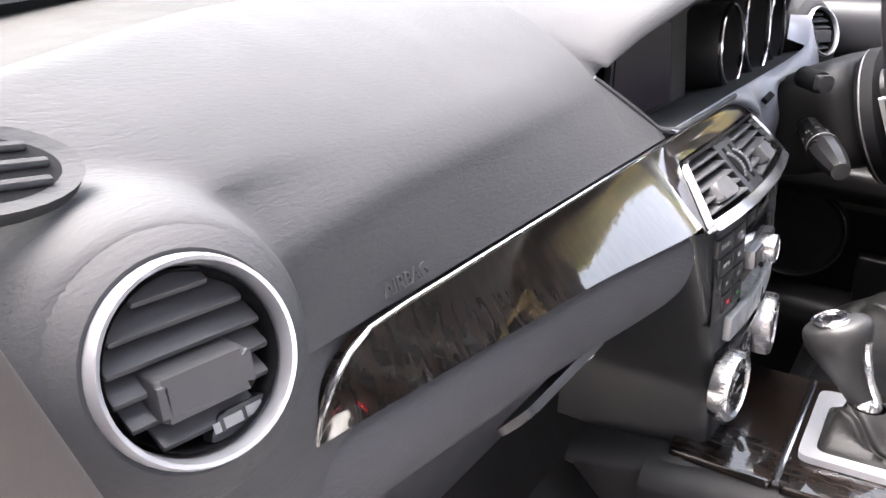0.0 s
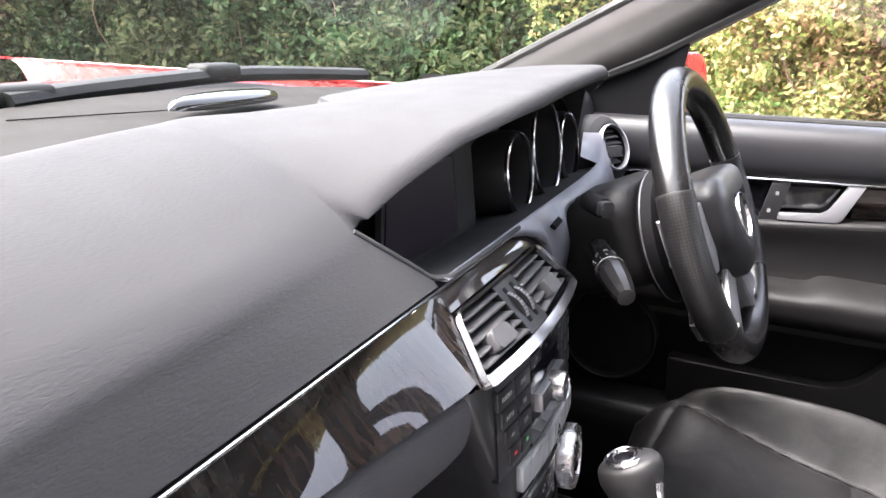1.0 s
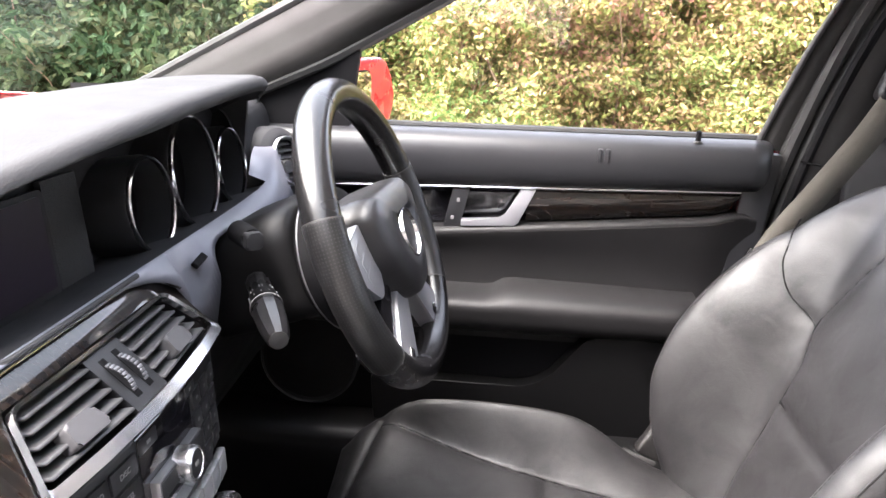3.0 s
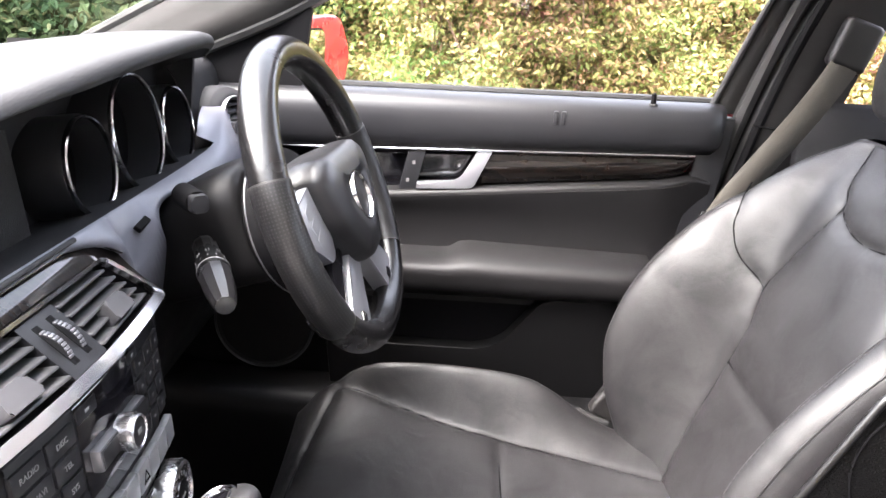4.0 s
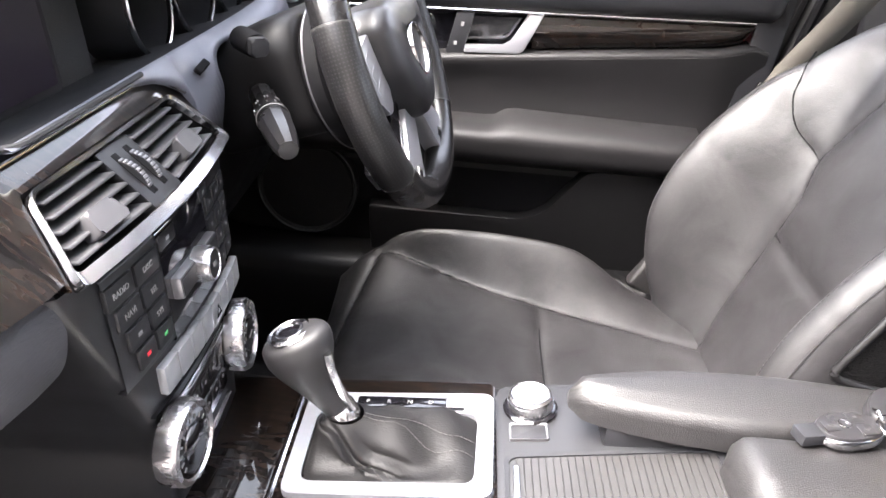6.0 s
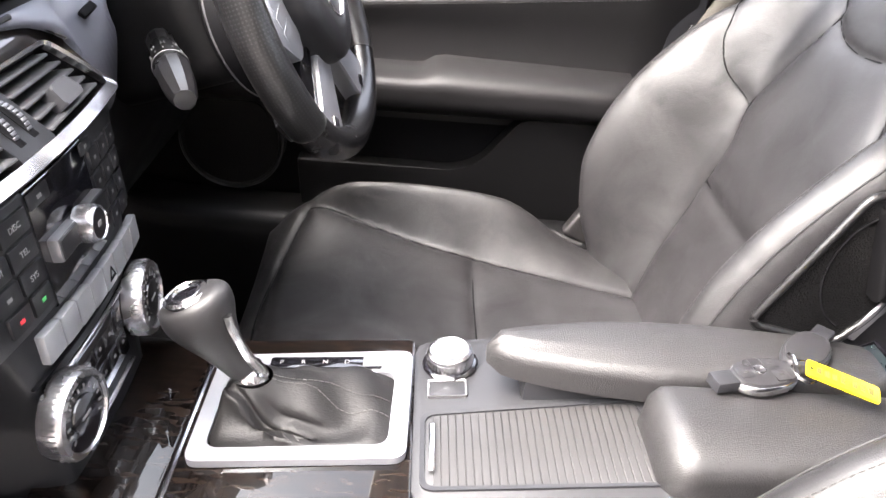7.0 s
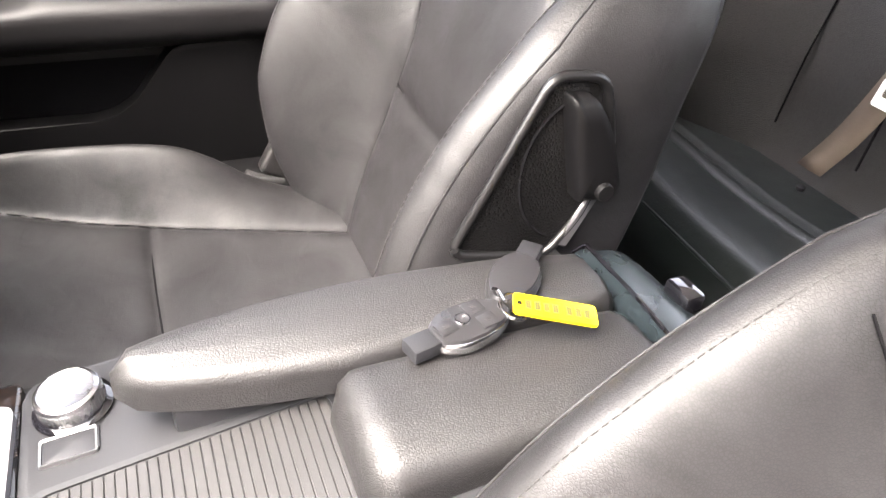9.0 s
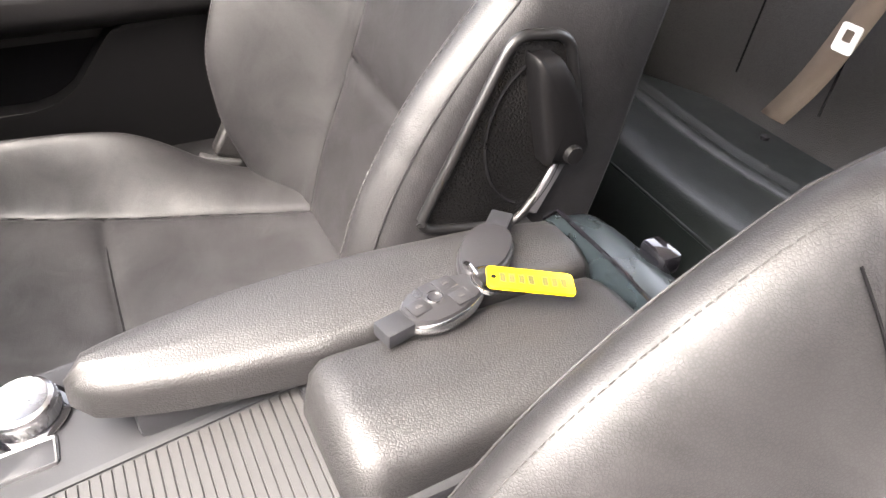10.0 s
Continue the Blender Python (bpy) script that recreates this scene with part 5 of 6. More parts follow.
part("controller_base", lathe([(0.0255, 0), (0.026, 0.002), (0.0235, 0.0035), (0.02, 0.004)], mr, 40), "gloss", con)
rot = part("controller_knob", lathe([(0.0205, 0.003), (0.0215, 0.005), (0.0215, 0.0135), (0.0205, 0.0165), (0.018, 0.0178), (0.0165, 0.0173), (0.0005, 0.0176)], mr, 48), "knob", con, "knurled bright rotary controller")
for k in range(36):
    part("knob_rib", rbox((0.0212, -0.0009, 0.0055), (0.0219, 0.0009, 0.013), 0, 1, mr @ pose(0, 0, 0, 0, 0, k * 10)), "knob", rot)
part("controller_button", prism(rounded([(0.017, 0.06), (0.04, 0.06), (0.04, 0.094), (0.017, 0.094)], 0.003), mt @ Matrix.Translation((0, 0, 0.008)), 0.0016, 0.0006), "stack", con)
ring_o, ring_i = rounded([(0.016, 0.061), (0.038, 0.061), (0.038, 0.096), (0.016, 0.096)], 0.002), rounded([(0.0175, 0.0625), (0.0365, 0.0625), (0.0365, 0.0945), (0.0175, 0.0945)], 0.0015)
part("button_rim", frame_ring(ring_o, ring_i, mt @ Matrix.Translation((0, 0, 0.008)), 0.0028), "dark_silver", con)
part("side_recess", rbox((-0.1195, -0.52, 0.545), (-0.115, -0.475, 0.560), 0.002, 1), "black", con)

# twin-leaf armrest
def cushion_box(x0, x1, y0, y1, z0, z1, r, nose=0.0, drop=0.0, plan=None):
    """A padded leaf: a stretched round-edged body, its front nose rounded in plan and tapering down."""
    rows = []
    n = 30
    for k in range(n):
        f = k / (n - 1)
        y = y1 + (y0 - y1) * f
        inset = nose * max(0.0, 1 - (y1 - y) / max(1e-6, nose)) ** 2 if nose else 0
        e = 0.0
        for d in (y1 - y, y - y0):
            if d < r:
                e = max(e, r - math.sqrt(max(0.0, r * r - (r - d) ** 2)))
        top, bot = z1 - e - drop * max(0.0, 1 - (y1 - y) / 0.16) ** 2, z0 + 0.3 * e
        if plan:
            x0, x1 = (float(np.interp(y, plan[0], plan[k])) for k in (1, 2))
        a, b = x0 + inset * 0.35 + e * 0.5, x1 - inset * 0.35 - e * 0.5
        rr = min(r, (b - a) * 0.45, (top - bot) * 0.7)
        row = [(a, y, bot), (a, y, top - rr)]
        row += [(a + rr * (1 - math.cos(q)), y, top - rr * (1 - math.sin(q))) for q in np.linspace(0.2, math.pi / 2, 6)]
        row += [(x, y, top + 0.003 * math.sin(math.pi * (x - a) / (b - a))) for x in np.linspace(a + rr, b - rr, 7)[1:-1]]
        row += [(b - rr * (1 - math.sin(q)), y, top - rr * (1 - math.cos(q))) for q in np.linspace(0, math.pi / 2 - 0.2, 6)]
        row += [(b, y, top - rr), (b, y, bot)]
        rows.append(row)
    return skin(rows, closed_v=True, cap=True)


arm = thing("armrest", (0, -0.5, 0.57), "padded black centre armrest with two leaves", "armrest")
part("long_leaf", cushion_box(0.0, 0.098, -0.655, -0.303, 0.590, 0.6225, 0.013, 0.0, 0.004, ([-0.66, -0.59, -0.5, -0.45, -0.40, -0.36, -0.33, -0.303], [-0.005, -0.004, -0.004, -0.008, -0.003, 0.004, 0.012, 0.024], [0.051, 0.067, 0.0735, 0.073, 0.070, 0.064, 0.058, 0.050])), "pebbled", arm, "pebbled black leaf reaching forward", smooth=60)
part("hinge_block", rbox((0.010, -0.50, 0.566), (0.058, -0.335, 0.592), 0.006), "stack", arm)
part("short_leaf", cushion_box(-0.103, -0.0055, -0.652, -0.428, 0.570, 0.620, 0.021, 0.016, 0.0), "pebbled", arm, "pebbled black box lid leaf", smooth=60)
rows = []
for x, e in ((-0.110, 0.03), (-0.108, 0.012), (-0.102, 0.003), (-0.08, 0.0), (-0.02, -0.0015), (0.04, 0.0), (0.06, 0.003), (0.067, 0.012), (0.069, 0.03)):
    rows.append([(x, -0.6575, 0.42), (x, -0.6575, 0.606 - e), (x, -0.661, 0.6115 - e), (x, -0.675, 0.6125 - e), (x, -0.695, 0.608 - e), (x, -0.712, 0.595 - e), (x, -0.722, 0.57 - e), (x, -0.726, 0.42)])
part("rear_cover", skin([spline(row, 30) for row in rows]), "cover", arm, "smooth black rear cover, tinted blue for its reflection", smooth=70)
part("bead", sweep([(-0.11, -0.6555, 0.606), (-0.095, -0.6555, 0.6205), (-0.02, -0.656, 0.6255), (0.053, -0.6575, 0.6235), (0.069, -0.6575, 0.606)], 0.0018, 6), "gloss", arm)
part("release_button", rbox((-0.024, -0.718, 0.60), (0.004, -0.700, 0.617), 0.004), "gloss", arm)
part("release_button", rbox((-0.075, -0.716, 0.6), (-0.045, -0.700, 0.615), 0.004), "gloss", arm)


# ---- seats ----
BACK = [  # height, recessed middle, bolster front, rear face, half width, bolster width
    (0.38, -0.575, -0.535, -0.70, 0.245, 0.10),
    (0.46, -0.605, -0.505, -0.725, 0.262, 0.11),
    (0.55, -0.638, -0.497, -0.745, 0.271, 0.12),
    (0.63, -0.660, -0.52, -0.765, 0.272, 0.12),
    (0.70, -0.686, -0.56, -0.78, 0.27, 0.115),
    (0.77, -0.713, -0.622, -0.80, 0.264, 0.11),
    (0.83, -0.738, -0.69, -0.82, 0.24, 0.09),
    (0.875, -0.762, -0.744, -0.835, 0.22, 0.08),
    (0.905, -0.80, -0.795, -0.84, 0.185, 0.07)]


# how far the reclined backrest is padded out, by height
PADDING = ([0.38, 0.46, 0.52, 0.57, 0.63, 0.70, 0.77, 0.83], [0.010, 0.015, 0.021, 0.021, 0.008, -0.004, -0.007, -0.007])
BACK_SEAMS = [[(0.113, 0.387), (0.126, 0.445), (0.128, 0.52), (0.125, 0.578), (0.121, 0.636), (0.14, 0.689), (0.128, 0.73), (0.112, 0.77), (0.087, 0.827), (0.105, 0.85), (0.138, 0.899)],
              [(0.14, 0.689), (0.175, 0.72), (0.198, 0.76), (0.215, 0.797), (0.245, 0.82)],
              [(0.0, 0.573), (0.06, 0.574), (0.124, 0.578)],
              [(0.0, 0.803), (0.035, 0.806), (0.065, 0.815), (0.087, 0.827)]]
CUSH_SEAM = ([-0.60, -0.56, -0.45, -0.335, -0.265, -0.2, -0.14, -0.09], [0.105, 0.112, 0.14, 0.166, 0.18, 0.194, 0.211, 0.228])
CUSH_SEAMS = [[(b, a) for a, b in zip(*CUSH_SEAM)], [(0.0, -0.33), (0.08, -0.331), (0.165, -0.335)], [(0.0, -0.05), (0.1, -0.06), (0.19, -0.08), (0.228, -0.09)]]
BACK_TRACE = np.vstack([spline(line, 500) for line in BACK_SEAMS])
CUSH_TRACE = np.vstack([spline(line, 500) for line in CUSH_SEAMS])


def pucker(trace, a, b, deep=0.009, wide=0.009):
    """How far the leather is drawn in near a seam."""
    d = float(np.sqrt(np.min((trace[:, 0] - abs(a)) ** 2 + (trace[:, 1] - b) ** 2)))
    return -deep * math.exp(-d / wide)


def eased(v, at, values, wide):
    """Reads a table with its corners rounded off."""
    return float(np.mean(np.interp(v + wide * np.linspace(-1, 1, 9), at, values)))


def back_front(x, z):
    """The front of the backrest at x from its middle and height z."""
    c, b, w, bw = (eased(z, [r[0] for r in BACK], [r[k] for r in BACK], 0.025) for k in (1, 2, 4, 5))
    first = min(w - bw * 0.86, 0.135)
    k = max(0.0, min(1.0, (abs(x) - first) / (w - bw * 0.24 - first)))
    k = k * k * (3 - 2 * k)
    return c + (b - c) * k + pucker(BACK_TRACE, x, z)


def cush_top(x, y, plain=False):
    """The top of the cushion at x from its middle; plain: with no seams drawn in."""
    mid = eased(y, [-0.64, -0.55, -0.45, -0.33, -0.2, -0.12, -0.07, -0.04, -0.025], [0.386, 0.388, 0.394, 0.402, 0.410, 0.411, 0.404, 0.390, 0.362], 0.016)
    up = eased(y - (0.03 if plain else 0.0), [-0.64, -0.55, -0.50, -0.45, -0.41, -0.35, -0.25, -0.14, -0.08, -0.04], [0.0, 0.0, 0.015, 0.045, 0.078, 0.09, 0.093, 0.086, 0.072, 0.03], 0.035)
    start = float(np.interp(y, CUSH_SEAM[0], CUSH_SEAM[1]))
    if plain:
        k = max(0.0, min(1.0, (abs(x) - 0.15) / 0.078))
        k = k * k * (3 - 2 * k)
        return mid + 1.08 * up * k - 0.035 * max(0.0, (abs(x) - 0.215) / 0.035) ** 2
    # towards the front the middle panel curls up to meet the bolsters
    curl = eased(y, [-0.36, -0.265, -0.2, -0.14, -0.09, -0.04], [0.0, 0.008, 0.02, 0.034, 0.046, 0.02], 0.03)
    k = max(0.0, min(1.0, (abs(x) - start + 0.004) / max(0.03, 0.236 - start)))
    k = k * k * (3 - 2 * k)
    return mid + curl * min(1.0, abs(x) / start) ** 2.2 + max(0.0, up - curl) * k - 0.035 * max(0.0, (abs(x) - 0.215) / 0.035) ** 2 + pucker(CUSH_TRACE, x, y)


def seat(name, cx, s, dy, label, tip=0.0, lever=True):
    """A bolstered leather car seat; s is the side of its lever, dy how far it is slid."""
    t = thing(name, (cx, -0.4 + dy, 0.2), label, "car seat", "front seats")
    P = lambda x, y, z: (cx + x, y + dy, z)  # noqa: E731
    ct, sn = math.cos(radians(tip)), math.sin(radians(tip))
    top = lambda x, y: cush_top(x, y, bool(tip))  # noqa: E731
    # the upright seat's cushion is drawn out at the front
    fore = lambda y: y + (0.0 if tip else 0.022 * max(0.0, min(1.0, (y + 0.32) / 0.24)))  # noqa: E731

    def B(x, y, z):
        """A place on the backrest, which may be reclined."""
        a, b = y + 0.60 + (float(np.interp(z, *PADDING)) if tip else 0.0), z - 0.50
        return (cx + x, -0.60 + a * ct - b * sn + dy, 0.50 + a * sn + b * ct)

    # backrest shell: a loop round it at each height
    rows = []
    for z, c, b, rear, w, bw in spline(BACK, 90):
        xs = np.r_[-w + 0.02 * (1 - np.cos(np.linspace(0, math.pi / 2, 8))), np.linspace(-w + 0.024, w - 0.024, 84), w - 0.02 * (1 - np.cos(np.linspace(math.pi / 2, 0, 8)))]
        row = []
        for x in xs:
            e = max(0.0, (abs(x) - (w - 0.03)) / 0.03)
            y = back_front(x, z) - 0.045 * (1 - math.sqrt(max(0.0, 1 - e * e)))
            row.append((x, y, z))
        side = rear + 0.035
        row += [(w + 0.004, row[-1][1] * 0.6 + side * 0.4, z), (w + 0.001, side, z), (w - 0.02, rear + 0.01, z), (0.1, rear, z), (-0.1, rear, z), (-w + 0.02, rear + 0.01, z), (-w - 0.001, side, z), (-w - 0.004, row[0][1] * 0.6 + side * 0.4, z)]
        rows.append([B(*p) for p in row])
    bm = skin(rows, closed_v=True, cap=True)
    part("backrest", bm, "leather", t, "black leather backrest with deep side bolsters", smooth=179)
    # cushion: skin over the top, front and flanks
    rows = []
    for y in np.r_[np.linspace(-0.64, -0.10, 90), np.linspace(-0.096, -0.025, 18)]:
        row = [P(-0.262, y, 0.27), P(-0.262, y, 0.33), P(-0.258, y, top(0.25, y) - 0.028)]
        row += [P(x, y, top(x, y)) for x in np.linspace(-0.25, 0.25, 91)]
        row += [P(0.258, y, top(0.25, y) - 0.028), P(0.262, y, 0.33), P(0.262, y, 0.27)]
        rows.append([(a, fore(b - dy) + dy, c) for a, b, c in row])
    rows.append([(x, y + 0.012, min(z, 0.34) - 0.01) for x, y, z in rows[-1]])
    rows.append([(x, y - 0.02, min(z, 0.27)) for x, y, z in rows[-1]])
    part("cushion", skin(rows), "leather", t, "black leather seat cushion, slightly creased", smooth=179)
    part("seat_base", rbox(P(-0.235, -0.62, 0.18), P(0.235, -0.12, 0.30), 0.02), "black", t)

    # seams
    def cseam(line):
        return [P(x, fore(y), top(x, y) + 0.0006) for x, y in spline(line, 70)]

    def bseam(line):
        return [B(x, back_front(x, z) + 0.0006, z) for x, z in spline(line, 90)]

    seams = []
    for line in CUSH_SEAMS if not tip else []:
        whole = [(-x, y) for x, y in line[::-1]] + line[1:] if line[0][0] == 0 else None
        seams += [cseam(whole)] if whole else [cseam([(k * x, y) for x, y in line]) for k in (-1, 1)]
    for line in BACK_SEAMS:
        whole = [(-x, z) for x, z in line[::-1]] + line[1:] if line[0][0] == 0 else None
        seams += [bseam(whole)] if whole else [bseam([(k * x, z) for x, z in line]) for k in (-1, 1)]
    for line in seams:
        part("seam", sweep(line, 0.0014, 6), "black", t)
    for k in (-1, 1):
        line = []
        for z in np.linspace(0.45, 0.87, 30):
            w = float(np.interp(z, [r[0] for r in BACK], [r[4] for r in BACK]))
            x = k * (w - 0.008)
            e = (0.022) / 0.03
            line.append(B(x + k * 0.0006, back_front(x, z) - 0.045 * (1 - math.sqrt(1 - e * e)) + 0.001, z))
        part("piping", sweep(line, 0.0011, 6), "leather", t)
        line = []
        for z in np.linspace(0.45, 0.80, 40):
            x = k * (eased(z, [r[0] for r in BACK], [r[4] for r in BACK], 0.025) - 0.033)
            line.append(B(x, back_front(x, z) + 0.0008, z))
        stitches(line, t, 0.0065, 0.0042)
        edge = [P(k * 0.243, fore(y), top(0.243, y) + 0.0015) for y in np.linspace(-0.56, -0.1, 30)]
        stitches(edge, t, 0.0065, 0.004)
    # lever panel on the side towards the console
    if lever:
        side_x = cx + s * 0.2785
        mm = Matrix(((0, 0, s, side_x), (ct, -sn, 0, dy - 0.60 + 0.60 * ct + 0.50 * sn), (sn, ct, 0, 0.50 + 0.60 * sn - 0.50 * ct), (0, 0, 0, 1)))
        o = rounded([(-0.550, 0.618), (-0.636, 0.599), (-0.664, 0.634), (-0.682, 0.690), (-0.664, 0.753), (-0.620, 0.758)], 0.014, 6)
        pan = part("lever_panel", prism(o, mm, 0.003, 0.001), "grained", t, "grained black lever panel")
        part("panel_rim", sweep([mm @ Vector((y, z, 0.004)) for y, z in o], 0.0042, 10, closed=True), "rim_plastic", pan)
        grip = [(-0.6305, 0.738), (-0.636, 0.7435), (-0.647, 0.7435), (-0.6535, 0.739), (-0.668, 0.716), (-0.6835, 0.674), (-0.6845, 0.665), (-0.680, 0.657), (-0.672, 0.655), (-0.652, 0.659), (-0.6475, 0.664)]
        gx, gz = (sum(p[k] for p in grip) / len(grip) for k in (0, 1))
        rows = [[mm @ Vector((gx + (y - gx) * k, gz + (z - gz) * k, h)) for y, z in spline(grip, 44, closed=True)] for k, h in ((1.0, 0.002), (1.0, 0.014), (0.97, 0.019), (0.88, 0.0225), (0.6, 0.024), (0.05, 0.0243))]
        part("recline_lever", skin(rows, closed_v=True, cap=True), "column", pan, "black recline lever", smooth=70)
        part("lever_end", lathe([(0.0075, 0), (0.0075, 0.0225), (0.0068, 0.0246), (0.0005, 0.0248)], mm @ Matrix.Translation((-0.667, 0.668, 0.004)), 28), "column", pan)
        arc = [mm @ Vector((-0.652 + 0.048 * math.cos(q), 0.678 + 0.062 * math.sin(q), 0.0036)) for q in np.linspace(-1.2, 1.6, 30)]
        part("panel_arc", sweep(arc, 0.0016, 6), "black", pan)
        part("strap", rbox((-0.006, -0.027, 0), (0.006, 0.027, 0.004), 0.002, 1, mm @ pose(-0.662, 0.632, 0.004, 0, 0, 27)), "dark_silver", pan)
    # headrest on two posts
    h = []
    for f, w, d in ((0, 0.095, 0.02), (0.12, 0.125, 0.042), (0.45, 0.135, 0.05), (0.8, 0.125, 0.045), (1.0, 0.09, 0.02)):
        z = 0.935 + 0.17 * f
        y = -0.80 - 0.03 * f
        h.append([B(-w, y, z), B(-w * 0.85, y + d, z), B(0, y + d * 1.15, z), B(w * 0.85, y + d, z), B(w, y, z), B(w * 0.8, y - d, z), B(0, y - d * 1.1, z), B(-w * 0.8, y - d, z)])
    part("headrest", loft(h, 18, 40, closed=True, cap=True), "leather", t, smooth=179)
    for k in (-1, 1):
        part("headrest_post", sweep([B(k * 0.06, -0.81, 0.88), B(k * 0.06, -0.81, 0.95)], 0.006, 10), "chrome", t)
    return t


seat("driver_seat", 0.362, -1, 0.0, "black leather driver's seat with creased bolsters")
pseat = seat("passenger_seat", -0.384, 1, 0.04, "black leather passenger seat with stitched bolsters", 14.0, False)
seam = [(-0.1758, -0.6517, 0.7391), (-0.1958, -0.6585, 0.7103), (-0.2155, -0.6634, 0.6762), (-0.2391, -0.6618, 0.6326)]
part("panel_seam", sweep(spline(seam, 24), 0.0008, 6), "black", pseat)

# seat buckles and belts
buc = thing("belt_buckle", (-0.137, -0.40, 0.33), "black belt buckle with a red release button", "belt buckle")
m = basis((-0.137, -0.390, 0.434), (1, -0.1, 0), (0, 0.95, 0.12))
part("buckle_body", rbox((-0.017, -0.028, -0.09), (0.017, 0.028, 0.016), 0.004, 2, m), "panel", buc)
part("release_button", rbox((-0.0145, -0.0245, 0.0155), (0.0145, 0.0245, 0.0195), 0.002, 2, m), "buckle_red", buc, "red release button")
part("tongue_slot", rbox((-0.006, -0.009, 0.019), (0.002, 0.009, 0.0202), 0.0005, 1, m), "black", buc)
belt = thing("seat_belt", (0.68, -0.75, 0.9), "dark grey seat belt hanging down the door pillar", "seat belt")
line = [(0.66, -0.83, 1.03), (0.656, -0.785, 0.945), (0.656, -0.735, 0.865), (0.658, -0.668, 0.755), (0.662, -0.62, 0.60), (0.667, -0.60, 0.4)]
rows = [[(x, y + 0.022, z + 0.006), (x - 0.001, y, z), (x, y - 0.022, z - 0.006)] for x, y, z in spline(line, 24)]
thicken(part("webbing", skin(rows), "belt", belt), 0.0015)
part("tongue", rbox((-0.003, -0.022, -0.012), (0.003, 0.022, 0.012), 0.003, 2, basis((0.653, -0.652, 0.742), (1, 0, 0), (0, 1, 0.4))), "chrome", belt)
anc = thing("belt_stalk", (0.64, -0.52, 0.36), "black seat belt stalk beside the cushion", "belt stalk")
part("stalk", rbox((-0.012, -0.045, -0.025), (0.012, 0.045, 0.035), 0.008, 3, basis((0.638, -0.545, 0.40), (1, 0, 0), (0, 1, 0.55))), "seatside", anc)
part("stalk_boot", rbox((-0.015, -0.03, -0.02), (0.015, 0.03, 0.02), 0.006, 3, basis((0.638, -0.50, 0.372), (1, 0, 0), (0, 1, 0.25))), "rubber", anc)

# paper on the passenger seat
papers = thing("paper_sheets", (-0.25, -0.25, 0.42), "white paper sheets lying on the passenger seat", "paper")
for k, (corner, d1, d2) in enumerate((((-0.184, -0.291), (-0.05, 0.2), (-0.15, -0.038)), ((-0.198, -0.262), (-0.075, -0.195), (-0.15, 0.058)))):
    rows = []
    for f in np.linspace(0, 1, 12):
        row = []
        for g in np.linspace(0, 1, 12):
            x, y = corner[0] + d1[0] * f + d2[0] * g, corner[1] + d1[1] * f + d2[1] * g
            row.append((x, y, cush_top(x + 0.384, y - 0.04, True) + 0.006 - 0.003 * k + 0.003 * math.sin(5 * f + 3 * g)))
        rows.append(row)
    part("sheet", skin(rows), "paper", papers)

# ---- rear bench ----
rear = thing("bench", (0, -1.2, 0.2), "black leather rear bench seat behind the front seats", "bench seat")
rows = []
ribs = np.array([-1.165, -1.20])
for x in np.linspace(-0.66, 0.66, 40):
    dip = 0.02 * math.cos(x * 2 * math.pi / 0.66)
    back = 0.14 * max(0.0, (abs(x) - 0.14) / 0.5)
    line = spline([(x, -1.01, 0.20), (x, -1.005, 0.33), (x, -1.02 - 0.2 * back, 0.395), (x, -1.06 - 0.2 * back, 0.42 + dip * 0.3), (x, -1.18, 0.41 + dip * 0.4), (x, -1.40, 0.385)], 110)
    rows.append([(a, b, c - 0.009 * math.exp(-((b - ribs[0]) / 0.007) ** 2) - 0.009 * math.exp(-((b - ribs[1]) / 0.007) ** 2)) for a, b, c in line])
part("cushion", skin(rows), "rear_leather", rear, smooth=179)
rows = []
for x in np.linspace(-0.68, 0.68, 44):
    edge = max(0, (abs(x) - 0.5) / 0.18)
    dip = 0.02 * math.cos(x * 2 * math.pi / 0.66)
    rows.append(spline([(x, -1.30 + 0.10 * edge, 0.37), (x, -1.325 + dip + 0.12 * edge, 0.44), (x, -1.37 + dip + 0.12 * edge, 0.60), (x, -1.43 + dip + 0.1 * edge, 0.78), (x, -1.50, 0.88)], 20))
part("backrest", skin(rows), "seatside", rear, smooth=179)
for xx in (-0.14, 0.14):
    part("seam", sweep([(xx, y, z) for y, z in ((-1.02, 0.395), (-1.06, 0.424), (-1.18, 0.414), (-1.32, 0.398))], 0.0022, 6), "black", rear)
part("piping", sweep([(x, -1.012 - 0.028 * max(0.0, (abs(x) - 0.14) / 0.5), 0.383) for x in np.linspace(-0.62, 0.62, 30)], 0.003, 6), "rear_leather", rear)
stitches([(x, -1.016 - 0.028 * max(0.0, (abs(x) - 0.14) / 0.5), 0.372) for x in np.linspace(-0.6, 0.6, 12)], rear, 0.007, 0.005)
for x in (0.16, 0.33, 0.50):
    part("seam", sweep([(x - 0.02, -1.32, 0.45), (x - 0.01, -1.35, 0.56), (x, -1.40, 0.70), (x, -1.46, 0.82)], 0.002, 6), "black", rear)
part("isofix_button", lathe([(0.007, 0), (0.008, 0.006), (0.0005, 0.009)], basis((0.353, -1.275, 0.40), (1, 0, 0), (0, 1, 0)), 16), "stack", rear)
rb = thing("rear_belt", (0.32, -1.3, 0.4), "brown-grey rear seat belt with a bright tongue", "seat belt")
line = [(0.36, -1.30, 0.43), (0.335, -1.325, 0.50), (0.31, -1.345, 0.60), (0.28, -1.38, 0.75), (0.26, -1.45, 0.9)]
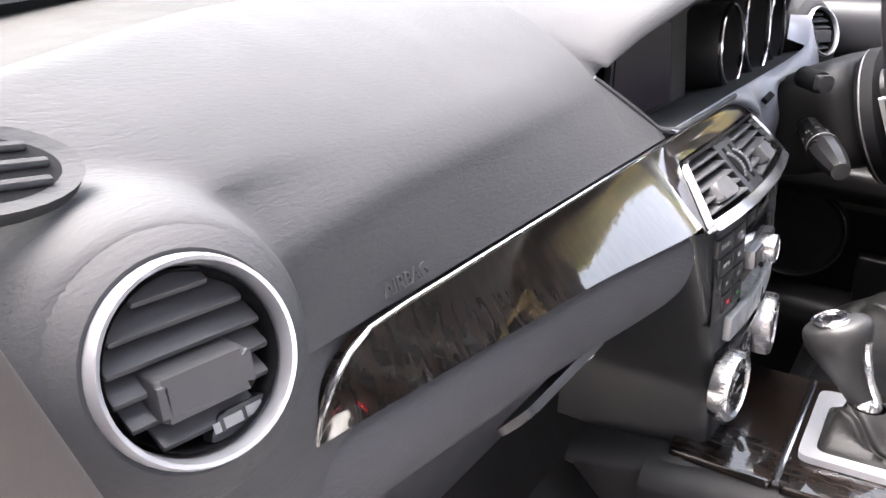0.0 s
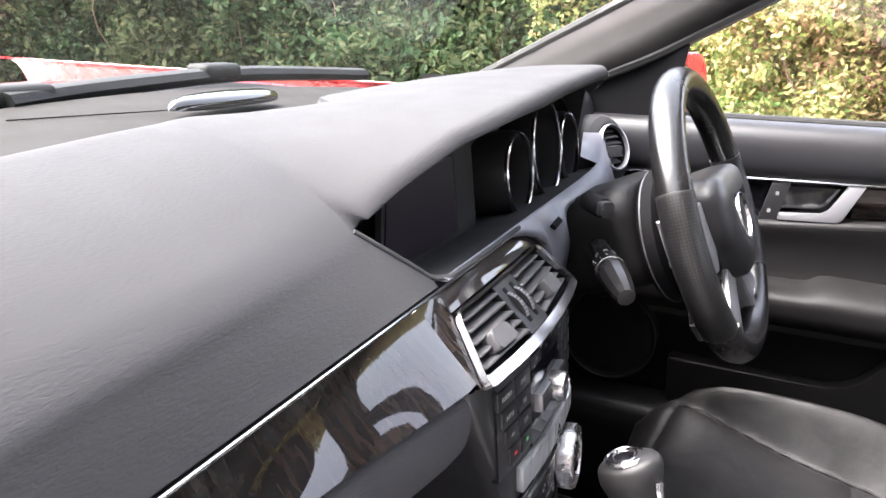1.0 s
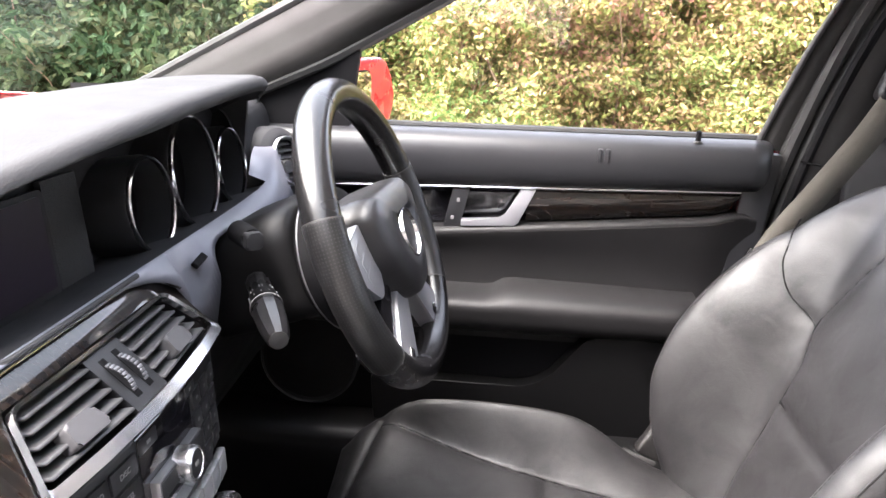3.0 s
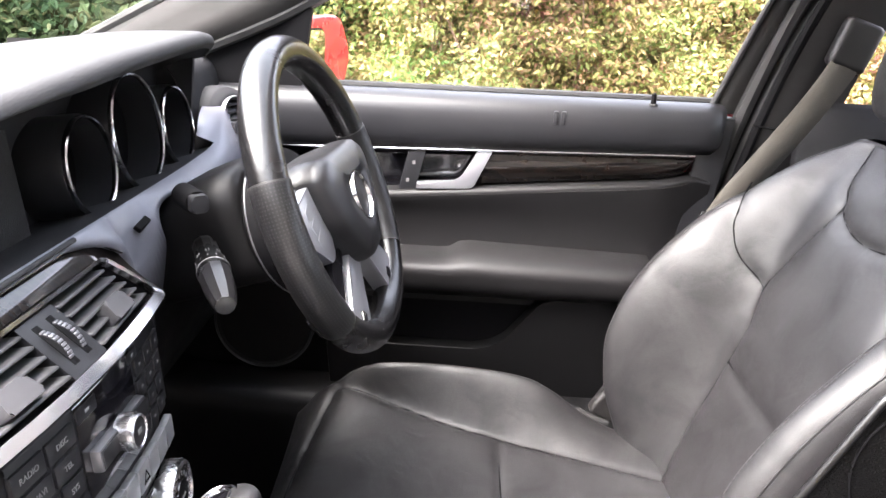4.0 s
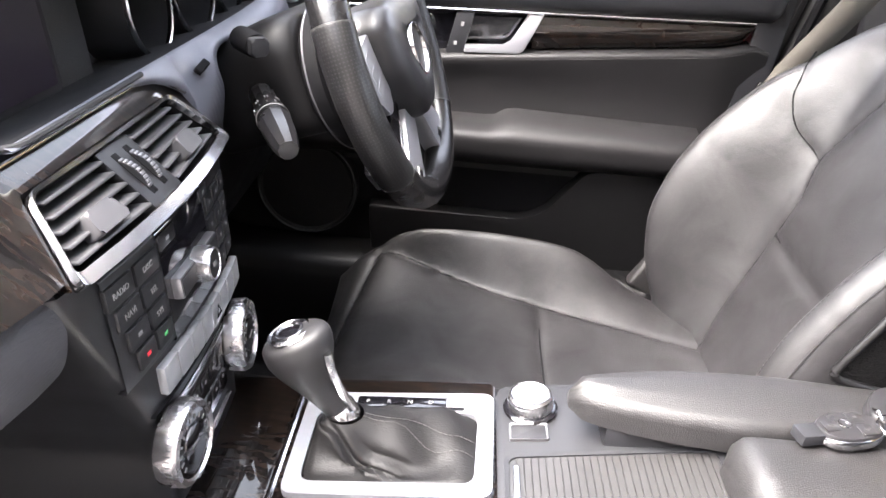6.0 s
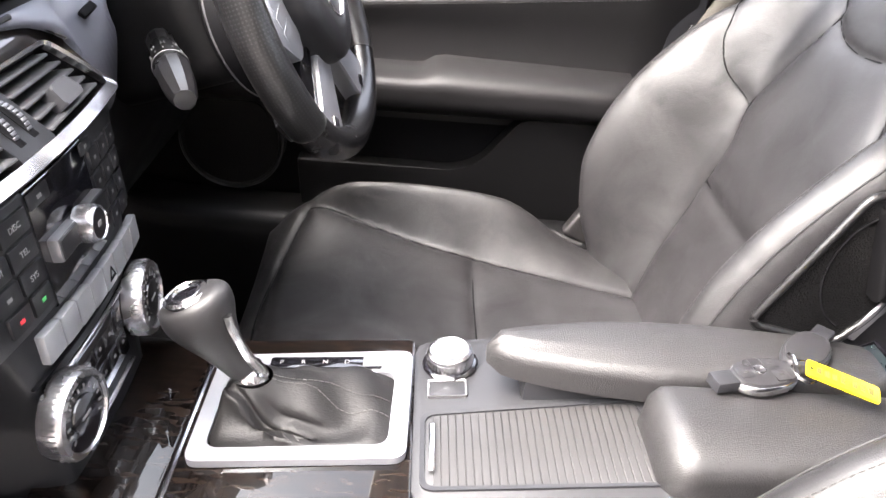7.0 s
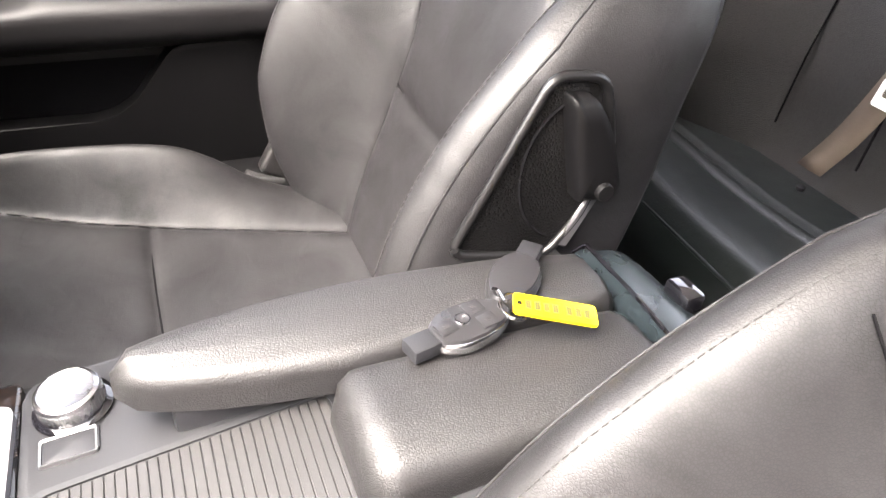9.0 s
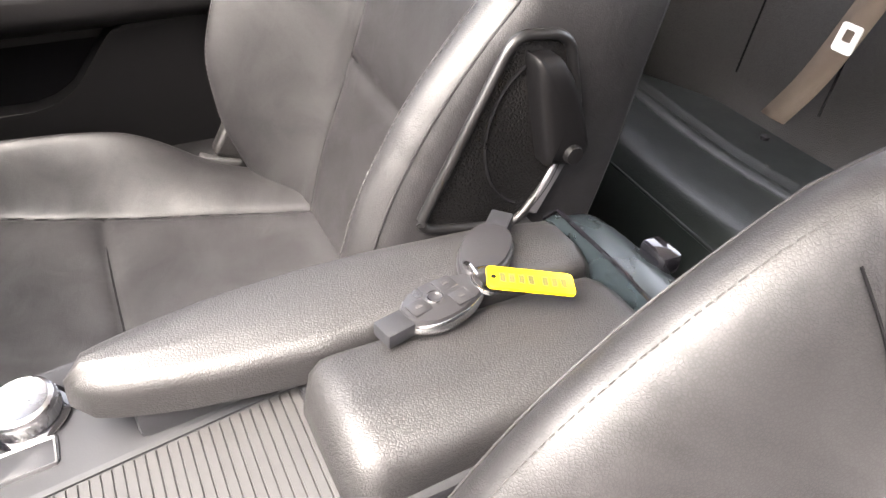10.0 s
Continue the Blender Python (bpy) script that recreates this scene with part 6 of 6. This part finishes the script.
rows = [[(x - 0.023, y + 0.014, z), (x, y + 0.016, z), (x + 0.023, y + 0.014, z)] for x, y, z in spline(line, 20)]
thicken(part("webbing", skin(rows), "rear_belt", rb), 0.0015)
m = basis((0.312, -1.318, 0.57), (1, 0, 0), (-0.1, -0.25, 1))
part("tongue", frame_ring(rounded([(-0.016, -0.02), (0.016, -0.02), (0.016, 0.02), (-0.016, 0.02)], 0.005), rounded([(-0.008, -0.005), (0.008, -0.005), (0.008, 0.012), (-0.008, 0.012)], 0.003), m, 0.004), "paper", rb)


# ---- driver's door ----
door = thing("driver_door", (0.73, -0.3, 0.3), "black driver's door trim with wood strip and bright handle", "car door")
ys = np.linspace(0.20, -0.672, 46)


def belt_z(y):
    return 0.909 - 0.012 * (y + 0.1)


def strip_z(y):
    return 0.8195 + 0.034 * -(y + 0.1) * 0.95


rows = []
for y in ys:
    bz, sz = belt_z(y), strip_z(y)
    e = max(0.0, (-0.645 - y) / 0.027)
    rows.append([(x + 0.03 * e * e, yy, z) for x, yy, z in spline([(0.762, y, bz - 0.006), (0.735, y, bz + 0.004), (0.70, y, bz + 0.002), (0.682, y, bz - 0.018), (0.682, y, bz - 0.05), (0.69, y, sz + 0.012), (0.705, y, sz + 0.002)], 18)])
part("upper_trim", skin(rows), "stack", door, "dark soft upper door trim", smooth=179)
part("glass_seal", sweep([(0.748, y, belt_z(y) + 0.005) for y in ys], 0.007, 8), "rubber", door)
# bright line and wood strip
ys2 = np.linspace(0.10, -0.628, 40)
part("bright_line", sweep([(0.7045, y, strip_z(y)) for y in ys2], 0.0028, 8), "chrome", door, "bright line over the wood strip")


def strip_low(y):
    return float(np.interp(y, [-0.63, -0.622, -0.58, -0.29, -0.12, 0.1], [0.836, 0.806, 0.795, 0.768, 0.7535, 0.742]))


rows = [[(0.708, y, strip_z(y) - 0.002), (0.702, y, strip_z(y) - 0.006), (0.700, y, 0.5 * (strip_z(y) + strip_low(y))), (0.703, y, strip_low(y) + 0.004), (0.712, y, strip_low(y))] for y in np.linspace(-0.285, -0.627, 24)]
part("wood_strip", skin(rows), "wood", door, "glossy dark wood strip", smooth=60)
rows = [[(0.712, y, strip_z(y) - 0.002), (0.722, y, strip_z(y) - 0.012), (0.724, y, strip_low(y) + 0.012), (0.712, y, strip_low(y))] for y in np.linspace(0.10, -0.29, 20)]
part("handle_bowl", skin(rows), "gloss", door)
ho = [(-0.178, 0.757), (-0.178, 0.768), (-0.24, 0.7725), (-0.252, 0.780), (-0.274, 0.822), (-0.298, 0.8235), (-0.273, 0.767), (-0.266, 0.7615)]
mm = Matrix(((0, 0, -1, 0.708), (1, 0, 0, 0), (0, 1, 0, 0), (0, 0, 0, 1)))
part("door_handle", prism(ho, mm, 0.014, 0.003), "silver", door, "satin silver door pull")
part("lock_switch", prism(rounded([(-0.148, 0.753), (-0.176, 0.754), (-0.19, 0.819), (-0.162, 0.817)], 0.003), mm, 0.008, 0.002), "stack", door)
for dz, dy in ((0.77, -0.163), (0.80, -0.172)):
    part("switch_mark", rbox((0.6985, dy - 0.0025, dz - 0.003), (0.7, dy + 0.0025, dz + 0.003), 0, 1), "white", door)
# leather insert with its stitched upper edge, the armrest and the pocket below
rows = []
for y in np.linspace(0.2, -0.66, 40):
    lo = strip_low(max(y, -0.622)) if y > -0.64 else 0.80
    back = max(0.0, (-0.60 - y) / 0.06)
    rows.append([(x + 0.012 * back, yy, z) for x, yy, z in spline([(0.716, y, lo + 0.002), (0.694, y, lo - 0.006), (0.694, y, lo - 0.02), (0.706, y, 0.71), (0.708, y, 0.66), (0.70, y, 0.62), (0.70, y, 0.56)], 18)])
part("leather_insert", skin(rows), "door_leather", door, "black leather door insert", smooth=179)
stitches([(0.6925, y, strip_low(max(y, -0.622)) - 0.013) for y in np.linspace(0.0, -0.62, 40)], door, 0.006, 0.004)
rows = []
for y in np.linspace(0.15, -0.575, 44):
    rise = 0.015 * max(0.0, min(1.0, (-0.235 - y) / 0.024))
    rise = rise * (1 - 0.55 * max(0.0, (-0.27 - y) / 0.31))
    end = max(0.0, (-0.545 - y) / 0.03)
    k = math.sqrt(max(0.0, 1 - min(1.0, end) ** 2))
    depth = 0.062 * (0.25 + 0.75 * k)
    rows.append(spline([(0.705, y, 0.656 + rise), (0.69, y, 0.653 + rise), (0.66, y, 0.65 + rise * 0.6), (0.705 - depth - 0.006, y, 0.641 + rise * 0.2), (0.705 - depth - 0.008, y, 0.622), (0.705 - depth, y, 0.60), (0.68, y, 0.578), (0.70, y, 0.574)], 24))
part("door_armrest", skin(rows), "door_leather", door, "black padded door armrest", smooth=179)
for dz in (0, 0.006):
    stitches([(0.6385, y, 0.639 - dz) for y in np.linspace(0.0, -0.53, 30)], door, 0.006, 0.004)
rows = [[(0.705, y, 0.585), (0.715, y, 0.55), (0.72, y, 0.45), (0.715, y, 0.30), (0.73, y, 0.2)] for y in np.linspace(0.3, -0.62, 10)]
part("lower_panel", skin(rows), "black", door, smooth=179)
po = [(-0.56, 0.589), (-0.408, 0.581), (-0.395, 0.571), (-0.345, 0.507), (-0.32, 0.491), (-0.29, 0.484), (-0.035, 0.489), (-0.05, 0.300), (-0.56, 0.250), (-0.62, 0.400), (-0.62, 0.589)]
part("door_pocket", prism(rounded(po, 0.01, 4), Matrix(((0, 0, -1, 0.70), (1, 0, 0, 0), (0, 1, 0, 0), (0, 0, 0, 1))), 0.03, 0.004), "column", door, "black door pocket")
ms = Matrix(((0, 0, -1, 0.70), (1, 0, 0, 0.075), (0, 1, 0, 0.505), (0, 0, 0, 1)))
sp = part("speaker_grille", lathe([(0.087, -0.02), (0.087, 0.012), (0.082, 0.018), (0.078, 0.014), (0.0005, 0.02)], ms, 48), "speaker", door, "round black speaker grille")
part("speaker_rim", lathe([(0.0835, 0.0165), (0.0855, 0.0185), (0.0875, 0.0165)], ms, 48, cap=False), "stack", sp)
part("lock_pin", lathe([(0.0045, 0), (0.004, 0.018), (0.0005, 0.02)], basis((0.70, -0.547, belt_z(-0.547)), (1, 0, 0), (0, 1, 0)), 16), "black", door)
part("pin_bush", lathe([(0.008, 0), (0.007, 0.003), (0.0005, 0.003)], basis((0.70, -0.547, belt_z(-0.547)), (1, 0, 0), (0, 1, 0)), 16), "rubber", door)
for dy in (-0.393, -0.405):
    part("clip_hole", rbox((-0.004, -0.004, -0.011), (0.004, 0.004, 0.011), 0.003, 2, Matrix.Translation((0.683, dy, 0.888))), "stack", door)
part("shut_face", prism([(-0.585, 0.25), (-0.60, 0.56), (-0.625, 0.74), (-0.628, 0.85), (-0.64, 0.90), (-0.685, 0.90), (-0.665, 0.7), (-0.62, 0.25)], Matrix(((0, 0, -1, 0.735), (1, 0, 0, 0), (0, 1, 0, 0), (0, 0, 0, 1))), 0.028, 0.004), "stack", door)
# window frame behind and the glass
fr = [(0.735, -0.667, 0.905), (0.73, -0.70, 1.0), (0.715, -0.735, 1.1), (0.66, -0.80, 1.27)]
rows = []
for x, y, z in spline(fr, 14):
    rows.append([(x + 0.01, y + 0.02, z), (x - 0.005, y + 0.016, z), (x - 0.012, y, z), (x - 0.006, y - 0.024, z), (x + 0.012, y - 0.028, z)])
part("window_frame", skin(rows), "pillar", door, "grey window frame", smooth=60)
part("frame_seal", sweep([(x - 0.006, y + 0.021, z) for x, y, z in spline(fr, 14)], 0.005, 8), "rubber", door)
top = [(0.745, 0.02, 1.04), (0.71, -0.2, 1.16), (0.66, -0.42, 1.255), (0.645, -0.6, 1.285), (0.655, -0.8, 1.275)]
part("window_frame", sweep(spline(top, 16), 0.02, 8), "pillar", door)
bm = bmesh.new()
bm.faces.new([bm.verts.new(p) for p in [(0.752, 0.03, 0.9), (0.752, -0.68, 0.9), (0.672, -0.8, 1.27), (0.66, -0.45, 1.25), (0.72, -0.15, 1.13)]])
g = part("window_pane", bm, "glass", door)
g.visible_shadow = False
rows = [[(0.765, y, 0.915), (0.80, y, 0.90), (0.845, y, 0.80), (0.86, y, 0.6), (0.84, y, 0.3), (0.80, y, 0.1)] for y in (0.35, 0, -0.5, -1.0, -1.5)]
part("outer_skin", loft(rows, 10, 16), "red", door, "red painted outer skin", smooth=179)


# ---- steering wheel and column ----
C = Vector((0.362, -0.093, 0.826))
TW, YW = radians(22), radians(5.5)
mw = basis(C, (math.cos(YW), -math.sin(YW), 0), (0, math.sin(TW), math.cos(TW)))  # x across, y up the wheel, z to the driver
wheel = thing("steering_wheel", C, "black leather steering wheel with perforated grips and silver spokes", "steering wheel")


def rim(q0, q1, r, n, thick=(0.019, 0.0205)):
    rows = []
    for q in np.linspace(q0, q1, n):
        k = 1.0 - 0.03 * max(0.0, -math.sin(q) - 0.75) / 0.25
        c = mw @ Vector((r * math.cos(q), r * math.sin(q) * k, 0))
        rad = mw.to_3x3() @ Vector((math.cos(q), math.sin(q), 0))
        ax = mw.to_3x3() @ Vector((0, 0, 1))
        rows.append([c + rad * thick[0] * math.cos(a) + ax * thick[1] * math.sin(a) for a in np.linspace(0, 2 * math.pi, 28, endpoint=False)])
    bm = skin(rows, closed_v=True, cap=True)
    uv = bm.loops.layers.uv.new("UVMap")
    back = mw.inverted()
    for face in bm.faces:
        angles = []
        for loop in face.loops:
            p = back @ loop.vert.co
            q = math.atan2(p.y, p.x)
            a = math.atan2(p.z / thick[1], (math.hypot(p.x, p.y) - r) / thick[0])
            angles.append((q % (2 * math.pi), a))
        if max(a for _, a in angles) - min(a for _, a in angles) > math.pi:
            angles = [(q, a + 2 * math.pi if a < 0 else a) for q, a in angles]
        if max(q for q, _ in angles) - min(q for q, _ in angles) > math.pi:
            angles = [(q + 2 * math.pi if q < math.pi else q, a) for q, a in angles]
        for loop, (q, a) in zip(face.loops, angles):
            loop[uv].uv = (q * r, a * thick[0])
    return bm


RR = 0.174
d = radians
part("upper_rim", rim(d(18.5), d(161.5), RR, 56), "wheel_leather", wheel, smooth=60)
part("grip", rim(d(162), d(218), RR, 36, (0.0197, 0.0212)), "perforated", wheel, "perforated leather grip", smooth=60)
part("grip", rim(d(-38), d(18), RR, 36, (0.0197, 0.0212)), "perforated", wheel, "perforated leather grip", smooth=60)
part("lower_rim", rim(d(218.5), d(321.5), RR, 40), "wheel_leather", wheel, smooth=60)
for q in (18.25, 161.75, 218.25, -38.25):
    part("rim_seam", rim(d(q - 0.3), d(q + 0.3), RR, 3, (0.0199, 0.0214)), "tambour", wheel)
hub = rounded([(-0.098, 0.040), (-0.075, 0.058), (0.075, 0.058), (0.098, 0.040), (0.085, -0.022), (0.028, -0.082), (-0.028, -0.082), (-0.085, -0.022)], 0.024, 6)
hm = mw @ Matrix.Translation((0.002, -0.003, -0.014))
rows = []
for k, h in ((0.94, -0.03), (1.0, 0.01), (0.99, 0.028), (0.95, 0.038), (0.86, 0.044), (0.6, 0.048), (0.44, 0.049), (0.4, 0.045), (0.1, 0.044)):
    rows.append([hm @ Vector((x * k, y * k, h)) for x, y in hub])
part("airbag_cover", skin(rows, closed_v=True, cap=True), "hub", wheel, "grey airbag cover", smooth=60)
em = hm @ Matrix.Translation((0, -0.006, 0))
part("emblem", lathe([(0.0265, 0.045), (0.028, 0.050), (0.030, 0.050), (0.0315, 0.046)], em, 44, cap=False), "chrome", wheel, "plain bright ring emblem")
part("emblem_disc", lathe([(0.028, 0.0462), (0.02, 0.047), (0.0005, 0.048)], em, 36, cap=False), "hub", wheel)
for s in (-1, 1):
    sp = [(s * 0.07, 0.036), (s * 0.162, 0.026), (s * 0.166, -0.022), (s * 0.12, -0.055), (s * 0.06, -0.05)]
    part("side_spoke", prism(sp, mw @ Matrix.Translation((0, 0, -0.026)), 0.024, 0.004), "stack", wheel)
    pad_line = rounded([(s * 0.088, 0.034), (s * 0.146, 0.022), (s * 0.142, -0.022), (s * 0.098, -0.056), (s * 0.076, -0.04)], 0.008)
    bt = part("switch_pad", prism(pad_line, mw @ Matrix.Translation((0, 0, -0.004)), 0.012, 0.003), "silver", wheel, "silver switch pad")
    for k in range(3):
        part("switch", rbox((-0.014, -0.0060, 0), (0.014, 0.0060, 0.0012), 0.0005, 1, mw @ pose(s * (0.113 - 0.004 * k), 0.012 - 0.0165 * k, 0.0072, 0, 0, -s * 22)), "silver", bt)
    lo = rounded([(s * 0.012, -0.074), (s * 0.044, -0.058), (s * 0.106, -0.118), (s * 0.094, -0.152), (s * 0.066, -0.158)], 0.006)
    spoke = part("lower_spoke", prism(lo, mw @ Matrix.Translation((0, 0, -0.014)), 0.022, 0.005, 3), "silver", wheel, "bright lower spoke")
    part("spoke_button", rbox((-0.007, -0.011, 0), (0.007, 0.011, 0.003), 0.002, 2, mw @ pose(s * 0.078, -0.135, 0.0075, 0, 0, s * 40)), "gloss", spoke)
    lo = rounded([(s * 0.05, -0.05), (s * 0.085, -0.045), (s * 0.142, -0.098), (s * 0.118, -0.128)], 0.006)
    part("spoke_back", prism(lo, mw @ Matrix.Translation((0, 0, -0.03)), 0.034, 0.008, 3), "gloss", wheel, "black spoke blade")
col = thing("steering_column", (0.36, 0.05, 0.8), "black steering column shroud with stalks", "steering column")
rows = []
for f, rx, ry in ((0.040, 0.07, 0.05), (0.046, 0.105, 0.078), (0.05, 0.114, 0.086), (0.066, 0.116, 0.088), (0.070, 0.112, 0.084)):
    rows.append([mw @ Vector((rx * math.cos(q), -0.012 + ry * math.sin(q), -f)) for q in np.linspace(0, 2 * math.pi, 56, endpoint=False)])
disc = part("column_disc", skin(rows, closed_v=True, cap=True), "black", col, smooth=40)
part("disc_edge", sweep([mw @ Vector((0.1155 * math.cos(q), -0.012 + 0.0875 * math.sin(q), -0.064)) for q in np.linspace(d(95), d(270), 40)], 0.0011, 6), "dark_silver", disc)
rows = []
for f, w, top, bot in ((0.071, 0.088, 0.066, -0.058), (0.076, 0.096, 0.072, -0.062), (0.10, 0.10, 0.074, -0.06), (0.14, 0.102, 0.072, -0.058), (0.20, 0.102, 0.068, -0.055)):
    rows.append([mw @ Vector((x, y, -f)) for x, y in rounded([(-w * 1.02, bot), (w, bot), (w, top), (-w * 1.02, top)], 0.045, 9)])
part("shroud", skin(rows, closed_v=True, cap=True), "column", col, smooth=60)
knob_m = basis((0.229, 0.027, 0.848), (1, -1.2, 0), (0, 0.0, 1))
part("adjuster_base", lathe([(0.0125, -0.03), (0.0125, 0.004), (0.011, 0.006), (0.0005, 0.006)], knob_m, 32), "black", col)
part("adjuster_knob", prism(rounded([(-0.009, -0.009), (0.009, -0.009), (0.009, 0.009), (-0.009, 0.009)], 0.004), knob_m @ Matrix.Translation((0, 0, 0.005)), 0.011, 0.003, 3), "dash_dark", col, "square adjuster knob")
paddle = prism(rounded([(-0.096, -0.05), (-0.110, 0.024), (-0.122, 0.026), (-0.116, -0.02), (-0.106, -0.054)], 0.004), mw @ Matrix.Translation((0, 0, -0.04)), 0.008, 0.003)
part("paddle", paddle, "dark_silver", wheel, "grey shift paddle")
# indicator stalk: neck, flared sleeve with its ring, and a faceted end
s0, s1 = Vector((0.278, 0.036, 0.786)), Vector((0.158, -0.022, 0.769))
ax = s1 - s0
ms = basis(s0, ax.cross(Vector((0, 0, 1))), ax.cross(ax.cross(Vector((0, 0, 1)))))
if (ms.to_3x3() @ Vector((0, 0, 1))).dot(ax) < 0:
    ms = ms @ pose(0, 0, 0, 180)
L = ax.length
pr = [(-0.14, 0.001), (-0.12, 0.006), (-0.07, 0.0105), (0.02, 0.0118), (0.06, 0.014), (0.10, 0.0135), (0.3, 0.0135), (0.48, 0.0162), (0.52, 0.0167), (0.62, 0.017), (0.78, 0.016), (0.9, 0.014), (1.0, 0.0115), (1.03, 0.010), (1.035, 0.001)]
st = part("indicator_stalk", lathe([(r, f * L) for f, r in pr], ms, 10), "stalk", col, "black wiper and indicator stalk with white marks", smooth=30)
part("stalk_sleeve", lathe([(0.0125, 0.0), (0.0118, 0.1 * L), (0.014, 0.3 * L), (0.017, 0.48 * L), (0.0174, 0.53 * L), (0.0165, 0.56 * L)], ms, 36, cap=False), "column", st, smooth=60)
part("stalk_ring", lathe([(0.0170, 0.503 * L), (0.0177, 0.507 * L), (0.0177, 0.518 * L), (0.0170, 0.522 * L)], ms, 36, cap=False), "white", st)
for k in range(12):
    part("stalk_mark", rbox((0.0155, -0.0006, 0.43 * L), (0.0167, 0.0006, 0.45 * L), 0, 1, ms @ pose(0, 0, 0, 0, 0, k * 30 + 15)), "white", st)
for k in range(8):
    for w in (-0.0015, 0.0015):
        part("stalk_mark", rbox((0.0135, w - 0.0007, 0.32 * L), (0.0155, w + 0.0007, 0.355 * L), 0, 1, ms @ pose(0, 0, 0, 0, 0, k * 45 + 10)), "white", st)

# ---- keys ----
KZ = 0.6225


def fob(name, m, label, plain):
    k = thing(name, m.translation, label, "car key", "car keys")
    body = [(-0.0275, 0.0), (-0.025, 0.010), (-0.012, 0.0175), (0.008, 0.018), (0.024, 0.013), (0.0335, 0.006), (0.0335, -0.006), (0.024, -0.013), (0.008, -0.018), (-0.012, -0.0175), (-0.025, -0.010)]
    outl = [tuple(p) for p in spline(body, 40, closed=True)]
    rows = [[m @ Vector((x * f, y * f, h)) for x, y in outl] for f, h in ((0.9, 0), (1.0, 0.003), (1.0, 0.006), (0.96, 0.0095), (0.9, 0.0105), (0.5, 0.011), (0.05, 0.011))]
    part("fob_shell", skin(rows, closed_v=True, cap=True), "chrome" if not plain else "key_face", k, smooth=50)
    rows = [[m @ Vector((x * f, y * f * 0.94, h)) for x, y in outl] for f, h in ((0.985, 0.006), (0.98, 0.010), (0.93, 0.0125), (0.5, 0.0138), (0.05, 0.014))]
    part("fob_face", skin(rows, closed_v=True, cap=True), "key_face", k, smooth=50)
    part("fob_nose", rbox((-0.0455, -0.0085, 0.001), (-0.025, 0.0085, 0.0115), 0.002, 2, m), "stack", k)
    if not plain:
        for x, y in ((-0.0165, 0.0), (0.0105, 0.0075), (0.0115, -0.0078)):
            b = part("key_button", rbox((-0.0068, -0.0062, 0.011), (0.0068, 0.0062, 0.0143), 0.0012, 2, m @ Matrix.Translation((x, y, 0))), "key_face", k)
            part("mark", rbox((-0.002, -0.0012, 0.0142), (0.002, 0.0012, 0.0145), 0, 1, m @ Matrix.Translation((x, y, 0))), "stitch", b)
        part("emblem", lathe([(0.0042, 0.0138), (0.0045, 0.015), (0.0054, 0.015), (0.0058, 0.0138)], m @ Matrix.Translation((-0.003, 0.001, 0)), 28, cap=False), "chrome", k)
    else:
        part("spare_nose", rbox((-0.047, -0.006, 0.003), (-0.040, 0.006, 0.010), 0.0015, 1, m), "stack", k)
    return k


fob("car_key", basis((-0.0125, -0.5232, KZ), (0.234, -0.972, 0), (0.972, 0.234, 0)), "black and chrome car key fob on the armrest", False)
fob("car_key", basis((0.022, -0.576, KZ + 0.002), (-0.713, 0.706, 0), (-0.706, -0.713, 0)), "plain dark back of a second car key fob", True)
ringk = thing("key_ring", (0.0, -0.572, KZ), "bright steel split ring joining the keys", "key ring")
mr = basis((-0.009, -0.560, KZ + 0.011), (1, 0.2, 0.25), (-0.2, 1, 0.1))
for h in (0, 0.0016):
    part("ring_coil", sweep([mr @ Vector((0.011 * math.cos(q), 0.011 * math.sin(q), h)) for q in np.linspace(0, 2 * math.pi, 32, endpoint=False)], 0.0009, 6, closed=True), "chrome", ringk)
part("link", sweep([mr @ Vector((0.008, 0.004, 0.0)), mr @ Vector((0.014, 0.006, 0.004)), mr @ Vector((0.019, 0.004, 0.0))], 0.0018, 6), "chrome", ringk)
tag = thing("number_tag", (-0.02, -0.595, KZ), "yellow number plate key tag with worn dark print", "key tag")
mt = basis((-0.0285, -0.5795, KZ + 0.0185), (-0.022, -0.05, -0.007), (0.05, -0.022, 0.004))
part("tag_plate", prism(rounded([(-0.0285, -0.0095), (0.0285, -0.0095), (0.0285, 0.0095), (-0.0285, 0.0095)], 0.003), mt, 0.002, 0.0005), "yellow", tag, "yellow plastic plate")
for k in range(7):
    x = -0.0185 + 0.0062 * k + (0.003 if k > 3 else 0)
    part("print_bar", rbox((x - 0.002, -0.004, 0.0018), (x + 0.002, 0.004, 0.0022), 0, 1, mt), "tag_ink", tag)
part("tag_hole", lathe([(0.0019, 0.0018), (0.0019, 0.0023), (0.0005, 0.0023)], mt @ Matrix.Translation((-0.0245, 0, 0)), 16), "black", tag)
